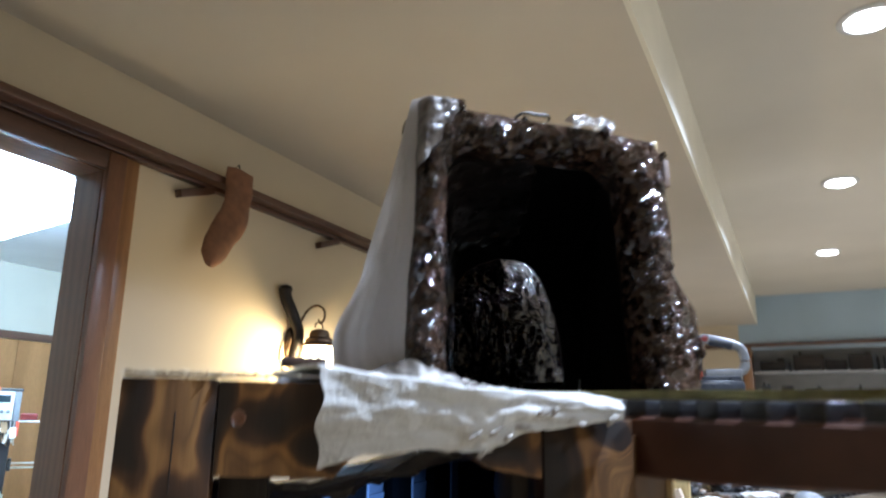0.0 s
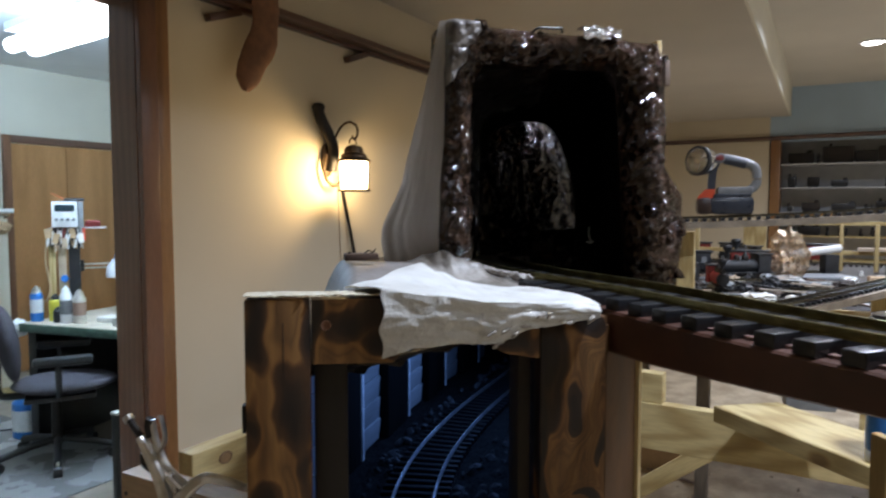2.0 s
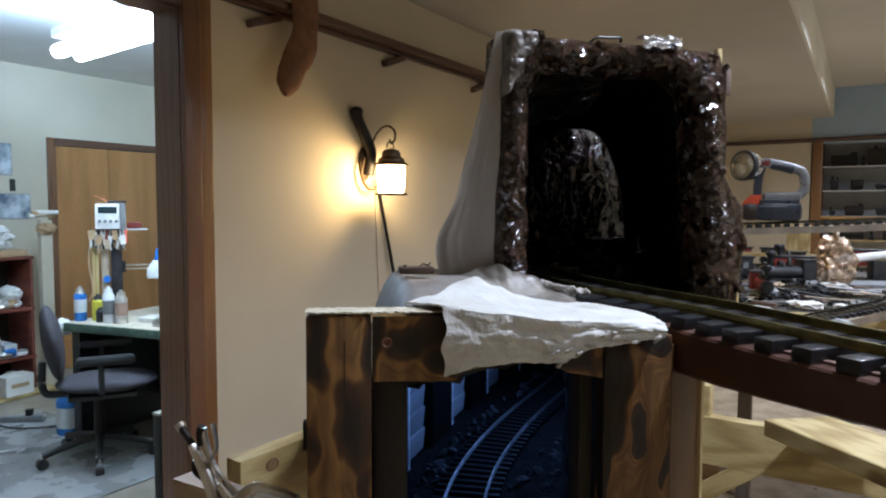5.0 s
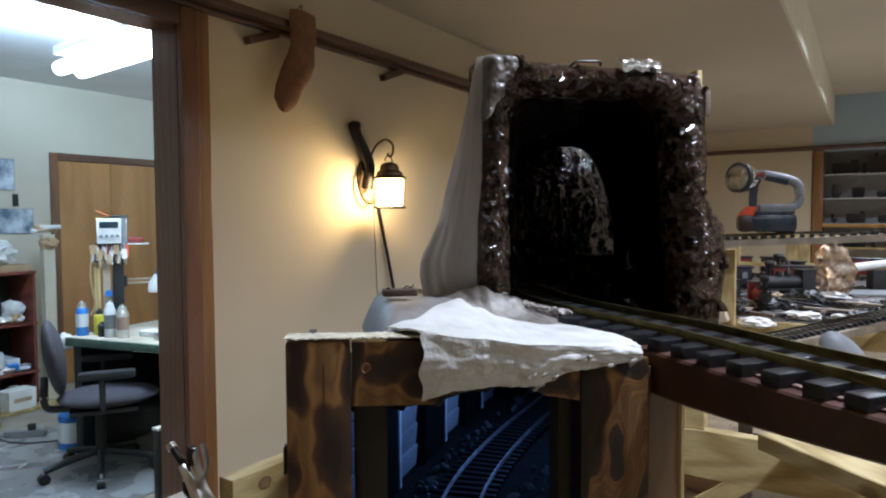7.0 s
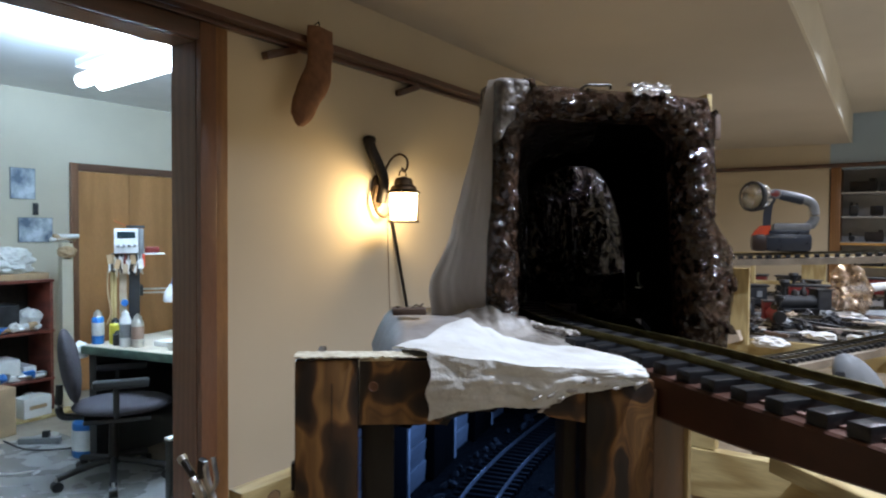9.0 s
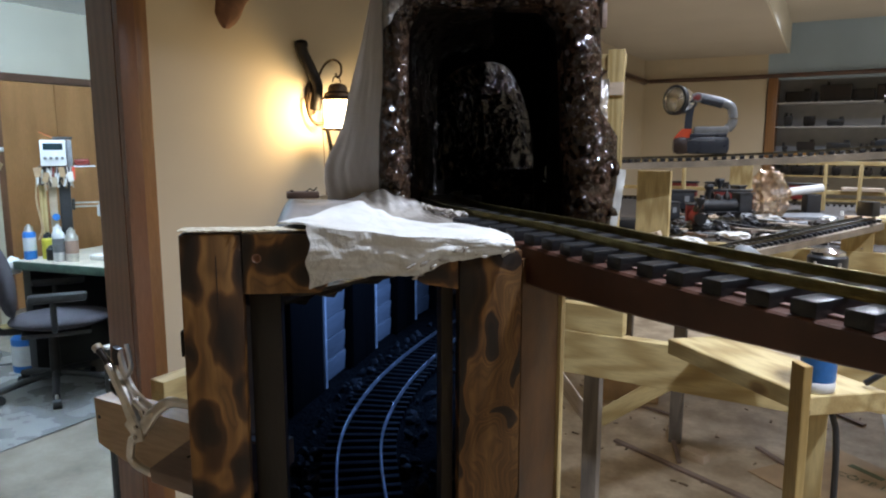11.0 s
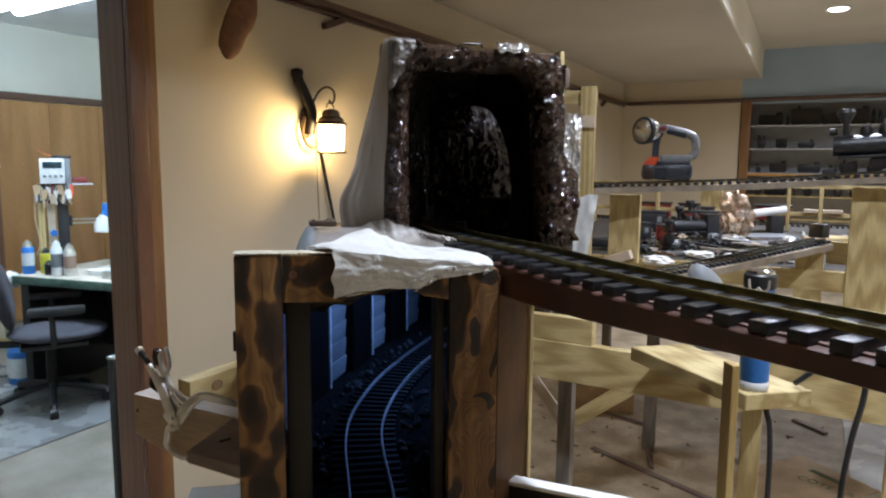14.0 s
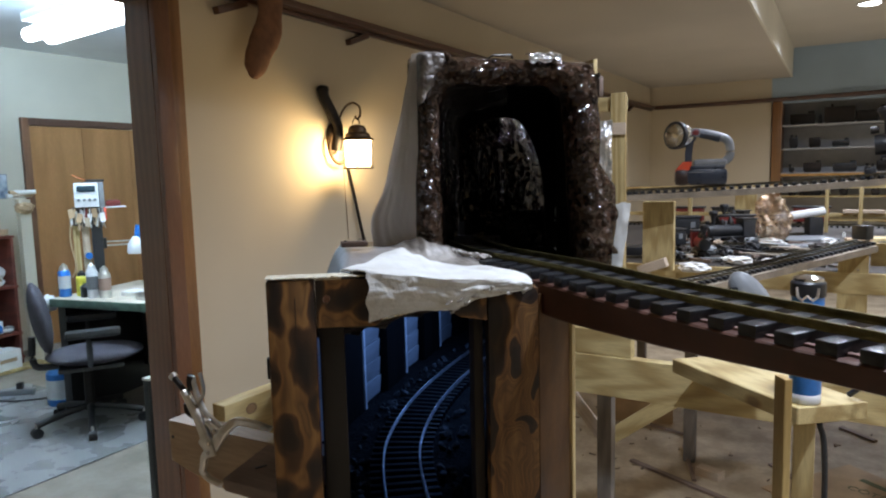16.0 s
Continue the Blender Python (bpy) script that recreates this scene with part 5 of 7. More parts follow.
solo("nail", cyl(nb(), (-0.520, 0.410, 1.0385), (-0.503, 0.4165, 1.0440), 0.0016, 0.0016, 8), BLACKMETAL, "small dark nail lying on the offcut", "nail")

part("knot", lathe(nb(), [(0.0005, 0.0012), (0.0075, 0.0010), (0.0082, 0.0002)], 18), mat("knot_brown", (0.26, 0.15, 0.065), 0.75), kn, "brown knot", pose(-0.232, -0.0172, 0.036, 90, 0, 0) @ Matrix.Diagonal((1.3, 1, 1, 1)))
part("knot_ring", lathe(nb(), [(0.0082, 0.0004), (0.0098, 0.0012), (0.0108, 0.0002)], 18, None, False), mat("knot_rim", (0.17, 0.095, 0.042), 0.75), kn, "dark ring round the knot", pose(-0.232, -0.0172, 0.036, 90, 0, 0) @ Matrix.Diagonal((1.3, 1, 1, 1)))

clamp = thing("locking_clamp", "nickel locking pliers clamp gripping the pale board", "clamp", pose(-0.640, 0.426, 1.050))


def bar_path(pts, w, t, taper=None):
    """A flat forged bar along a bent line, w wide and t thick, rounded; taper gives the widths at both ends."""
    bm = nb()
    line = smooth_path(pts, 8)
    rings = []
    for i, p in enumerate(line):
        p = Vector(p)
        d = (Vector(line[min(i + 1, len(line) - 1)]) - Vector(line[max(i - 1, 0)])).normalized()
        n = d.cross(Vector((0, 1, 0))).normalized()
        k = i / (len(line) - 1)
        ww = w if taper is None else taper[0] + (taper[1] - taper[0]) * k
        rings.append([bm.verts.new(p + n * (ww / 2 * a) + Vector((0, t / 2 * b, 0))) for a, b in ((-1, -0.5), (-0.6, -1), (0.6, -1), (1, -0.5), (1, 0.5), (0.6, 1), (-0.6, 1), (-1, 0.5))])
    for a, b in zip(rings, rings[1:]):
        for q in range(8):
            bm.faces.new((a[q], a[(q + 1) % 8], b[(q + 1) % 8], b[q]))
    bm.faces.new(rings[0])
    bm.faces.new(rings[-1])
    bmesh.ops.recalc_face_normals(bm, faces=bm.faces)
    return bm


part("fixed_handle", bar_path([(-0.050, 0, 0.084), (-0.036, 0, 0.064), (-0.020, 0, 0.040), (-0.006, 0, 0.012), (0.006, 0, -0.014)], 0.016, 0.013, (0.011, 0.024)), STEEL, clamp, "pressed steel handle")
part("adjusting_screw", cyl(nb(), (-0.074, 0, 0.104), (-0.048, 0, 0.082), 0.0052, 0.0050, 14), BLACKMETAL, clamp, "dark adjusting screw")
part("screw_end", cyl(nb(), (-0.078, 0, 0.107), (-0.072, 0, 0.102), 0.0068, 0.0068, 14), STEEL, clamp)
part("spring", tube(nb(), smooth_path([(-0.052, 0.004, 0.060), (-0.050, 0.004, 0.046), (-0.036, 0.004, 0.040)], 8), 0.0050, 10), BLACKMETAL, clamp, "dark spring under the handle")
part("lever", bar_path([(-0.036, 0.006, 0.108), (-0.034, 0.006, 0.094), (-0.024, 0.006, 0.070), (-0.010, 0.006, 0.050), (0.006, 0.006, 0.040), (0.026, 0.006, 0.030)], 0.010, 0.008), STEEL, clamp, "closing lever")
part("lever_grip", bar_path([(-0.037, 0.005, 0.109), (-0.040, 0.005, 0.098), (-0.037, 0.005, 0.084)], 0.013, 0.010), BLACKMETAL, clamp, "dark lever end")
part("release_lever", bar_path([(-0.013, 0.002, 0.118), (-0.006, 0.002, 0.092), (-0.010, 0.002, 0.078), (-0.020, 0.002, 0.068)], 0.0045, 0.006), STEEL, clamp, "thin release lever")
part("link", bar_path([(0.004, -0.004, 0.040), (0.016, -0.004, 0.032), (0.026, -0.004, 0.026)], 0.009, 0.006), STEEL, clamp)
part("upper_jaw", bar_path([(0.010, 0, -0.004), (0.026, 0.002, 0.016), (0.040, 0.006, 0.032), (0.056, 0.014, 0.042), (0.078, 0.030, 0.036), (0.096, 0.044, 0.026)], 0.013, 0.010, (0.020, 0.010)), STEEL, clamp, "forged upper jaw")
part("lower_jaw", bar_path([(0.004, -0.004, -0.014), (-0.008, -0.003, -0.022), (-0.014, -0.002, -0.040), (-0.020, 0.002, -0.052), (-0.012, 0.006, -0.064), (0.012, 0.010, -0.072)], 0.012, 0.009, (0.014, 0.010)), STEEL, clamp, "forged lower jaw")
part("pivot_plate", bar_path([(-0.010, -0.005, 0.010), (0.004, -0.005, -0.002), (0.010, -0.005, -0.018)], 0.024, 0.006), STEEL, clamp)
for rx, ry, rz in ((0.005, 0.002, 0.042), (0.024, -0.007, 0.028), (0.010, -0.008, 0.004), (0.007, -0.008, -0.011)):
    part("rivet", lathe(nb(), [(0.0040, 0), (0.0036, 0.0022), (0.001, 0.0034)], 12), CHROME, clamp, "", pose(rx, ry, rz, 90, 0, 0))

# pine bench behind
bench = thing("pine_bench", "knotty pine bench frame with legs, rail and diagonal braces", "bench", pose(0, 1.5, 0))
table_legs = thing("table_legs", "weathered dark legs standing under the rear train yard", "table legs", pose(0, 3.2, 0))
trestle = thing("pine_trestle", "wide pine rail on two legs behind the bench", "trestle", pose(0.9, 1.85, 0))
board("rail", (-0.576, 1.428, 0.945), (0.205, 1.390, 0.945), 0.034, 0.1055, PINE_X, "pine bench rail with flowing grain", parent=bench)
board("block", (-0.378, 1.424, 1.032), (-0.200, 1.416, 1.032), 0.034, 0.067, PINE_X, "short pine block standing on the bench rail", parent=bench)
pa, pb, pc, pd = Vector((-0.083, 1.318, 0)), Vector((0.193, 1.072, 0)), Vector((0.308, 1.165, 0)), Vector((0.032, 1.411, 0))
bm = nb()
lo = [bm.verts.new(p + Vector((0, 0, 0.999))) for p in (pa, pb, pc, pd)]
up_ = [bm.verts.new(p + Vector((0, 0, 1.033))) for p in (pa, pb, pc, pd)]
bm.faces.new(lo)
bm.faces.new(up_)
for i in range(4):
    bm.faces.new((lo[i], lo[(i + 1) % 4], up_[(i + 1) % 4], up_[i]))
bm.transform(pose(0, 0, 0, 0, 0, 39.7) )
bmesh.ops.bevel(bm, geom=list(bm.edges), offset=0.002, segments=1, affect="EDGES")
solo("bench_plank", bm, PINE_X, "short wide pine plank lying across the bench rail", "board", pose(0, 0, 0, 0, 0, -39.7), "lumber", smooth=None)
board("leg", (0.186, 0.846, 0.0), (0.180, 0.846, 1.153), 0.029, 0.013, wood("amber_pine", (0.56, 0.41, 0.16), (0.36, 0.235, 0.075), "x", 7, 0.55, 0.0, 1.0, 3.2), "pine upright with a knot nailed to the plank", "bench leg", 35, parent=bench)
part("knot", lathe(nb(), [(0.0005, 0.0012), (0.0060, 0.0010), (0.0070, 0.0002)], 16), mat("upright_knot", (0.16, 0.085, 0.04), 0.75), bench, "dark brown knot", bench.matrix_world.inverted() @ pose(0.189, 0.8375, 1.087, 90, 0, 23) @ Matrix.Diagonal((0.8, 1.2, 1, 1)))
board("leg", (0.200, 1.118, 0.0), (0.204, 1.118, 0.998), 0.030, 0.037, PINE_X, "pale pine leg under the plank", "bench leg", 0, parent=bench)
board("leg", (-0.295, 1.504, 0.0), (-0.295, 1.504, 0.985), 0.040, 0.040, GREYLEG, "weathered dark bench leg", "bench leg", parent=bench)
board("leg", (-0.365, 3.20, 0.0), (-0.365, 3.20, 1.07), 0.055, 0.055, GREYLEG, "weathered dark bench leg", "bench leg", parent=table_legs)
board("leg", (0.85, 3.20, 0.0), (0.85, 3.20, 1.07), 0.055, 0.055, GREYLEG, "weathered dark bench leg", "bench leg", parent=table_legs)
board("leg", (-0.9, 4.40, 0.0), (-0.9, 4.40, 1.07), 0.055, 0.055, GREYLEG, "weathered dark bench leg", "bench leg", parent=table_legs)
board("brace", (-0.286, 1.546, 0.73), (-0.082, 1.504, 0.896), 0.018, 0.042, PINE_X, "short diagonal pine brace", "brace", parent=bench)
board("brace", (-0.4425, 1.5225, 0.891), (-0.3095, 1.5605, 0.701), 0.014, 0.034, PALE_X, "short diagonal pine brace", "brace", parent=bench)
board("rail", (0.20, 1.86, 0.845), (1.6, 1.80, 0.845), 0.036, 0.16, PINE_X, "wide pine rail carrying the rear deck", "board", parent=trestle)
board("leg", (0.55, 1.88, 0.0), (0.55, 1.88, 0.92), 0.04, 0.06, PINE_X, "pine leg behind the wide rail", "bench leg", parent=trestle)
board("leg", (1.45, 1.84, 0.0), (1.45, 1.84, 0.92), 0.04, 0.06, PINE_X, "pine leg behind the wide rail", "bench leg", parent=trestle)

# clutter on the plank: blue spray bottle, grey scanner-like handset
bottle = thing("blue_bottle", "blue and black utility bottle with a white foot on the plank", "bottle", pose(0.202, 1.118, 1.034) @ Matrix.Scale(0.90, 4))
part("body", lathe(nb(), [(0.030, 0.020), (0.031, 0.024), (0.031, 0.222), (0.028, 0.226)], 24), BLUEPL, bottle, "blue body")
part("foot", lathe(nb(), [(0.029, 0.0), (0.031, 0.004), (0.031, 0.018), (0.030, 0.020)], 24), WHITEPL, bottle, "white foot")
collar = part("collar", lathe(nb(), [(0.033, 0.226), (0.034, 0.229), (0.034, 0.254), (0.030, 0.258)], 24), BLACKPL, bottle, "black collar")
part("rib", slab((-0.011, -0.036, 0.120), (0.009, -0.027, 0.216), 0.003), BLACKPL, bottle, "black clip")
part("bail", tube(nb(), [(-0.020, -0.035, 0.248), (-0.018, -0.039, 0.230), (-0.010, -0.041, 0.222), (0.0, -0.041, 0.232), (0.010, -0.041, 0.222), (0.018, -0.039, 0.230), (0.020, -0.035, 0.248)], 0.0028, 6), STEEL, collar, "wire bail")
part("cap", lathe(nb(), [(0.030, 0.258), (0.030, 0.264), (0.020, 0.268), (0.004, 0.270)], 20), CHROME, bottle, "shiny crumpled top")
hand = thing("grey_handset", "rounded grey plastic tool lying on the bench behind the track", "tool", pose(0.068, 1.52, 1.0, 0, 0, 10))
bm = nb()
bmesh.ops.create_uvsphere(bm, u_segments=20, v_segments=12, radius=1, matrix=Matrix.Translation((0, 0, 0.145)) @ pose(0, 0, 0, 0, -32, 0) @ Matrix.Diagonal((0.042, 0.030, 0.085, 1)))
part("shell", bm, GREYPL, hand)
part("button", slab((-0.055, -0.032, 0.155), (-0.035, -0.020, 0.185), 0.004), BLACKPL, hand)
part("stand", slab((-0.03, -0.03, 0), (0.07, 0.03, 0.085), 0.006), GREYPL, hand)

# hanging leads
for pts, lab in (([(0.228, 1.12, 0.998), (0.240, 1.12, 0.91), (0.250, 1.13, 0.5), (0.31, 1.2, 0.2), (0.52, 1.4, 0.012)], "black lead hanging from the bench plank"),
                 ([(0.275, 1.17, 1.040), (0.335, 1.15, 1.098), (0.385, 1.125, 1.095), (0.391, 1.12, 1.050), (0.375, 1.12, 0.945), (0.366, 1.12, 0.80), (0.37, 1.14, 0.40), (0.45, 1.25, 0.012)], "black lead hanging over the end of the plank")):
    solo("cable", tube(nb(), smooth_path(pts, 10), 0.0055, 8), BLACKPL, lab, "cable")

# rear deck with the yard
deck = thing("rear_deck", "grey-brown plywood deck of the rear train yard", "train table", pose(0, 3.4, 1.07))
part("deck_top", slab((-1.15, -0.85, 0.0), (1.5, 1.25, 0.018), 0.002), mat("dark_yard_board", (0.07, 0.056, 0.043), 0.75, var=0.25, scale=14, bump=0.3, bscale=90), deck)
part("front_edge", slab((-1.15, -0.872, -0.06), (1.5, -0.852, 0.016), 0.002), PINE_X, deck, "pine front edge")
DZ = 1.088
MID = [(-0.40, 1.52, 1.085), (-0.27, 1.80, 1.105), (-0.10, 2.04, 1.125), (0.12, 2.32, 1.16), (0.33, 2.60, 1.195)]
bm = nb()
sweep(bm, even_path([(x, y, z - 0.012) for x, y, z in MID], 0.05), [(-0.055, -0.022), (0.055, -0.022), (0.055, 0.0), (-0.055, 0.0)])
solo("ramp_board", bm, GREYBOARD, "weathered grey-brown board under the ramp track", "board", smooth=30)
track("ramp_track", "dark garden-scale track climbing on a ramp board", MID, 0.045, (0.085, 0.012, 0.010), 0.024, 0.008, RAILDARK, TIEM)
HIGH = [(-0.55, 1.95, 1.386), (-0.47, 2.20, 1.392), (-0.20, 2.30, 1.402), (0.10, 2.33, 1.418), (0.45, 2.36, 1.445), (0.85, 2.30, 1.475), (1.2, 2.1, 1.50)]
bm = nb()
sweep(bm, even_path([(x, y, z - 0.011) for x, y, z in HIGH], 0.05), [(-0.05, -0.021), (0.05, -0.021), (0.05, 0.0), (-0.05, 0.0)])
solo("high_board", bm, GREYBOARD, "narrow tan board carrying the high track", "board", smooth=30)
track("high_track", "garden-scale track with dark ties on the high board", HIGH, 0.045, (0.088, 0.0135, 0.010), 0.028, 0.008, RAILDARK, TIEM)
board("support_block", (-0.345, 2.36, 1.09), (-0.345, 2.36, 1.352), 0.115, 0.032, PINE_X, "upright pine block under the high track", "support", 90)
board("support_block", (-0.26, 4.40, 1.088), (-0.26, 4.40, 1.36), 0.125, 0.036, PINE_X, "upright pine block at the back of the yard", "support", 90)
board("support_post", (0.475, 2.40, 0.86), (0.475, 2.40, 1.398), 0.125, 0.036, PINE_X, "wide upright pine post under the high track", "support", 90)
board("support_post", (0.30, 2.55, 0.86), (0.30, 2.55, 1.16), 0.095, 0.036, PINE_X, "stained pine post under the ramp track", "support", 90)
board("cross_board", (0.36, 2.75, 1.02), (1.4, 2.75, 1.02), 0.02, 0.09, PINE_X, "pine facing board of the yard")
board("cross_board", (0.36, 2.75, 1.13), (1.4, 2.75, 1.13), 0.02, 0.09, PINE_X, "pine facing board of the yard")
board("wedge_block", (-0.405, 2.31, 1.092), (-0.305, 2.31, 1.128), 0.05, 0.034, PALE_X, "pale pine wedge beside the ramp track", "wood block")
solo("end_block", slab((-0.028, -0.02, 0), (0.028, 0.02, 0.05), 0.003), BLACKPL, "small dark buffer block at the end of the ramp", "buffer", pose(0.325, 2.56, 1.206, 0, 0, -36))

# back frame of the hill: sticks, foil and plaster
backp = thing("rear_portal", "unfinished pine rear portal with foil and plaster cloth", "tunnel portal", pose(-0.40, 1.86, 1.36))
part("upright", slab((0.015, -0.012, 0.0), (0.062, 0.008, 0.355), 0.002), PINE_Z, backp)
part("upright", slab((-0.245, -0.012, 0.0), (-0.20, 0.008, 0.355), 0.002), PINE_Z, backp)
part("cross_bar", slab((-0.245, 0.009, 0.30), (0.06, 0.025, 0.345), 0.002), PINE_X, backp)
part("label_strip", slab((-0.06, -0.022, 0.225), (0.065, -0.013, 0.262), 0.002), PALE_X, backp, "pale strip with dark stencil marks")
for k, (a, b) in enumerate(((-0.022, 0.010), (-0.004, 0.006), (0.006, 0.004))):
    part("stencil_mark", slab((a, -0.0232, 0.235), (a + b, -0.0222, 0.255)), BLACKPL, backp, "dark stencil bar")
bm = nb()
grid(bm, 24, 34, lambda u, v: Vector((-0.10 + 0.125 * u, -0.03 + 0.02 * noise.noise(Vector((u * 4, v * 5, 2))) + 0.010 * noise.noise(Vector((u * 13, v * 15, 7))), 0.27 - 0.25 * v)))
thicken(bm, 0.001)
part("foil_sheet", bm, FOIL, backp, "crinkled aluminium foil", smooth=18)
bm = nb()
grid(bm, 24, 24, lambda u, v: Vector((-0.12 + 0.205 * u - 0.025 * v * u, -0.03 - 0.03 * v + 0.012 * noise.noise(Vector((u * 7, v * 5, 3))), 0.01 - 0.25 * v + 0.01 * noise.noise(Vector((u * 5, 1, 2))))))
thicken(bm, 0.003)
part("plaster_skirt", bm, PLASTERW, backp, "white plaster cloth skirt", smooth=45)
for px in (-0.222, 0.038):
    part("stud", slab((px - 0.02, -0.008, -0.362), (px + 0.02, 0.024, -0.001), 0.002), PINE_Z, backp)

# torch
TORCHGREY = mat("slate_grey_case", (0.20, 0.205, 0.21), 0.35, var=0.1, scale=30)
TORCHDARK = mat("dark_blue_grey_case", (0.030, 0.036, 0.050), 0.3, var=0.1, scale=30)
torch = thing("hand_torch", "grey rechargeable hand torch with chrome lamp head on the high track", "flashlight", pose(-0.185, 2.30, 1.413, 0, 0, 12))
bm = nb()
box(bm, (-0.050, -0.045, 0.0), (0.085, 0.045, 0.060), None, 0.018)
part("battery_base", bm, TORCHDARK, torch, "dark blue-grey battery case")
bm = nb()
box(bm, (-0.092, -0.042, 0.0), (-0.040, 0.042, 0.058), None, 0.017)
# Orange shell coloured dark brown for the shadow on it.
part("front_foot", bm, mat("shadowed_orange_shell", (0.040, 0.024, 0.020), 0.4, var=0.15, scale=40), torch, "orange front of the base, darkened for its shadow")
part("base_seam", slab((-0.045, -0.0465, 0.045), (0.040, -0.044, 0.0475), 0.001), TORCHGREY, torch)
bm = nb()
box(bm, (-0.028, -0.036, 0.066), (0.082, 0.036, 0.092), None, 0.010)
part("upper_case", bm, TORCHGREY, torch, "lighter grey upper case")
part("case_band", slab((-0.040, -0.041, 0.057), (0.076, 0.041, 0.069), 0.004), TORCHDARK, torch)
bm = nb()
rings = []
for z, x0, x1, w in ((0.050, -0.090, -0.040, 0.034), (0.066, -0.080, -0.036, 0.030), (0.084, -0.064, -0.034, 0.022)):
    rings.append([bm.verts.new(q) for q in ((x0, -w, z), (x1, -w, z), (x1, w, z), (x0, w, z))])
for a, b in zip(rings, rings[1:]):
    for k in range(4):
        bm.faces.new((a[k], a[(k + 1) % 4], b[(k + 1) % 4], b[k]))
bm.faces.new(rings[-1])
part("front_panel", bm, mat("red_orange_shell", (0.55, 0.060, 0.010), 0.6, var=0.12, scale=40, spec=0.2), torch, "red-orange panel at the neck foot", smooth=40)
bm = nb()
sweep(bm, smooth_path([(-0.045, 0, 0.06), (-0.044, 0, 0.12), (-0.036, 0, 0.18)], 6), [(-0.016, -0.012), (0.016, -0.012), (0.016, 0.012), (-0.016, 0.012)], True, Vector((1, 0, 0)))
part("neck", bm, TORCHDARK, torch, "dark neck")
part("handle", tube(nb(), smooth_path([(-0.045, 0, 0.184), (-0.01, 0, 0.186), (0.030, 0, 0.178), (0.066, 0, 0.167), (0.086, 0, 0.154), (0.093, 0, 0.130), (0.092, 0, 0.100), (0.078, 0, 0.082)], 8), 0.0150, 12), TORCHGREY, torch, "arched handle")
part("grip_pad", tube(nb(), smooth_path([(-0.006, -0.002, 0.183), (0.030, -0.002, 0.174), (0.060, -0.002, 0.165)], 8), 0.0158, 12), TORCHDARK, torch, "dark grip")
part("switch_ring", lathe(nb(), [(0.0155, 0.0), (0.0155, 0.003), (0.012, 0.004)], 18), TORCHGREY, torch, "", pose(-0.02, -0.0165, 0.187, 90, 0, 0))
part("switch", lathe(nb(), [(0.010, 0.0), (0.010, 0.005), (0.007, 0.006)], 16), REDPL, torch, "red round switch", pose(-0.02, -0.017, 0.187, 90, 0, 0))
HEADM = Matrix.Translation((-0.070, -0.012, 0.176)) @ Vector((-0.66, -0.74, 0.06)).to_track_quat("Z", "Y").to_matrix().to_4x4()
rim = part("head_rim", lathe(nb(), [(0.020, -0.045), (0.034, -0.030), (0.044, -0.005), (0.048, 0.022), (0.047, 0.034), (0.043, 0.036), (0.041, 0.028)], 28, None, False), CHROME, torch, "chrome lamp head", HEADM)
part("bezel", lathe(nb(), [(0.0475, 0.020), (0.0495, 0.022), (0.0495, 0.036), (0.0425, 0.039), (0.0415, 0.034)], 28, None, False), BLACKPL, rim, "black front ring")
part("reflector", lathe(nb(), [(0.040, 0.026), (0.038, 0.012), (0.032, -0.004), (0.022, -0.016), (0.010, -0.022), (0.003, -0.022)], 28, None, False), TORCHLENS, rim, "silvered reflector")
part("head_back", lathe(nb(), [(0.008, -0.058), (0.024, -0.052), (0.030, -0.036), (0.030, -0.03)], 24), BLACKPL, rim, "black head back")

solo("figurine", lathe(nb(), [(0.012, 0), (0.013, 0.004), (0.006, 0.012), (0.009, 0.03), (0.004, 0.04), (0.005, 0.048), (0.001, 0.053)], 12), BLACKPL, "small dark chess-like ornament on the high board", "ornament", pose(-0.455, 2.22, 1.400))


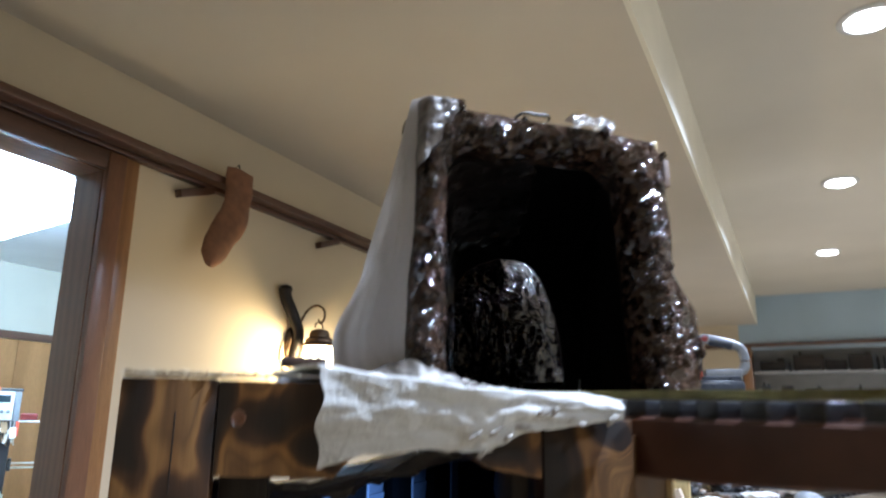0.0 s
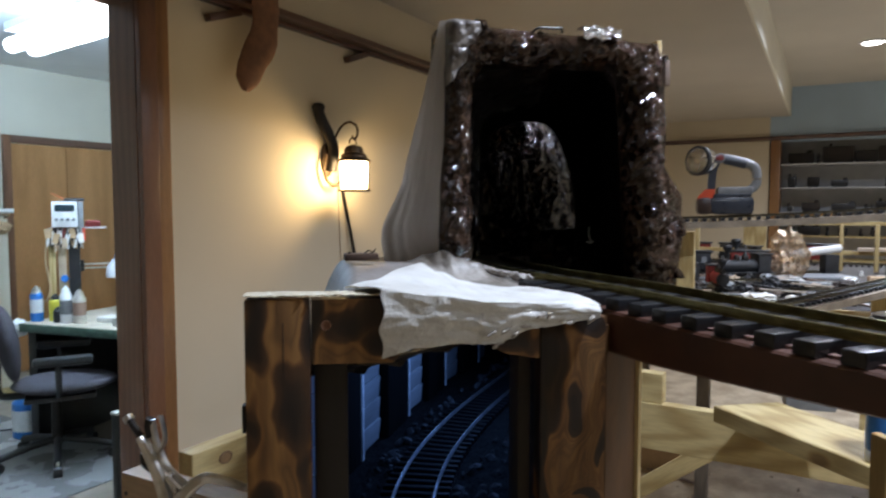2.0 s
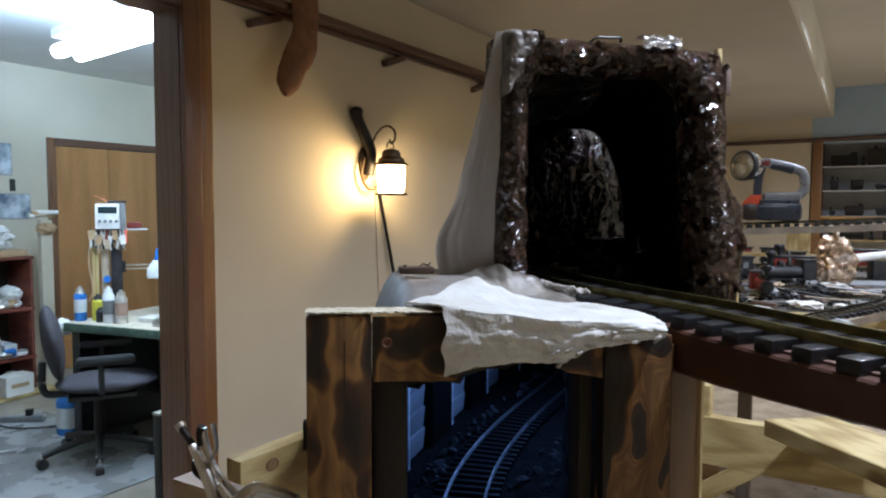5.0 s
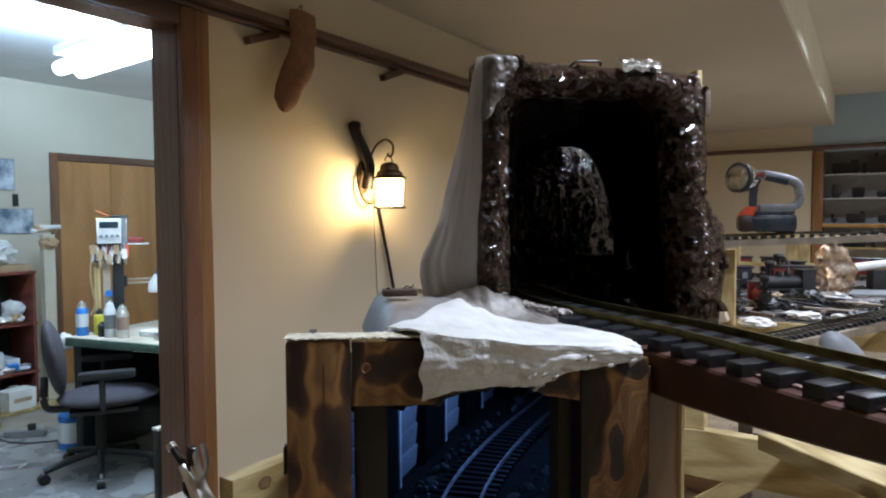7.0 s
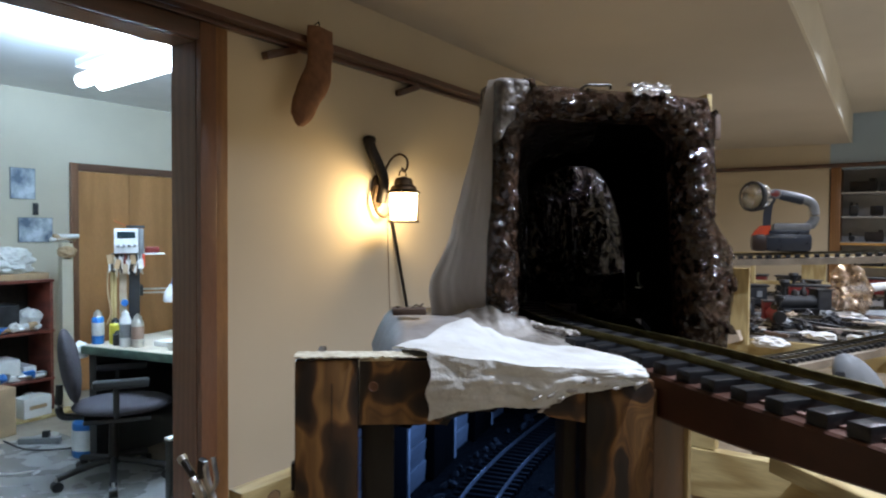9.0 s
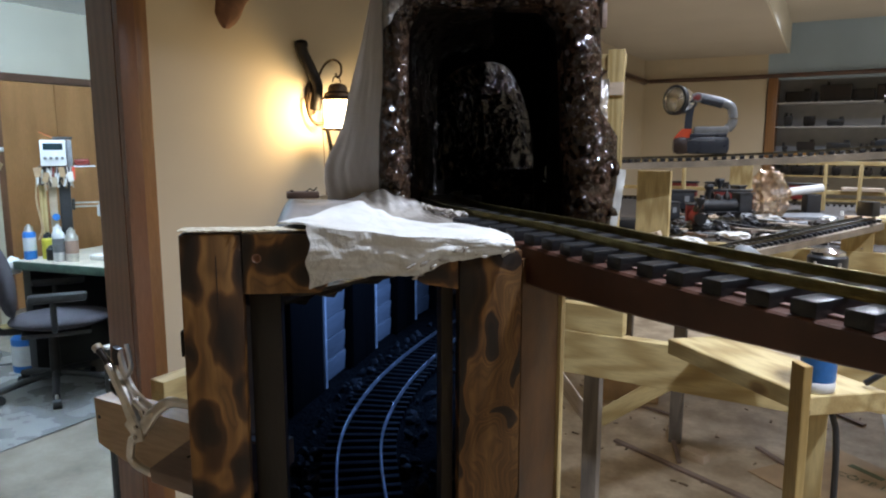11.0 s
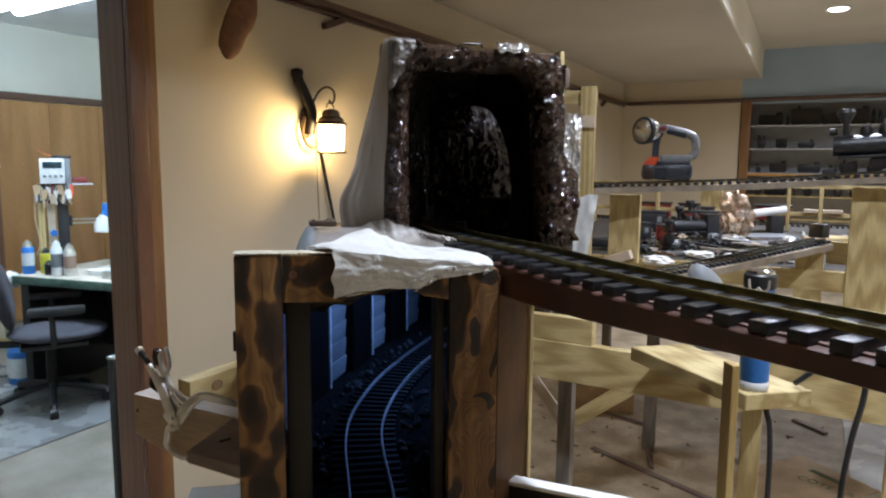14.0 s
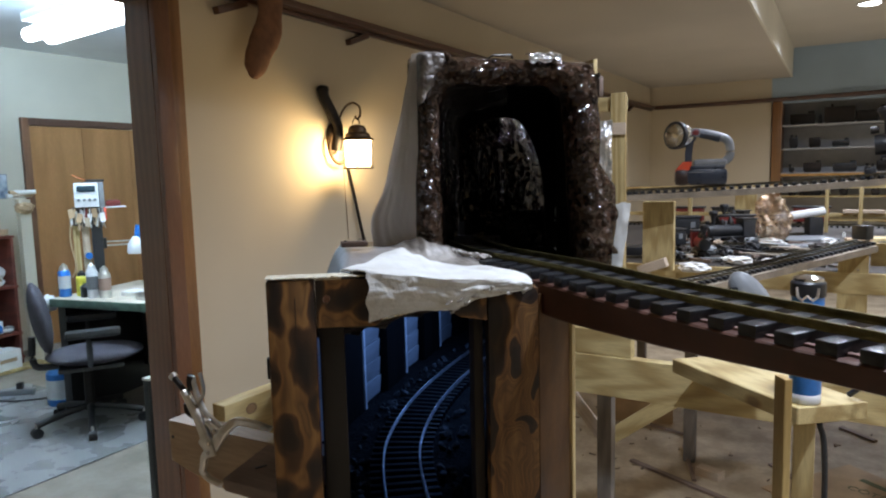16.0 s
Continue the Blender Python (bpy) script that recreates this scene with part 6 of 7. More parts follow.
def loco(name, m, body, label, s=1.0, tender=False):
    """A small steam engine: boiler, cab, stack, domes, wheels."""
    t = thing(name, label, "model locomotive", m @ Matrix.Scale(1.0, 4), "model trains")
    part("running_board", slab((-0.14 * s, -0.042 * s, 0.045 * s), (0.16 * s, 0.042 * s, 0.055 * s), 0.002), BLACKPL, t)
    part("boiler", cyl(nb(), (-0.13 * s, 0, 0.09 * s), (0.06 * s, 0, 0.09 * s), 0.036 * s, 0.038 * s, 20), body, t)
    part("smokebox", cyl(nb(), (-0.155 * s, 0, 0.09 * s), (-0.13 * s, 0, 0.09 * s), 0.034 * s, 0.037 * s, 20), BLACKPL, t)
    part("cab", box(nb(), (0.06 * s, -0.046 * s, 0.05 * s), (0.14 * s, 0.046 * s, 0.155 * s), None, 0.003), body, t)
    part("cab_roof", box(nb(), (0.05 * s, -0.052 * s, 0.155 * s), (0.155 * s, 0.052 * s, 0.163 * s), None, 0.003), BLACKPL, t)
    part("chimney", lathe(nb(), [(0.011 * s, 0.12 * s), (0.011 * s, 0.165 * s), (0.030 * s, 0.20 * s), (0.026 * s, 0.212 * s), (0.012 * s, 0.214 * s)], 18), BLACKPL, t, "flared smoke stack", pose(-0.115 * s, 0, 0))
    part("dome", lathe(nb(), [(0.019 * s, 0.12 * s), (0.019 * s, 0.142 * s), (0.013 * s, 0.154 * s), (0.002, 0.158 * s)], 16), BLACKMETAL, t, "dark metal dome", pose(-0.055 * s, 0, 0))
    part("dome", lathe(nb(), [(0.021 * s, 0.12 * s), (0.021 * s, 0.145 * s), (0.012 * s, 0.158 * s), (0.006 * s, 0.172 * s), (0.002, 0.176 * s)], 16), BLACKMETAL, t, "dark metal dome", pose(0.0, 0, 0))
    part("headlamp", cyl(nb(), (-0.165 * s, 0, 0.14 * s), (-0.14 * s, 0, 0.14 * s), 0.013 * s, 0.012 * s, 14), BLACKMETAL, t, "round headlamp")
    part("cowcatcher", box(nb(), (-0.185 * s, -0.036 * s, 0.012 * s), (-0.15 * s, 0.036 * s, 0.045 * s), pose(0, 0, 0, 0, -10, 0), 0.004), BLACKPL, t)
    for wx in (-0.10, -0.02, 0.06, 0.115):
        r = 0.027 if -0.05 < wx < 0.1 else 0.018
        for sy in (-1, 1):
            part("wheel", cyl(nb(), (wx * s, sy * 0.026 * s, r * s), (wx * s, sy * 0.034 * s, r * s), r * s, r * s, 18), BLACKMETAL, t)
    return t


loco("steam_engine", pose(0.50, 2.365, 1.458, 0, -4, -2), BLACKPL, "model steam engine with flared stack on the high track", 0.98)
loco("steam_engine", pose(-0.215, 3.35, DZ, 0, 0, 38), BLACKPL, "black model steam engine parked in the yard", 0.8)


def wagon(name, m, body, label, s=1.0):
    t = thing(name, label, "model wagon", m, "model trains")
    part("body", box(nb(), (-0.10 * s, -0.045 * s, 0.03 * s), (0.10 * s, 0.045 * s, 0.115 * s), None, 0.004), body, t)
    part("roof", box(nb(), (-0.11 * s, -0.05 * s, 0.115 * s), (0.11 * s, 0.05 * s, 0.125 * s), None, 0.004), BLACKPL, t)
    for wx in (-0.065, 0.065):
        for sy in (-1, 1):
            part("wheel", cyl(nb(), (wx * s, sy * 0.026 * s, 0.016 * s), (wx * s, sy * 0.032 * s, 0.016 * s), 0.016 * s, 0.016 * s, 14), BLACKMETAL, t)
        part("window", slab(((wx - 0.012) * s, -0.0465 * s, 0.065 * s), ((wx + 0.012) * s, -0.0455 * s, 0.095 * s)), GREYPL, t, "dull grey window")
    part("end_lamp", cyl(nb(), (-0.112 * s, 0, 0.05 * s), (-0.10 * s, 0, 0.05 * s), 0.014 * s, 0.014 * s, 14), CHROME, t, "round end fitting")
    return t


loco("red_engine", pose(-0.268, 2.83, DZ, 0, 0, 108), mat("dull_red", (0.30, 0.036, 0.03), 0.45, var=0.2, scale=40), "dark red and black model engine standing in the yard", 0.68)
loco("steam_engine", pose(-0.26, 3.80, DZ, 0, 0, 70), BLACKPL, "black model engine standing on the yard track", 0.85)
wagon("dark_wagon", pose(-0.50, 3.55, DZ, 0, 0, 20), BLACKPL, "black model wagon at the back of the yard", 1.0)
wagon("dark_wagon", pose(-0.22, 3.72, DZ, 0, 0, 12), REDPL, "dull red model wagon at the back of the yard", 1.0)
wagon("dark_wagon", pose(-0.46, 3.05, DZ, 0, 0, 40), BLACKPL, "black model wagon in the yard", 0.8)
wagon("red_wagon", pose(-0.62, 4.45, DZ, 0, 0, 0), REDPL, "dark red model wagon on the rear siding", 1.0)
wagon("dark_wagon", pose(-0.36, 4.45, DZ, 0, 0, 0), BLACKPL, "black model wagon on the rear siding", 1.0)
wagon("red_wagon", pose(0.10, 4.55, DZ, 0, 0, 2), REDPL, "dark red model wagon on the rear siding", 1.0)
wagon("dark_wagon", pose(0.75, 4.5, DZ, 0, 0, 0), BLACKPL, "black model wagon on the rear siding", 1.0)
track("yard_track", "loose dark track section in the yard", [(-0.75, 2.65, DZ + 0.012), (-0.5, 2.9, DZ + 0.012), (-0.2, 3.35, DZ + 0.012), (0.1, 3.9, DZ + 0.012)], 0.045, (0.085, 0.013, 0.010), 0.028, 0.008, RAILDARK, TIEM)
track("yard_track", "loose dark track section in the yard", [(-1.05, 4.45, DZ + 0.012), (-0.2, 4.47, DZ + 0.012), (1.3, 4.5, DZ + 0.012)], 0.045, (0.085, 0.013, 0.010), 0.03, 0.008, RAILDARK, TIEM)


for pts_ in ([(-0.36, 2.74, DZ + 0.012), (-0.25, 2.88, DZ + 0.020), (-0.17, 3.05, DZ + 0.030)], [(-0.12, 2.70, DZ + 0.012), (-0.02, 2.86, DZ + 0.016), (0.12, 2.97, DZ + 0.022)], [(-0.30, 2.98, DZ + 0.034), (-0.16, 3.02, DZ + 0.036), (0.02, 3.00, DZ + 0.034)]):
    track("loose_track", "short loose dark track section lying in the yard heap", pts_, 0.045, (0.085, 0.013, 0.010), 0.028, 0.008, RAILDARK, TIEM)


def crumple(name, m, size, material, label, category, amp=0.35, seed=1, sub=4):
    bm = nb()
    bmesh.ops.create_icosphere(bm, subdivisions=sub, radius=1)
    for v in bm.verts:
        d = v.co.normalized()
        k = 1 + amp * noise.noise(d * 2.2 + Vector((seed, 0, 0))) + amp * 0.6 * noise.noise(d * 5 + Vector((0, seed, 0))) + amp * 0.3 * abs(noise.noise(d * 11))
        v.co = Vector((d.x * k * size[0], d.y * k * size[1], max(-size[2] * 0.98, d.z * k * size[2])))
    bm.transform(Matrix.Translation((0, 0, size[2] * 0.98)))
    return solo(name, bm, material, label, category, m, smooth=16)


crumple("copper_film_bag", pose(-0.045, 3.45, DZ), (0.078, 0.05, 0.116), COPPERFOIL, "crumpled clear bag with copper shine standing in the yard", "foil bag", 0.45, 3)
crumple("foil_scrap", pose(-0.035, 3.33, DZ), (0.06, 0.03, 0.018), FOIL, "crumpled silver foil scrap", "foil", 0.5, 5, 3)
crumple("foil_scrap", pose(0.215, 3.45, DZ), (0.03, 0.03, 0.016), FOIL, "crumpled silver foil scrap", "foil", 0.5, 7, 3)
crumple("paper_scrap", pose(-0.235, 2.48, DZ - 0.02), (0.055, 0.035, 0.02), PAPER, "white crumpled paper scrap at the deck edge", "paper", 0.4, 9, 3)
crumple("paper_scrap", pose(-0.09, 2.62, DZ), (0.05, 0.035, 0.016), PAPER, "white folded paper scrap", "paper", 0.4, 11, 3)
crumple("paper_scrap", pose(-0.41, 2.58, DZ), (0.035, 0.025, 0.022), CARD, "tan crumpled paper scrap", "paper", 0.4, 12, 3)
solo("paper_roll", cyl(nb(), (-0.055, 3.72, DZ + 0.105), (0.178, 3.90, DZ + 0.135), 0.021, 0.021, 18), PAPER, "white paper roll lying across the yard clutter", "paper roll")
for (x, y, rz, w, d, h, mt, lb) in ((0.10, 3.30, 20, 0.22, 0.14, 0.012, GREYPL, "grey flat sheet lying in the yard"), (0.10, 3.66, 24, 0.26, 0.20, 0.014, GREYPL, "flat grey sheet in the yard"), (0.135, 3.87, 30, 0.07, 0.06, 0.104, BLACKPL, "dark box under the paper roll"),
                                     (-0.10, 3.02, -30, 0.16, 0.03, 0.015, POSTW, "dark stick in the yard"), (0.52, 3.6, 5, 0.30, 0.14, 0.03, PINE_X, "stacked pine boards in the yard"),
                                     (-0.16, 2.95, 60, 0.14, 0.02, 0.012, BLACKPL, "dark strip in the yard"), (0.02, 3.12, 15, 0.15, 0.04, 0.02, BLACKPL, "dark flat part in the yard"),
                                     (-0.52, 2.72, 12, 0.10, 0.10, 0.05, BLACKPL, "black box in the yard"), (0.33, 3.30, 8, 0.10, 0.08, 0.05, CARD, "brown box in the yard"),
                                     (0.60, 3.02, 20, 0.13, 0.10, 0.07, BLACKPL, "dark machine part in the yard"), (0.36, 3.05, -10, 0.10, 0.03, 0.02, GREYPL, "grey strip in the yard")):
    solo("yard_part", slab((-w / 2, -d / 2, 0), (w / 2, d / 2, h), 0.003), mt, lb, "yard clutter", pose(x, y, DZ, 0, 0, rz))
board("pale_board", (0.27, 4.181, 1.2045), (0.47, 4.181, 1.2045), 0.06, 0.018, PALE_X, "pale thin board lying on the rack rail")
rack = thing("pine_rack", "slim pine rack of uprights and rails behind the yard", "rack", pose(0, 4.15, DZ))
for rx in (-0.95, -0.55, 0.19, 0.355, 0.75, 1.15):
    part("upright", slab((rx - 0.010, -0.02, 0), (rx + 0.010, 0.02, 0.25), 0.002), PINE_Z, rack)
for rz in (0.085, 0.245):
    part("rail", slab((-1.0, 0.022, rz), (1.35, 0.04, rz + 0.022), 0.002), PINE_X, rack)
for k in range(36):
    x, y = random.uniform(-0.7, 0.75), random.uniform(2.62, 3.9)
    n = random.choice((slab((-0.03, -0.006, 0), (0.03, 0.006, 0.01), 0.001), slab((-0.012, -0.012, 0), (0.012, 0.012, 0.018), 0.002), cyl(nb(), (0, 0, 0), (0, 0, 0.022), 0.009, 0.008, 10), slab((-0.05, -0.01, 0), (0.05, 0.01, 0.006), 0.001)))
    solo("loose_part", n, random.choice((BLACKPL, GREYPL, POSTW, PALE_X, STEEL, PAPER)), "small loose model part on the deck", "clutter", pose(x, y, DZ, 0, 0, random.uniform(0, 180)), "loose parts")

for k in range(130):
    # rail ends, strips and sticks heaped round the parked trains
    x, y = random.uniform(-0.55, 0.30), random.uniform(2.60, 3.55)
    n = random.uniform(0.03, 0.13)
    w = random.choice((0.003, 0.005, 0.008))
    solo("track_scrap", slab((-n, -w, 0), (n, w, w * 1.4), 0.0008), random.choice((BLACKPL, POSTW, RAILDARK, GREYPL, BLACKPL, WALNUT_X)), "dark strip of scrap track in the heap on the deck", "scrap", pose(x, y, DZ + random.choice((0, 0, 0.008)), 0, random.uniform(-4, 4), random.uniform(0, 180)), "track scrap", smooth=None)

for k in range(16):
    crumple("heap_scrap", pose(random.uniform(-0.42, 0.20), random.uniform(2.60, 3.35), DZ), (random.uniform(0.02, 0.05), random.uniform(0.02, 0.04), random.uniform(0.012, 0.03)), (BLACKPL, POSTW, GREYPL, BLACKPL, PALE_X)[k % 5], "dark crumpled scrap in the yard heap", "scrap", 0.5, 60 + k, 3)
for k, (x_, y_, n_, a_, mt_) in enumerate(((-0.17, 2.66, 0.085, 40, GREYPL), (-0.30, 2.72, 0.06, 62, PALE_X), (-0.02, 2.80, 0.10, 24, GREYBOARD), (-0.12, 2.92, 0.09, -18, BLACKPL), (0.06, 3.10, 0.12, 12, GREYPL), (0.10, 2.95, 0.11, 20, GREYBOARD))):
    # flat strips lying across the heap
    solo("wood_offcut", slab((-n_, -0.013, 0.0), (n_, 0.013, 0.006), 0.001), mt_, "flat loose offcut lying across the yard heap", "offcut", pose(x_, y_, DZ + 0.012 + 0.004 * k, 0, 4, a_), "loose offcuts", smooth=None)
for k in range(6):
    crumple("paper_scrap", pose(random.uniform(-0.36, 0.12), random.uniform(2.60, 2.95), DZ), (random.uniform(0.012, 0.026), 0.016, 0.010), PAPER, "white torn paper scrap in the yard", "paper", 0.5, 90 + k, 3)

# ---- far shelves ----
shelf = thing("shelf_unit", "recessed grey wall shelves with a wooden end post", "shelves", pose(0, FAR_Y, 0))
part("end_post", slab((-0.486, -0.03, 0.0), (-0.378, 0.40, 2.235), 0.004), CASING, shelf, "reddish brown wooden end post")
for sz in (0.45, 0.80, 1.08, 1.36, 1.655, 1.935):
    part("shelf_board", slab((-0.377, 0.0, sz - 0.018), (EAST_X - 0.02, 0.40, sz), 0.003), SHELFWHITE if sz > 1.2 else PINE_X, shelf)
part("amber_rail", slab((-0.377, -0.022, 1.318), (EAST_X - 0.02, -0.003, 1.350), 0.003), mat("varnished_edge", (0.55, 0.30, 0.08), 0.3, var=0.1, scale=10, coat=0.4), shelf, "varnished amber front edge")
tops = {1.08: 20, 1.36: 20, 1.655: 16, 1.935: 26}
for sz, cnt in tops.items():
    x = -0.30
    for k in range(cnt):
        w = random.uniform(0.06, 0.26) if sz < 1.9 else random.uniform(0.16, 0.34)
        if x + w > 3.0:
            break
        h = random.uniform(0.06, 0.13) if sz < 1.9 else random.uniform(0.12, 0.20)
        if random.random() < 0.3:
            bm = lathe(nb(), [(0.022, 0), (0.024, 0.02), (0.012, 0.05), (0.018, h * 0.7), (0.006, h)], 10)
            w = 0.06
        else:
            bm = nb()
            box(bm, (-w / 2, -0.04, 0.02), (w / 2, 0.04, h), None, 0.01)
            box(bm, (-w / 2 + 0.01, -0.035, 0.0), (w / 2 - 0.01, 0.035, 0.02), None, 0.004)
            if random.random() < 0.5:
                cyl(bm, (-w / 4, 0, h), (-w / 4, 0, h + 0.035), 0.013, 0.018, 10)
            if random.random() < 0.5:
                box(bm, (w / 5, -0.035, h), (w / 2 - 0.01, 0.035, h + 0.03), None, 0.005)
        solo("shelf_model", bm, random.choice((BLACKPL, BLACKPL, BLACKMETAL, POSTW)), "dark model train piece on the wall shelf", "model train", pose(x + w / 2, FAR_Y + 0.16, sz), "shelf models", smooth=30)
        x += w + (random.uniform(0.0, 0.02) if sz > 1.9 else random.uniform(0.10, 0.36) if sz > 1.6 else random.uniform(0.01, 0.12))

# ---- sconce, stick and stocking on the west wall ----
SX = WALL_X
sc = thing("wall_lantern", "bronze wall lantern with a lit frosted glass on a scrolled bracket", "wall lamp", pose(SX, 2.42, 1.50))
part("back_plate", lathe(nb(), [(0.052, 0.0), (0.052, 0.010), (0.040, 0.018), (0.010, 0.022)], 24), BRONZE, sc, "oval back plate", pose(0.001, 0, 0.155, 0, 90, 0) @ Matrix.Diagonal((1.5, 0.8, 1, 1)))
bm = nb()
sweep(bm, smooth_path([(0.03, 0.0, 0.10), (0.045, 0.0, 0.20), (0.04, -0.03, 0.27), (0.03, -0.075, 0.345), (0.03, -0.09, 0.385)], 8), [(0.028 * math.cos(a), 0.024 * math.sin(a)) for a in [math.pi * k / 6 for k in range(12)]], True, Vector((1, 0, 0)))
lathe(bm, [(0.010, -0.020), (0.026, -0.012), (0.031, 0.004), (0.024, 0.018), (0.008, 0.024)], 14, pose(0.03, -0.088, 0.385))
part("stem", bm, BLACKMETAL, sc, "dark curved stem")
part("lower_scroll", tube(nb(), smooth_path([(0.03, -0.035, 0.18), (0.03, -0.055, 0.11), (0.035, -0.035, 0.055), (0.05, 0.0, 0.035), (0.07, 0.03, 0.06), (0.08, 0.035, 0.10)], 8), 0.008, 8), BRONZE, sc)
part("arm", tube(nb(), smooth_path([(0.035, 0.0, 0.215), (0.08, 0.0, 0.295), (0.125, 0.01, 0.325), (0.165, 0.015, 0.305), (0.172, 0.012, 0.265), (0.158, 0.005, 0.245), (0.15, 0.0, 0.262)], 10), 0.0055, 8), BRONZE, sc, "scrolled arm")
part("hanger_ring", tube(nb(), [(0.155 + 0.0 * a, 0.028 * math.cos(a), 0.222 + 0.028 * math.sin(a)) for a in [math.pi * k / 12 for k in range(13)]], 0.0035, 6), BRONZE, sc)
part("cap", lathe(nb(), [(0.078, 0.142), (0.080, 0.147), (0.062, 0.158), (0.060, 0.172), (0.045, 0.182), (0.043, 0.200), (0.034, 0.212), (0.008, 0.220)], 24), BRONZE, sc, "stepped bronze cap", pose(0.160, 0, 0))
part("glass", lathe(nb(), [(0.056, 0.018), (0.060, 0.04), (0.064, 0.10), (0.063, 0.141)], 24, None, False), BULB, sc, "glowing frosted glass", pose(0.160, 0, 0)).visible_shadow = False
part("tray", lathe(nb(), [(0.074, 0.006), (0.076, 0.010), (0.072, 0.016), (0.010, 0.017)], 24), BRONZE, sc, "bottom tray", pose(0.160, 0, 0))
for a in (0.6, 2.2, 3.8, 5.3):
    part("guard_wire", tube(nb(), [(0.160 + 0.069 * math.cos(a), 0.069 * math.sin(a), z) for z in (0.014, 0.06, 0.10, 0.144)], 0.002, 6), BRONZE, sc)
solo("leaning_stick", cyl(nb(), (SX + 0.045, 2.93, 0.0), (SX + 0.016, 2.525, 1.515), 0.0105, 0.008, 12), BLACKMETAL, "thin dark stick leaning against the wall", "stick")
solo("lamp_cord", tube(nb(), smooth_path([(SX + 0.004, 2.50, 1.58), (SX + 0.004, 2.52, 1.2), (SX + 0.004, 2.55, 0.7), (SX + 0.01, 2.56, 0.01)], 6), 0.0025, 6), PALE_X, "thin pale cord running down the wall", "cord")
kn = thing("hill_block", "small brown wooden plate with bits of wire on the hill", "wood block", L @ pose(0.104, 0.165, 1.3855, 0, 0, 4))
part("plate", slab((-0.018, -0.012, 0.0), (0.018, 0.012, 0.007), 0.001), mat("scrap_wood", (0.075, 0.042, 0.026), 0.8), kn)
part("wire", tube(nb(), [(0.004, 0, 0.007), (0.008, 0.002, 0.010), (0.013, 0.0, 0.008), (0.016, 0.002, 0.011)], 0.0009, 6), BLACKMETAL, kn)
part("screw", cyl(nb(), (-0.012, 0, 0.007), (-0.012, 0, 0.009), 0.002, 0.002, 8), BLACKMETAL, kn)

bm = nb()
prof = []
for k, (y, z, ry, rx) in enumerate(((0.085, 0.40, 0.062, 0.020), (0.085, 0.33, 0.062, 0.022), (0.080, 0.26, 0.060, 0.024), (0.070, 0.21, 0.060, 0.026), (0.045, 0.165, 0.062, 0.028), (0.010, 0.11, 0.060, 0.028), (-0.020, 0.06, 0.054, 0.026), (-0.040, 0.025, 0.040, 0.022), (-0.048, 0.005, 0.018, 0.012))):
    ring = []
    tilt = 0.0 if k < 3 else min(1.0, (k - 2) / 3) * 0.9
    for i in range(16):
        a = 2 * math.pi * i / 16
        w = ry * 1.18 * math.cos(a)
        ring.append(bm.verts.new((rx * math.sin(a) + 0.03, y + w * math.cos(tilt), z + w * math.sin(tilt) * -0.9)))
    prof.append(ring)
for a, b in zip(prof, prof[1:]):
    for i in range(16):
        bm.faces.new((a[i], a[(i + 1) % 16], b[(i + 1) % 16], b[i]))
bm.faces.new(prof[-1])
bm.faces.new(prof[0])
bmesh.ops.recalc_face_normals(bm, faces=bm.faces)
bmesh.ops.subdivide_edges(bm, edges=list(bm.edges), cuts=1, use_grid_fill=True)
rough_up(bm, 0.006, 18)
st = thing("hanging_stocking", "brown knitted stocking hanging from the wall ledge", "stocking", pose(SX + 0.075, 1.835, 1.885))
part("sock", bm, STOCKING, st, smooth=60)
part("hook", tube(nb(), [(0.03, 0.085, 0.39), (0.02, 0.085, 0.43), (0.0, 0.085, 0.42), (-0.002, 0.085, 0.385)], 0.003, 6), BLACKMETAL, st)

# ---- floor litter in the main room ----
board("floor_offcut", (-0.30, 3.06, 0.022), (-0.19, 3.02, 0.022), 0.06, 0.042, PALE_X, "pine offcut on the floor", "wood offcut")
for a, b, w in (((-0.62, 3.05), (0.05, 2.72), 0.03), ((-0.42, 3.35), (-0.30, 2.95), 0.02), ((0.0, 3.3), (0.16, 3.12), 0.03), ((0.30, 4.0), (0.46, 3.85), 0.03), ((-0.7, 3.6), (-0.4, 3.5), 0.02)):
    board("floor_stick", (a[0], a[1], 0.009), (b[0], b[1], 0.009), w, 0.012, WALNUT_X, "brown wood strip lying on the floor", "wood strip")
carton = thing("flat_carton", "flattened brown cardboard with dark print on the floor", "cardboard", pose(0.42, 3.12, 0.0, 0, 0, -38))
part("sheet", slab((-0.28, -0.35, 0.003), (0.135, 0.22, 0.009), 0.001), CARD, carton)
PRINT = mat("green_print", (0.15, 0.165, 0.09), 0.8, var=0.1)
fc = bpy.data.curves.new("lettering", "FONT")
fc.body, fc.size, fc.extrude = "C\u00d4T\u00c9 LA", 0.062, 0.0003
fo = bpy.data.objects.new("lettering", fc)
fm = bpy.data.meshes.new_from_object(fo)
bpy.data.objects.remove(fo)
fm.materials.clear()
fm.materials.append(PRINT)
letters = new("lettering", fm)
letters.parent = carton
letters.matrix_local = carton.matrix_world.inverted() @ pose(0.318, 3.172, 0.0098, 0, 0, -24)
letters["label"] = "dark green printed lettering"
part("print_bar", slab((-0.14, 0.10, 0.0095), (0.02, 0.135, 0.0102)), PRINT, carton, "dark green printed bar")
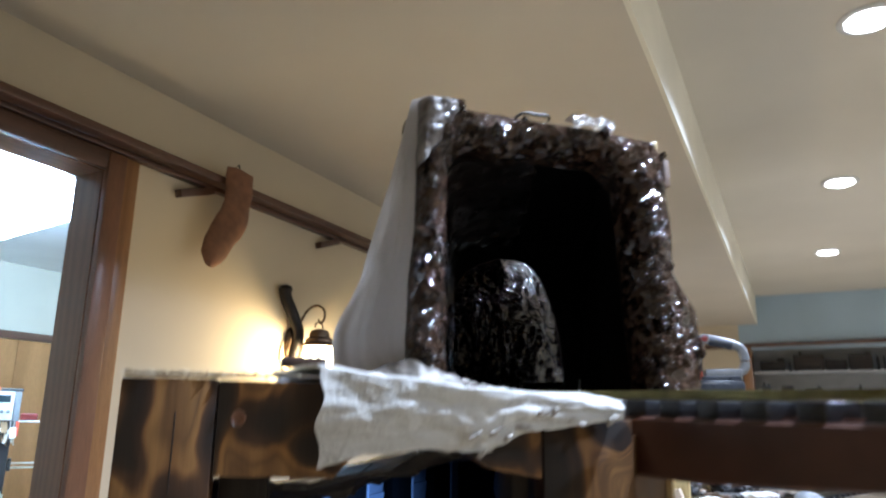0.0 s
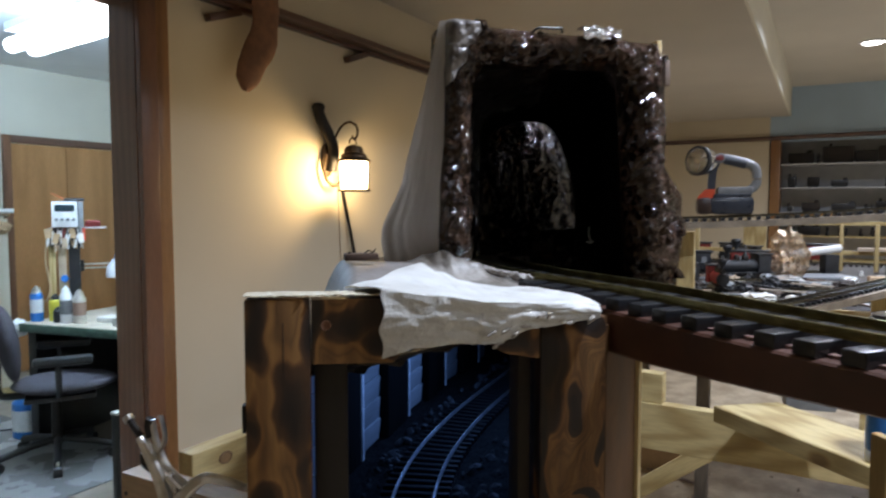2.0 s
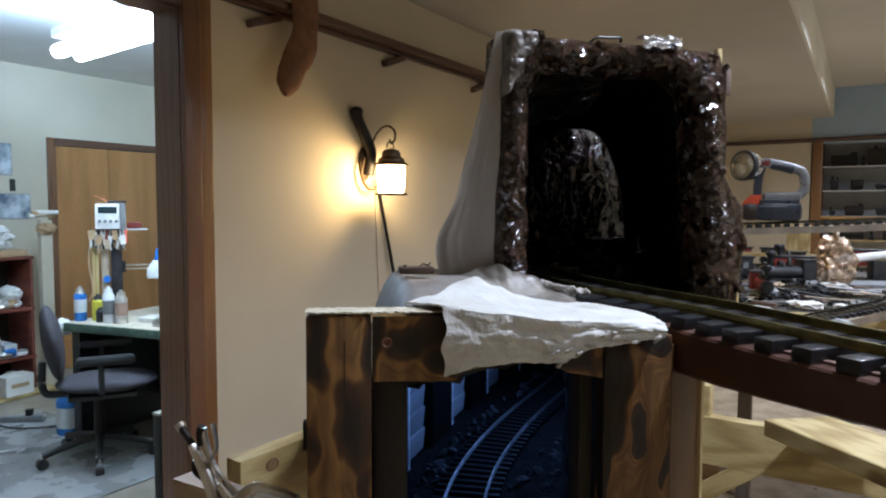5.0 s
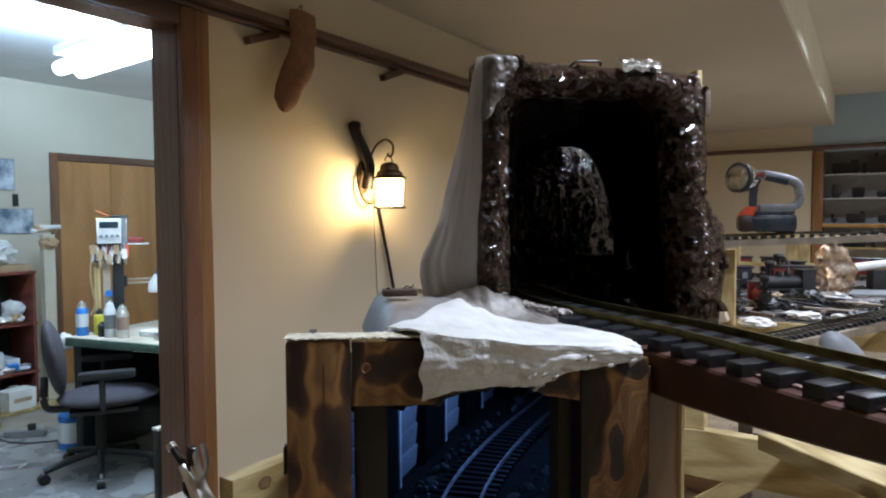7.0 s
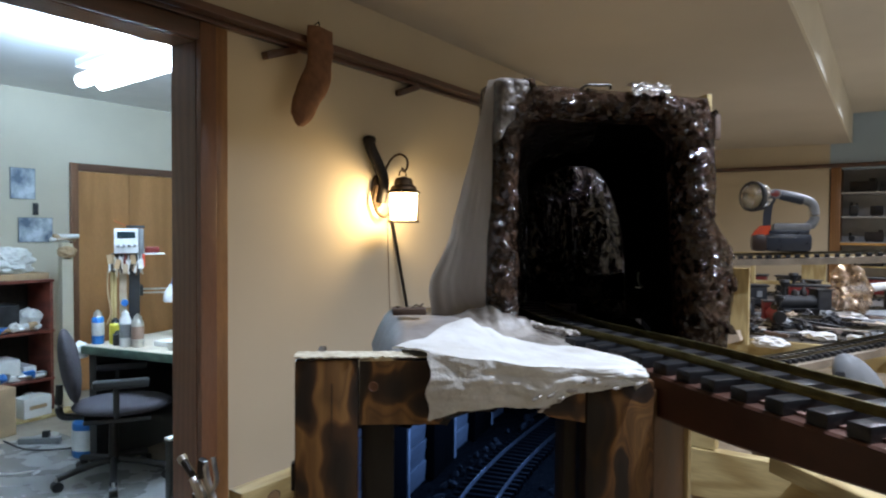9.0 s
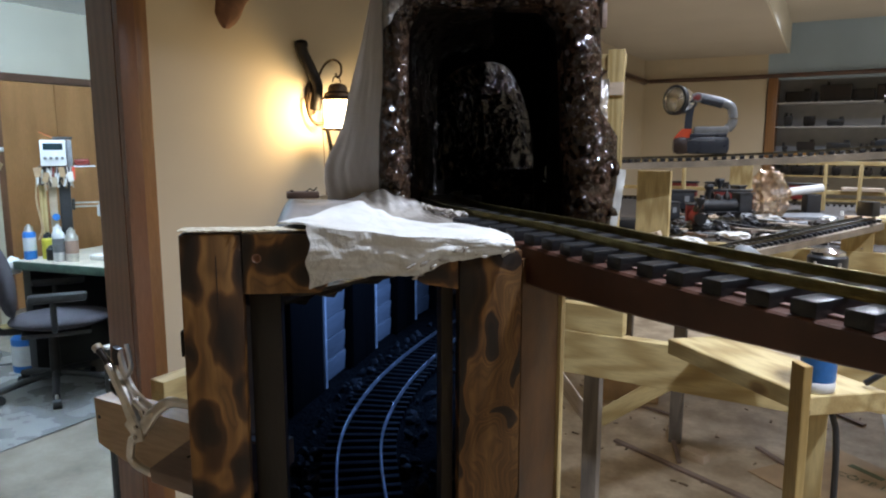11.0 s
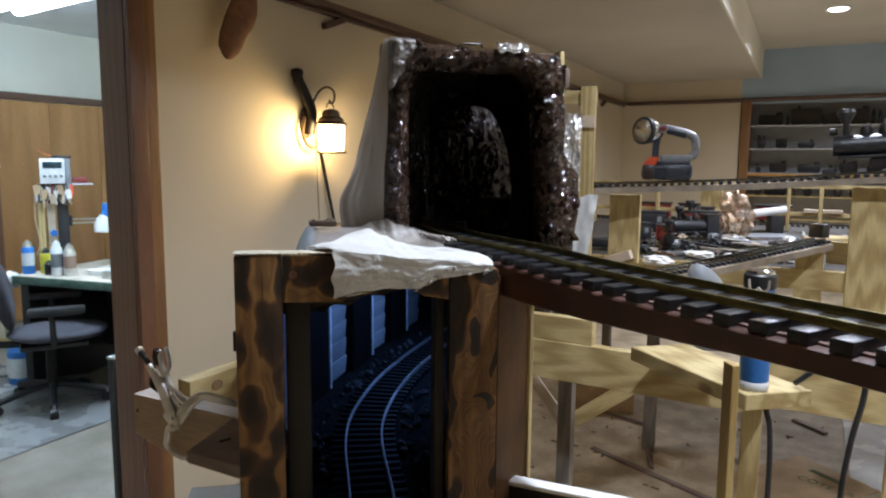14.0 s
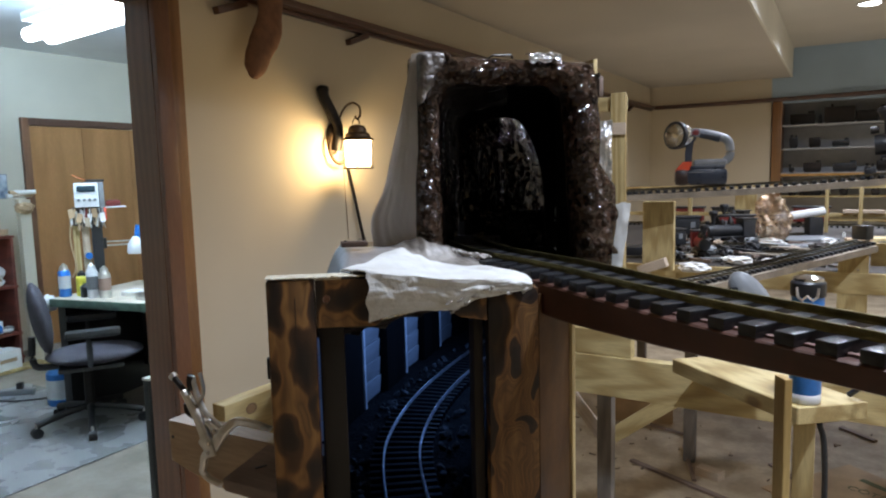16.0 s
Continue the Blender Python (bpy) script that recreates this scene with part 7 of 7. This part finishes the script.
solo("plastic_sheet", grid(nb(), 30, 30, lambda u, v: Vector((0.55 + 1.5 * u, 3.2 + 1.8 * v, 0.006 + 0.012 * abs(noise.noise(Vector((u * 7, v * 7, 1))))))), mat("milky_film", (0.84, 0.82, 0.78), 0.25, var=0.1, scale=6), "milky plastic sheet crumpled on the floor", "plastic sheet", smooth=40)
bm = nb()
for k in range(170):
    x, y = random.uniform(-1.4, 1.6), random.uniform(1.6, 5.0)
    r = random.uniform(0.004, 0.02)
    box(bm, (-r, -r * 0.3, 0.0), (r, r * 0.3, 0.004), pose(x, y, 0.001, 0, 0, random.uniform(0, 180)))
solo("floor_litter", bm, mat("litter_brown", (0.26, 0.19, 0.12), 0.8, var=0.3, scale=12), "splinters and scraps scattered on the floor", "litter", kind="stuff", smooth=None)
solo("dark_box", slab((-0.18, -0.14, 0), (0.18, 0.14, 0.22), 0.004), CARD, "brown carton under the yard", "carton", pose(-0.75, 3.75, 0, 0, 0, 15))
solo("dark_box", slab((-0.2, -0.14, 0), (0.2, 0.14, 0.12), 0.004), BLACKPL, "dark flat case under the yard", "case", pose(-0.35, 4.3, 0, 0, 0, 5))

# ---- workshop room behind the doorway ----
RX0, RX1, RY0, RY1, RZ = -5.95, WALL_X - 0.13, -1.6, 5.2, 2.62
struct("floor_shop", slab((RX0 - 0.1, RY0 - 0.1, -0.1), (WALL_X - 0.061, RY1 + 0.1, -0.001)), SHOPFLOOR, "worn pale concrete floor of the workshop", "floor")
struct("wall_shop_west", slab((RX0 - 0.1, RY0 - 0.1, 0), (RX0, RY1 + 0.1, RZ)), GREYW, "cream painted workshop wall with a closet door", "wall")
struct("wall_shop_north", slab((RX0, RY1, 0), (WALL_X - 0.11, RY1 + 0.1, RZ)), GREYW, "cream painted workshop wall", "wall")
struct("wall_shop_south", slab((RX0, RY0 - 0.1, 0), (WALL_X - 0.11, RY0, RZ)), GREYW, "cream painted workshop wall", "wall")
struct("wall_shop_east", slab((WALL_X - 0.13, DOOR_Y1 + 0.021, 0), (WALL_X - 0.112, RY1, RZ)), GREYW, "cream painted inner side of the door wall", "wall")
struct("ceiling_shop", slab((RX0 - 0.1, RY0 - 0.1, RZ), (WALL_X - 0.11, RY1 + 0.1, RZ + 0.1)), WHITEC, "white painted workshop ceiling", "ceiling")
dr = struct("door_2", slab((RX0 + 0.002, 3.20, 0.01), (RX0 + 0.03, 3.70, 1.965), 0.002), OAK, "tall oak veneer bifold closet door in a dark frame", "closet door")
part("leaf", slab((RX0 + 0.002, 3.704, 0.01), (RX0 + 0.03, 4.20, 1.965), 0.002), OAK, dr)
part("leaf", slab((RX0 + 0.002, 4.204, 0.01), (RX0 + 0.03, 4.70, 1.965), 0.002), OAK, dr)
part("frame_left", slab((RX0 + 0.001, 3.150, 0), (RX0 + 0.04, 3.215, 2.035), 0.004), DARKWOOD, dr, "reddish dark frame")
part("frame_head", slab((RX0 + 0.001, 3.2, 1.970), (RX0 + 0.04, 4.75, 2.035), 0.004), DARKWOOD_Y, dr, "reddish dark frame")
part("knob", lathe(nb(), [(0.008, 0), (0.008, 0.015), (0.015, 0.022), (0.014, 0.032), (0.004, 0.036)], 14), STEEL, dr, "small metal knob", pose(RX0 + 0.03, 3.60, 1.10, 0, 90, 0))

# ceiling fixture
fix = thing("shop_light", "bright suspended twin tube workshop light", "ceiling light", pose(-3.30, 2.08, 2.39, 0, 0, 82))
part("housing", slab((-0.09, -0.62, 0.02), (0.09, 0.62, 0.07), 0.01), WHITEPL, fix)
for fx in (-0.06, 0.06):
    part("tube", cyl(nb(), (fx, -0.60, -0.055), (fx, 0.60, -0.055), 0.04, 0.04, 16), TUBEGLOW, fix, "glowing tube")
for fy in (-0.45, 0.45):
    part("hanger", cyl(nb(), (0, fy, 0.07), (0, fy, 0.22), 0.006, 0.006, 8), STEEL, fix)

# desk
desk = thing("work_desk", "worn wooden workshop desk with a green edge and clutter", "desk", pose(-4.035, 2.17, 0, 0, 0, 10.2))
part("desk_top", slab((0.0, 0.0, 0.705), (1.42, 0.75, 0.75), 0.004), DESKTOP, desk)
part("front_edge", slab((0.0, -0.012, 0.698), (1.42, -0.002, 0.748), 0.003), GREENEDGE, desk, "dark green front edge")
part("leg", slab((0.02, 0.03, 0.0), (0.08, 0.72, 0.704), 0.003), BLACKPL, desk)
part("leg", slab((1.32, 0.03, 0.0), (1.38, 0.72, 0.704), 0.003), BLACKPL, desk)
part("modesty_panel", slab((0.08, 0.66, 0.15), (1.32, 0.68, 0.704), 0.003), BLACKPL, desk, "dark back panel")
DM = pose(-4.035, 2.17, 0.75, 0, 0, 10.2)


def can_on(x, y, body, top, label, h=0.2, r=0.033, band=None):
    t = thing("spray_can", label, "spray can", DM @ pose(x, y, 0.001), "cans on the desk")
    shellc = part("body", lathe(nb(), [(r * 0.95, 0), (r, 0.004), (r, h * 0.74), (r * 0.8, h * 0.80)], 18), body, t)
    part("cap", lathe(nb(), [(r * 0.8, h * 0.80), (r * 0.66, h * 0.845), (r * 0.62, h * 0.93), (r * 0.34, h * 0.945), (r * 0.28, h), (r * 0.1, h * 1.005)], 16), top, t)
    if band is not None:
        part("label_band", lathe(nb(), [(r * 1.01, h * 0.25), (r * 1.012, h * 0.26), (r * 1.012, h * 0.62), (r * 1.01, h * 0.63)], 18, None, False), band, shellc, "printed band")
    return t


can_on(0.04, 0.08, BLUEPL, STEEL, "blue and white spray can on the desk", 0.21, 0.036, WHITEPL)
can_on(0.275, 0.074, WHITEPL, WHITEPL, "white spray can with a pointed nozzle on the desk", 0.22, 0.034, GREYPL)
can_on(0.352, 0.095, STEEL, STEEL, "silver spray can with a rusty band on the desk", 0.20, 0.036, mat("rusty_band", (0.45, 0.30, 0.24), 0.5))
can_on(0.13, 0.13, YELLOWPL, BLACKPL, "short yellow can on the desk", 0.16, 0.035)
can_on(0.195, 0.09, BLACKPL, BLACKPL, "small black jar on the desk", 0.09, 0.028)
ybox = thing("yellow_box", "small yellow box standing on the desk", "box", DM @ pose(0.30, 0.62, 0.001))
part("carton", slab((-0.05, -0.04, 0), (0.05, 0.04, 0.10), 0.003), YELLOWPL, ybox)
part("knob", lathe(nb(), [(0.012, 0.10), (0.014, 0.115), (0.006, 0.13)], 12), BLACKPL, ybox)
for (x, y, w, d, h, mt, lb) in ((0.52, 0.22, 0.22, 0.12, 0.03, PAPER, "white papers on the desk"), (0.48, 0.45, 0.16, 0.10, 0.05, BLACKPL, "black case on the desk"), (0.66, 0.12, 0.10, 0.10, 0.05, STEEL, "small metal stand on the desk"),
                                (1.05, 0.35, 0.3, 0.2, 0.12, GREYPL, "grey box on the desk"), (0.62, 0.62, 0.2, 0.08, 0.06, GREYPL, "grey parts tray on the desk")):
    solo("desk_item", slab((-w / 2, -d / 2, 0), (w / 2, d / 2, h), 0.004), mt, lb, "desk clutter", DM @ pose(x, y, 0.001, 0, 0, random.uniform(-15, 15)))

# tool tower with the meter
tow = thing("tool_tower", "dark post tower with bench meter, wires and tools", "tool stand", pose(-4.02, 2.46, 0.751, 0, 0, 58))
part("post", slab((0.010, -0.03, 0.0), (0.075, 0.03, 0.455), 0.005), BLACKPL, tow, "black post")
part("side_post", slab((-0.098, -0.02, 0.0), (-0.060, 0.02, 0.44), 0.003), PINE_Z, tow, "pale wooden post")
part("side_post", slab((-0.046, -0.02, 0.0), (-0.002, 0.02, 0.44), 0.003), PALE_X, tow, "pale wooden post")
part("tool_panel", slab((-0.095, -0.045, 0.44), (0.085, 0.035, 0.555), 0.005), mat("tool_grey", (0.16, 0.13, 0.11), 0.7, var=0.3, scale=30), tow, "panel hung with tools")
meter = part("meter", slab((-0.075, -0.08, 0.558), (0.065, 0.05, 0.715), 0.006), WHITEPL, tow, "white bench meter")
part("display", slab((-0.058, -0.0835, 0.655), (0.048, -0.0805, 0.695), 0.002), mat("dark_display", (0.02, 0.04, 0.05), 0.2), meter, "dark display")
for k in range(4):
    part("knob", lathe(nb(), [(0.010, 0), (0.009, 0.010), (0.003, 0.012)], 12), GREYPL, meter, "small dial", pose(-0.050 + 0.031 * k, -0.081, 0.605, 90, 0, 0))
part("meter_top", slab((-0.005, -0.05, 0.718), (0.105, 0.04, 0.735), 0.003), BLACKPL, tow, "dark flat tray")
part("pen", cyl(nb(), (-0.075, -0.04, 0.765), (0.010, -0.03, 0.724), 0.004, 0.004, 8), ORANGEPL, tow)
part("side_case", slab((0.067, -0.05, 0.50), (0.100, 0.04, 0.715), 0.004), GREYPL, tow)
part("shelf", slab((0.101, -0.06, 0.548), (0.225, 0.04, 0.556), 0.002), WHITEPL, tow, "thin white shelf")
part("red_model", box(nb(), (0.105, -0.04, 0.557), (0.195, 0.02, 0.598), None, 0.014), REDPL, tow, "red model car body")
part("red_tag", slab((0.090, -0.060, 0.47), (0.106, -0.054, 0.552), 0.002), mat("neon_tag", (0.85, 0.10, 0.05), 0.5), tow, "bright red tag")
part("blue_tape", cyl(nb(), (-0.015, -0.045, 0.24), (-0.015, -0.025, 0.24), 0.022, 0.022, 18), BLUEPL, tow, "blue tape roll")
part("side_bottle", lathe(nb(), [(0.028, 0.0), (0.028, 0.10), (0.012, 0.13)], 14), mat("navy_bottle", (0.02, 0.04, 0.12), 0.4), tow, "navy bottle", pose(-0.07, -0.06, 0))
for k in range(18):
    x0 = -0.095 + 0.0105 * k
    pts = [(x0, -0.05, 0.55), (x0 + random.uniform(-0.012, 0.012), -0.055, 0.49), (x0 + random.uniform(-0.02, 0.02), -0.05, 0.42 + 0.06 * random.random())]
    part("wire", tube(nb(), smooth_path(pts, 6), 0.003, 6), random.choice((BLACKPL, WHITEPL, CARD, CARD, STEEL)), tow)
for k in range(16):
    # pliers, files and scraps of wood hung in rows on the panel and the posts
    hx, hz = -0.10 + 0.185 * random.random(), 0.552 - 0.035 * (k % 2) - 0.02 * random.random()
    long = random.uniform(0.06, 0.11)
    part("hung_tool", box(nb(), (-0.007, -0.006, -long), (0.007, 0.006, 0.0), None, 0.003), random.choice((BLACKPL, CARD, STEEL, REDPL, POSTW, PALE_X, WHITEPL)), tow, "small tool hung on the tower", pose(hx, -0.058, hz, 0, random.uniform(-14, 14), 0))
for k in range(5):
    part("paper_tag", slab((-0.016, -0.001, -0.03), (0.016, 0.001, 0.03)), (CARD, CARD, PALE_X, CARD, PAPER)[k], tow, "small paper tag", pose(-0.10 + 0.045 * k, -0.068, 0.52 - 0.03 * (k % 3), 0, random.uniform(-20, 20), 0))
part("hanging_cord", tube(nb(), smooth_path([(-0.10, -0.01, 0.54), (-0.115, -0.02, 0.35), (-0.095, -0.02, 0.18), (-0.12, -0.02, 0.10)], 8), 0.006, 6), CARD, tow)
arm = thing("swing_arm_lamp", "blue-white swing arm lamp clamped to the tower", "desk lamp", pose(-4.02, 2.46, 1.05, 0, 0, 58))
part("arm", slab((0.08, -0.008, -0.006), (0.25, 0.008, 0.004), 0.002), STEEL, arm)
part("arm", slab((0.08, -0.008, 0.018), (0.25, 0.008, 0.028), 0.002), STEEL, arm)
part("bracket", slab((0.076, -0.015, -0.02), (0.095, 0.015, 0.05), 0.003), BLACKPL, arm)
part("shade", lathe(nb(), [(0.028, 0.05), (0.034, 0.035), (0.060, 0.0), (0.066, -0.05), (0.062, -0.065)], 22, None, False), WHITEPL, arm, "white shade", pose(0.28, -0.01, 0.0))
part("shade_cap", lathe(nb(), [(0.026, 0.03), (0.032, 0.036), (0.032, 0.115), (0.024, 0.12)], 18), BLUEPL, arm, "blue cap", pose(0.29, -0.01, 0.005, 0, 8, 0))

# office chair
ch = thing("office_chair", "grey fabric office chair with black arms on a five-star base", "chair", pose(-3.63, 2.12, 0.002, 0, 0, 57))
bm = nb()
bmesh.ops.create_uvsphere(bm, u_segments=28, v_segments=14, radius=1, matrix=Matrix.Translation((0.05, 0.04, 0.445)) @ Matrix.Diagonal((0.27, 0.24, 0.05, 1)))
for v_ in bm.verts:
    if v_.co.z > 0.47:
        v_.co.z = 0.47 + (v_.co.z - 0.47) * 0.4
part("seat", bm, FABRIC, ch, smooth=60)
part("seat_pan", slab((-0.15, -0.14, 0.375), (0.2, 0.22, 0.402), 0.012), BLACKPL, ch)
bm = nb()
bmesh.ops.create_uvsphere(bm, u_segments=24, v_segments=16, radius=1, matrix=Matrix.Translation((-0.225, 0.04, 0.685)) @ pose(0, 0, 0, 0, -9, 0) @ Matrix.Diagonal((0.05, 0.195, 0.215, 1)))
for v_ in bm.verts:
    v_.co.x -= 0.10 * (v_.co.y - 0.04) ** 2 * -6
part("backrest", bm, FABRIC, ch, smooth=60)
part("back_strut", tube(nb(), smooth_path([(-0.02, 0.04, 0.40), (-0.20, 0.04, 0.39), (-0.275, 0.04, 0.42), (-0.275, 0.04, 0.58)], 8), 0.02, 10), BLACKPL, ch)
part("column", cyl(nb(), (0, 0.04, 0.10), (0, 0.04, 0.41), 0.03, 0.024, 16), BLACKMETAL, ch)
for sy in (-0.235, 0.315):
    a = part("armrest", slab((-0.10, sy - 0.040, 0.592), (0.19, sy + 0.040, 0.640), 0.022), BLACKPL, ch)
    part("arm_post", tube(nb(), smooth_path([(0.02, sy * 0.75 + 0.01, 0.42), (0.02, sy, 0.45), (0.02, sy, 0.60)], 6), 0.017, 10), BLACKPL, ch)
for k in range(5):
    a = 2 * math.pi * k / 5 + 0.95
    cxx, cyy = math.cos(a), math.sin(a)
    spoke = part("base_arm", tube(nb(), [(0.03 * cxx, 0.04 + 0.03 * cyy, 0.125), (0.17 * cxx, 0.04 + 0.17 * cyy, 0.105), (0.30 * cxx, 0.04 + 0.30 * cyy, 0.075)], 0.02, 10), BLACKPL, ch)
    cst = part("caster", cyl(nb(), (0.30 * cxx - 0.022 * cyy, 0.04 + 0.30 * cyy + 0.022 * cxx, 0.031), (0.30 * cxx + 0.022 * cyy, 0.04 + 0.30 * cyy - 0.022 * cxx, 0.031), 0.030, 0.030, 16), BLACKPL, spoke)
    part("caster_stem", cyl(nb(), (0.30 * cxx, 0.04 + 0.30 * cyy, 0.05), (0.30 * cxx, 0.04 + 0.30 * cyy, 0.085), 0.009, 0.009, 8), STEEL, spoke)
solo("chair_mat", slab((-4.9, 0.2, 0.001), (-3.13, 2.45, 0.007), 0.002), VINYL, "scuffed translucent grey chair mat on the workshop floor", "floor mat", smooth=None)
board("floor_strip", (-5.38, 1.2, 0.012), (-5.38, 2.86, 0.012), 0.16, 0.02, PINE_X, "pale wooden strip along the foot of the bookcase", "floor strip")

# bookcase with clutter
bc = thing("bookcase", "red-brown open bookcase filled with boxes and bags", "bookcase", pose(-5.90, 0.78, 0))
for sz in (0.04, 0.24, 0.625, 1.03):
    part("shelf_board", slab((0.0, 0.0, sz), (0.36, 2.02, sz + 0.022), 0.002), REDSHELF, bc)
for sy in (0.0, 1.0, 1.50, 1.99):
    part("side_panel", slab((0.0, sy, 0.0), (0.355, sy + 0.022, 1.028), 0.002), REDSHELF, bc)
part("back_panel", slab((-0.012, 0.0, 0.05), (-0.002, 2.02, 1.03)), POSTW, bc)
pal = [WHITEPL, CARD, GREYPL, BLACKPL, PAPER, REDPL, BLUEPL, STEEL]
for sz in (0.263, 0.648):
    y = 0.86
    while y < 2.66:
        w = random.uniform(0.07, 0.20)
        if abs((y + w / 2) - 1.79) < 0.12 or abs((y + w / 2) - 2.29) < 0.12:
            y += 0.05
            continue
        h = random.uniform(0.08, 0.27)
        if random.random() < 0.45:
            crumple("stored_bag", pose(-5.70, y + w / 2, sz), (0.10, w * 0.5, h * 0.45), random.choice((PAPER, WHITEPL, GREYPL, CARD)), "crumpled bag of parts on the bookcase shelf", "bag", 0.25, random.random() * 50, 3)
        else:
            solo("stored_box", slab((-0.12, -w / 2, 0), (0.12, w / 2, h), 0.004), random.choice(pal), "small box on the bookcase shelf", "box", pose(-5.70, y + w / 2, sz, 0, 0, random.uniform(-6, 6)), "stored boxes")
        y += w + 0.02
for sz in (0.063, 0.263, 0.648):
    for k in range(20):
        crumple("stored_part", pose(-5.60, random.uniform(1.85, 2.72), sz), (random.uniform(0.03, 0.06), random.uniform(0.03, 0.07), random.uniform(0.02, 0.05)), random.choice((PAPER, GREYPL, BLACKPL, STEEL, CARD, WHITEPL, BLUEPL)), "small crumpled part heaped on the bookcase shelf", "clutter", 0.4, random.random() * 80, 2)
crumple("plastic_bag", pose(-5.66, 2.50, 1.103), (0.14, 0.19, 0.10), PAPER, "crumpled white plastic bag on top of the bookcase", "bag", 0.3, 21)
crumple("plastic_bag", pose(-5.66, 2.02, 1.054), (0.12, 0.14, 0.08), WHITEPL, "crumpled white plastic bag on top of the bookcase", "bag", 0.3, 24)
solo("long_tray", slab((-0.10, -0.30, 0), (0.10, 0.30, 0.05), 0.004), CARD, "shallow cardboard tray on top of the bookcase", "tray", pose(-5.68, 2.48, 1.0535))
solo("shelf_post", slab((-0.03, -0.045, 0), (0.03, 0.045, 1.34), 0.004), GREYW, "painted upright post beside the bookcase", "post", pose(-5.48, 2.86, 0))
rolls = thing("paper_rolls", "bundle of pale rolled papers on the post", "paper rolls", pose(-5.48, 2.86, 1.341))
for k in range(4):
    part("roll", cyl(nb(), (0.02, -0.13 + 0.02 * k, 0.03 + 0.028 * (k % 2)), (0.02 + 0.03 * k, 0.05, 0.03 + 0.028 * (k // 2)), 0.017, 0.017, 12), (PAPER, CARD, PALE_X, PAPER)[k], rolls)
crumple("rag", pose(-5.46, 2.86, 1.22), (0.06, 0.07, 0.05), CARD, "yellowish rag hanging on the post", "rag", 0.3, 31, 3)
for (y0, z0, w, h) in ((2.66, 1.70, 0.20, 0.26), (2.72, 1.34, 0.28, 0.21)):
    p = thing("framed_picture", "grey-blue picture in a thin dark frame on the wall", "picture", pose(RX0 + 0.002, y0, z0), "wall pictures")
    fr_ = part("frame", slab((0.0, 0.0, 0.0), (0.012, w, h), 0.002), GREYPL, p)
    part("print", slab((0.0125, 0.005, 0.005), (0.0145, w - 0.005, h - 0.005)), PICTURE, fr_, "blurred blue-grey print")
solo("wall_clip", slab((0, -0.02, 0), (0.02, 0.02, 0.10), 0.004), BLACKPL, "small dark clip on the wall above the picture", "clip", pose(RX0 + 0.002, 2.86, 1.57))
solo("carton_box", slab((-0.16, -0.13, 0), (0.16, 0.13, 0.34), 0.004), CARD, "brown carton on the workshop floor", "carton", pose(-5.20, 2.12, 0, 0, 0, 8))
wb = thing("white_box", "small white printed box on the bookcase foot", "box", pose(-5.40, 2.55, 0.023, 0, 0, 8))
part("carton", slab((-0.07, -0.11, 0), (0.07, 0.11, 0.15), 0.003), PAPER, wb)
part("print_bar", slab((0.071, -0.07, 0.06), (0.0716, 0.07, 0.09)), CARD, wb, "tan printed bar")
ps = thing("power_strip", "grey power strip on the workshop floor", "power strip", pose(-4.70, 2.25, 0.0075, 0, 0, 40))
part("body", slab((-0.13, -0.03, 0), (0.13, 0.03, 0.04), 0.006), GREYPL, ps)
part("plug", slab((0.02, -0.02, 0.041), (0.06, 0.02, 0.085), 0.006), BLACKPL, ps)
solo("floor_cable", tube(nb(), smooth_path([(-4.7, 2.02, 0.08), (-4.55, 2.1, 0.03), (-4.4, 2.3, 0.015), (-4.3, 2.6, 0.015)], 8), 0.006, 6), BLACKPL, "black cable on the workshop floor", "cable")
solo("floor_cable", tube(nb(), smooth_path([(-4.85, 1.95, 0.03), (-5.0, 1.7, 0.015), (-4.9, 1.3, 0.015), (-4.5, 1.0, 0.015)], 8), 0.006, 6), BLACKPL, "black cable on the workshop floor", "cable")
solo("white_lead", tube(nb(), smooth_path([(-4.35, 1.75, 0.015), (-4.2, 1.85, 0.015), (-4.12, 1.95, 0.02), (-4.1, 1.9, 0.015)], 8), 0.006, 6), WHITEPL, "white lead on the chair mat", "cable")
bt2 = thing("blue_jug", "blue and white jug under the desk", "jug", pose(-4.22, 2.30, 0))
part("body", lathe(nb(), [(0.08, 0), (0.085, 0.01), (0.085, 0.22), (0.04, 0.27), (0.03, 0.29)], 18), BLUEPL, bt2)
part("label_band", lathe(nb(), [(0.0858, 0.05), (0.0862, 0.06), (0.0862, 0.17), (0.0858, 0.18)], 18, None, False), WHITEPL, bt2, "white label band")
part("cap", lathe(nb(), [(0.03, 0.29), (0.032, 0.32), (0.01, 0.325)], 14), WHITEPL, bt2)
cab = thing("slim_cabinet", "slim black cabinet with a bright top edge behind the doorway", "cabinet", pose(-2.15, 1.44, 0))
part("board", slab((-0.02, -0.015, 0.0), (0.01, 0.018, 0.675), 0.003), BLACKPL, cab)
part("top_edge", slab((-0.022, -0.017, 0.676), (0.012, 0.020, 0.686), 0.001), STEEL, cab, "bright metal top edge")
crumple("white_cable_coil", pose(-4.11, 2.20, 0.66), (0.06, 0.05, 0.05), WHITEPL, "coiled white cable hanging at the desk end", "cable coil", 0.35, 41, 3)
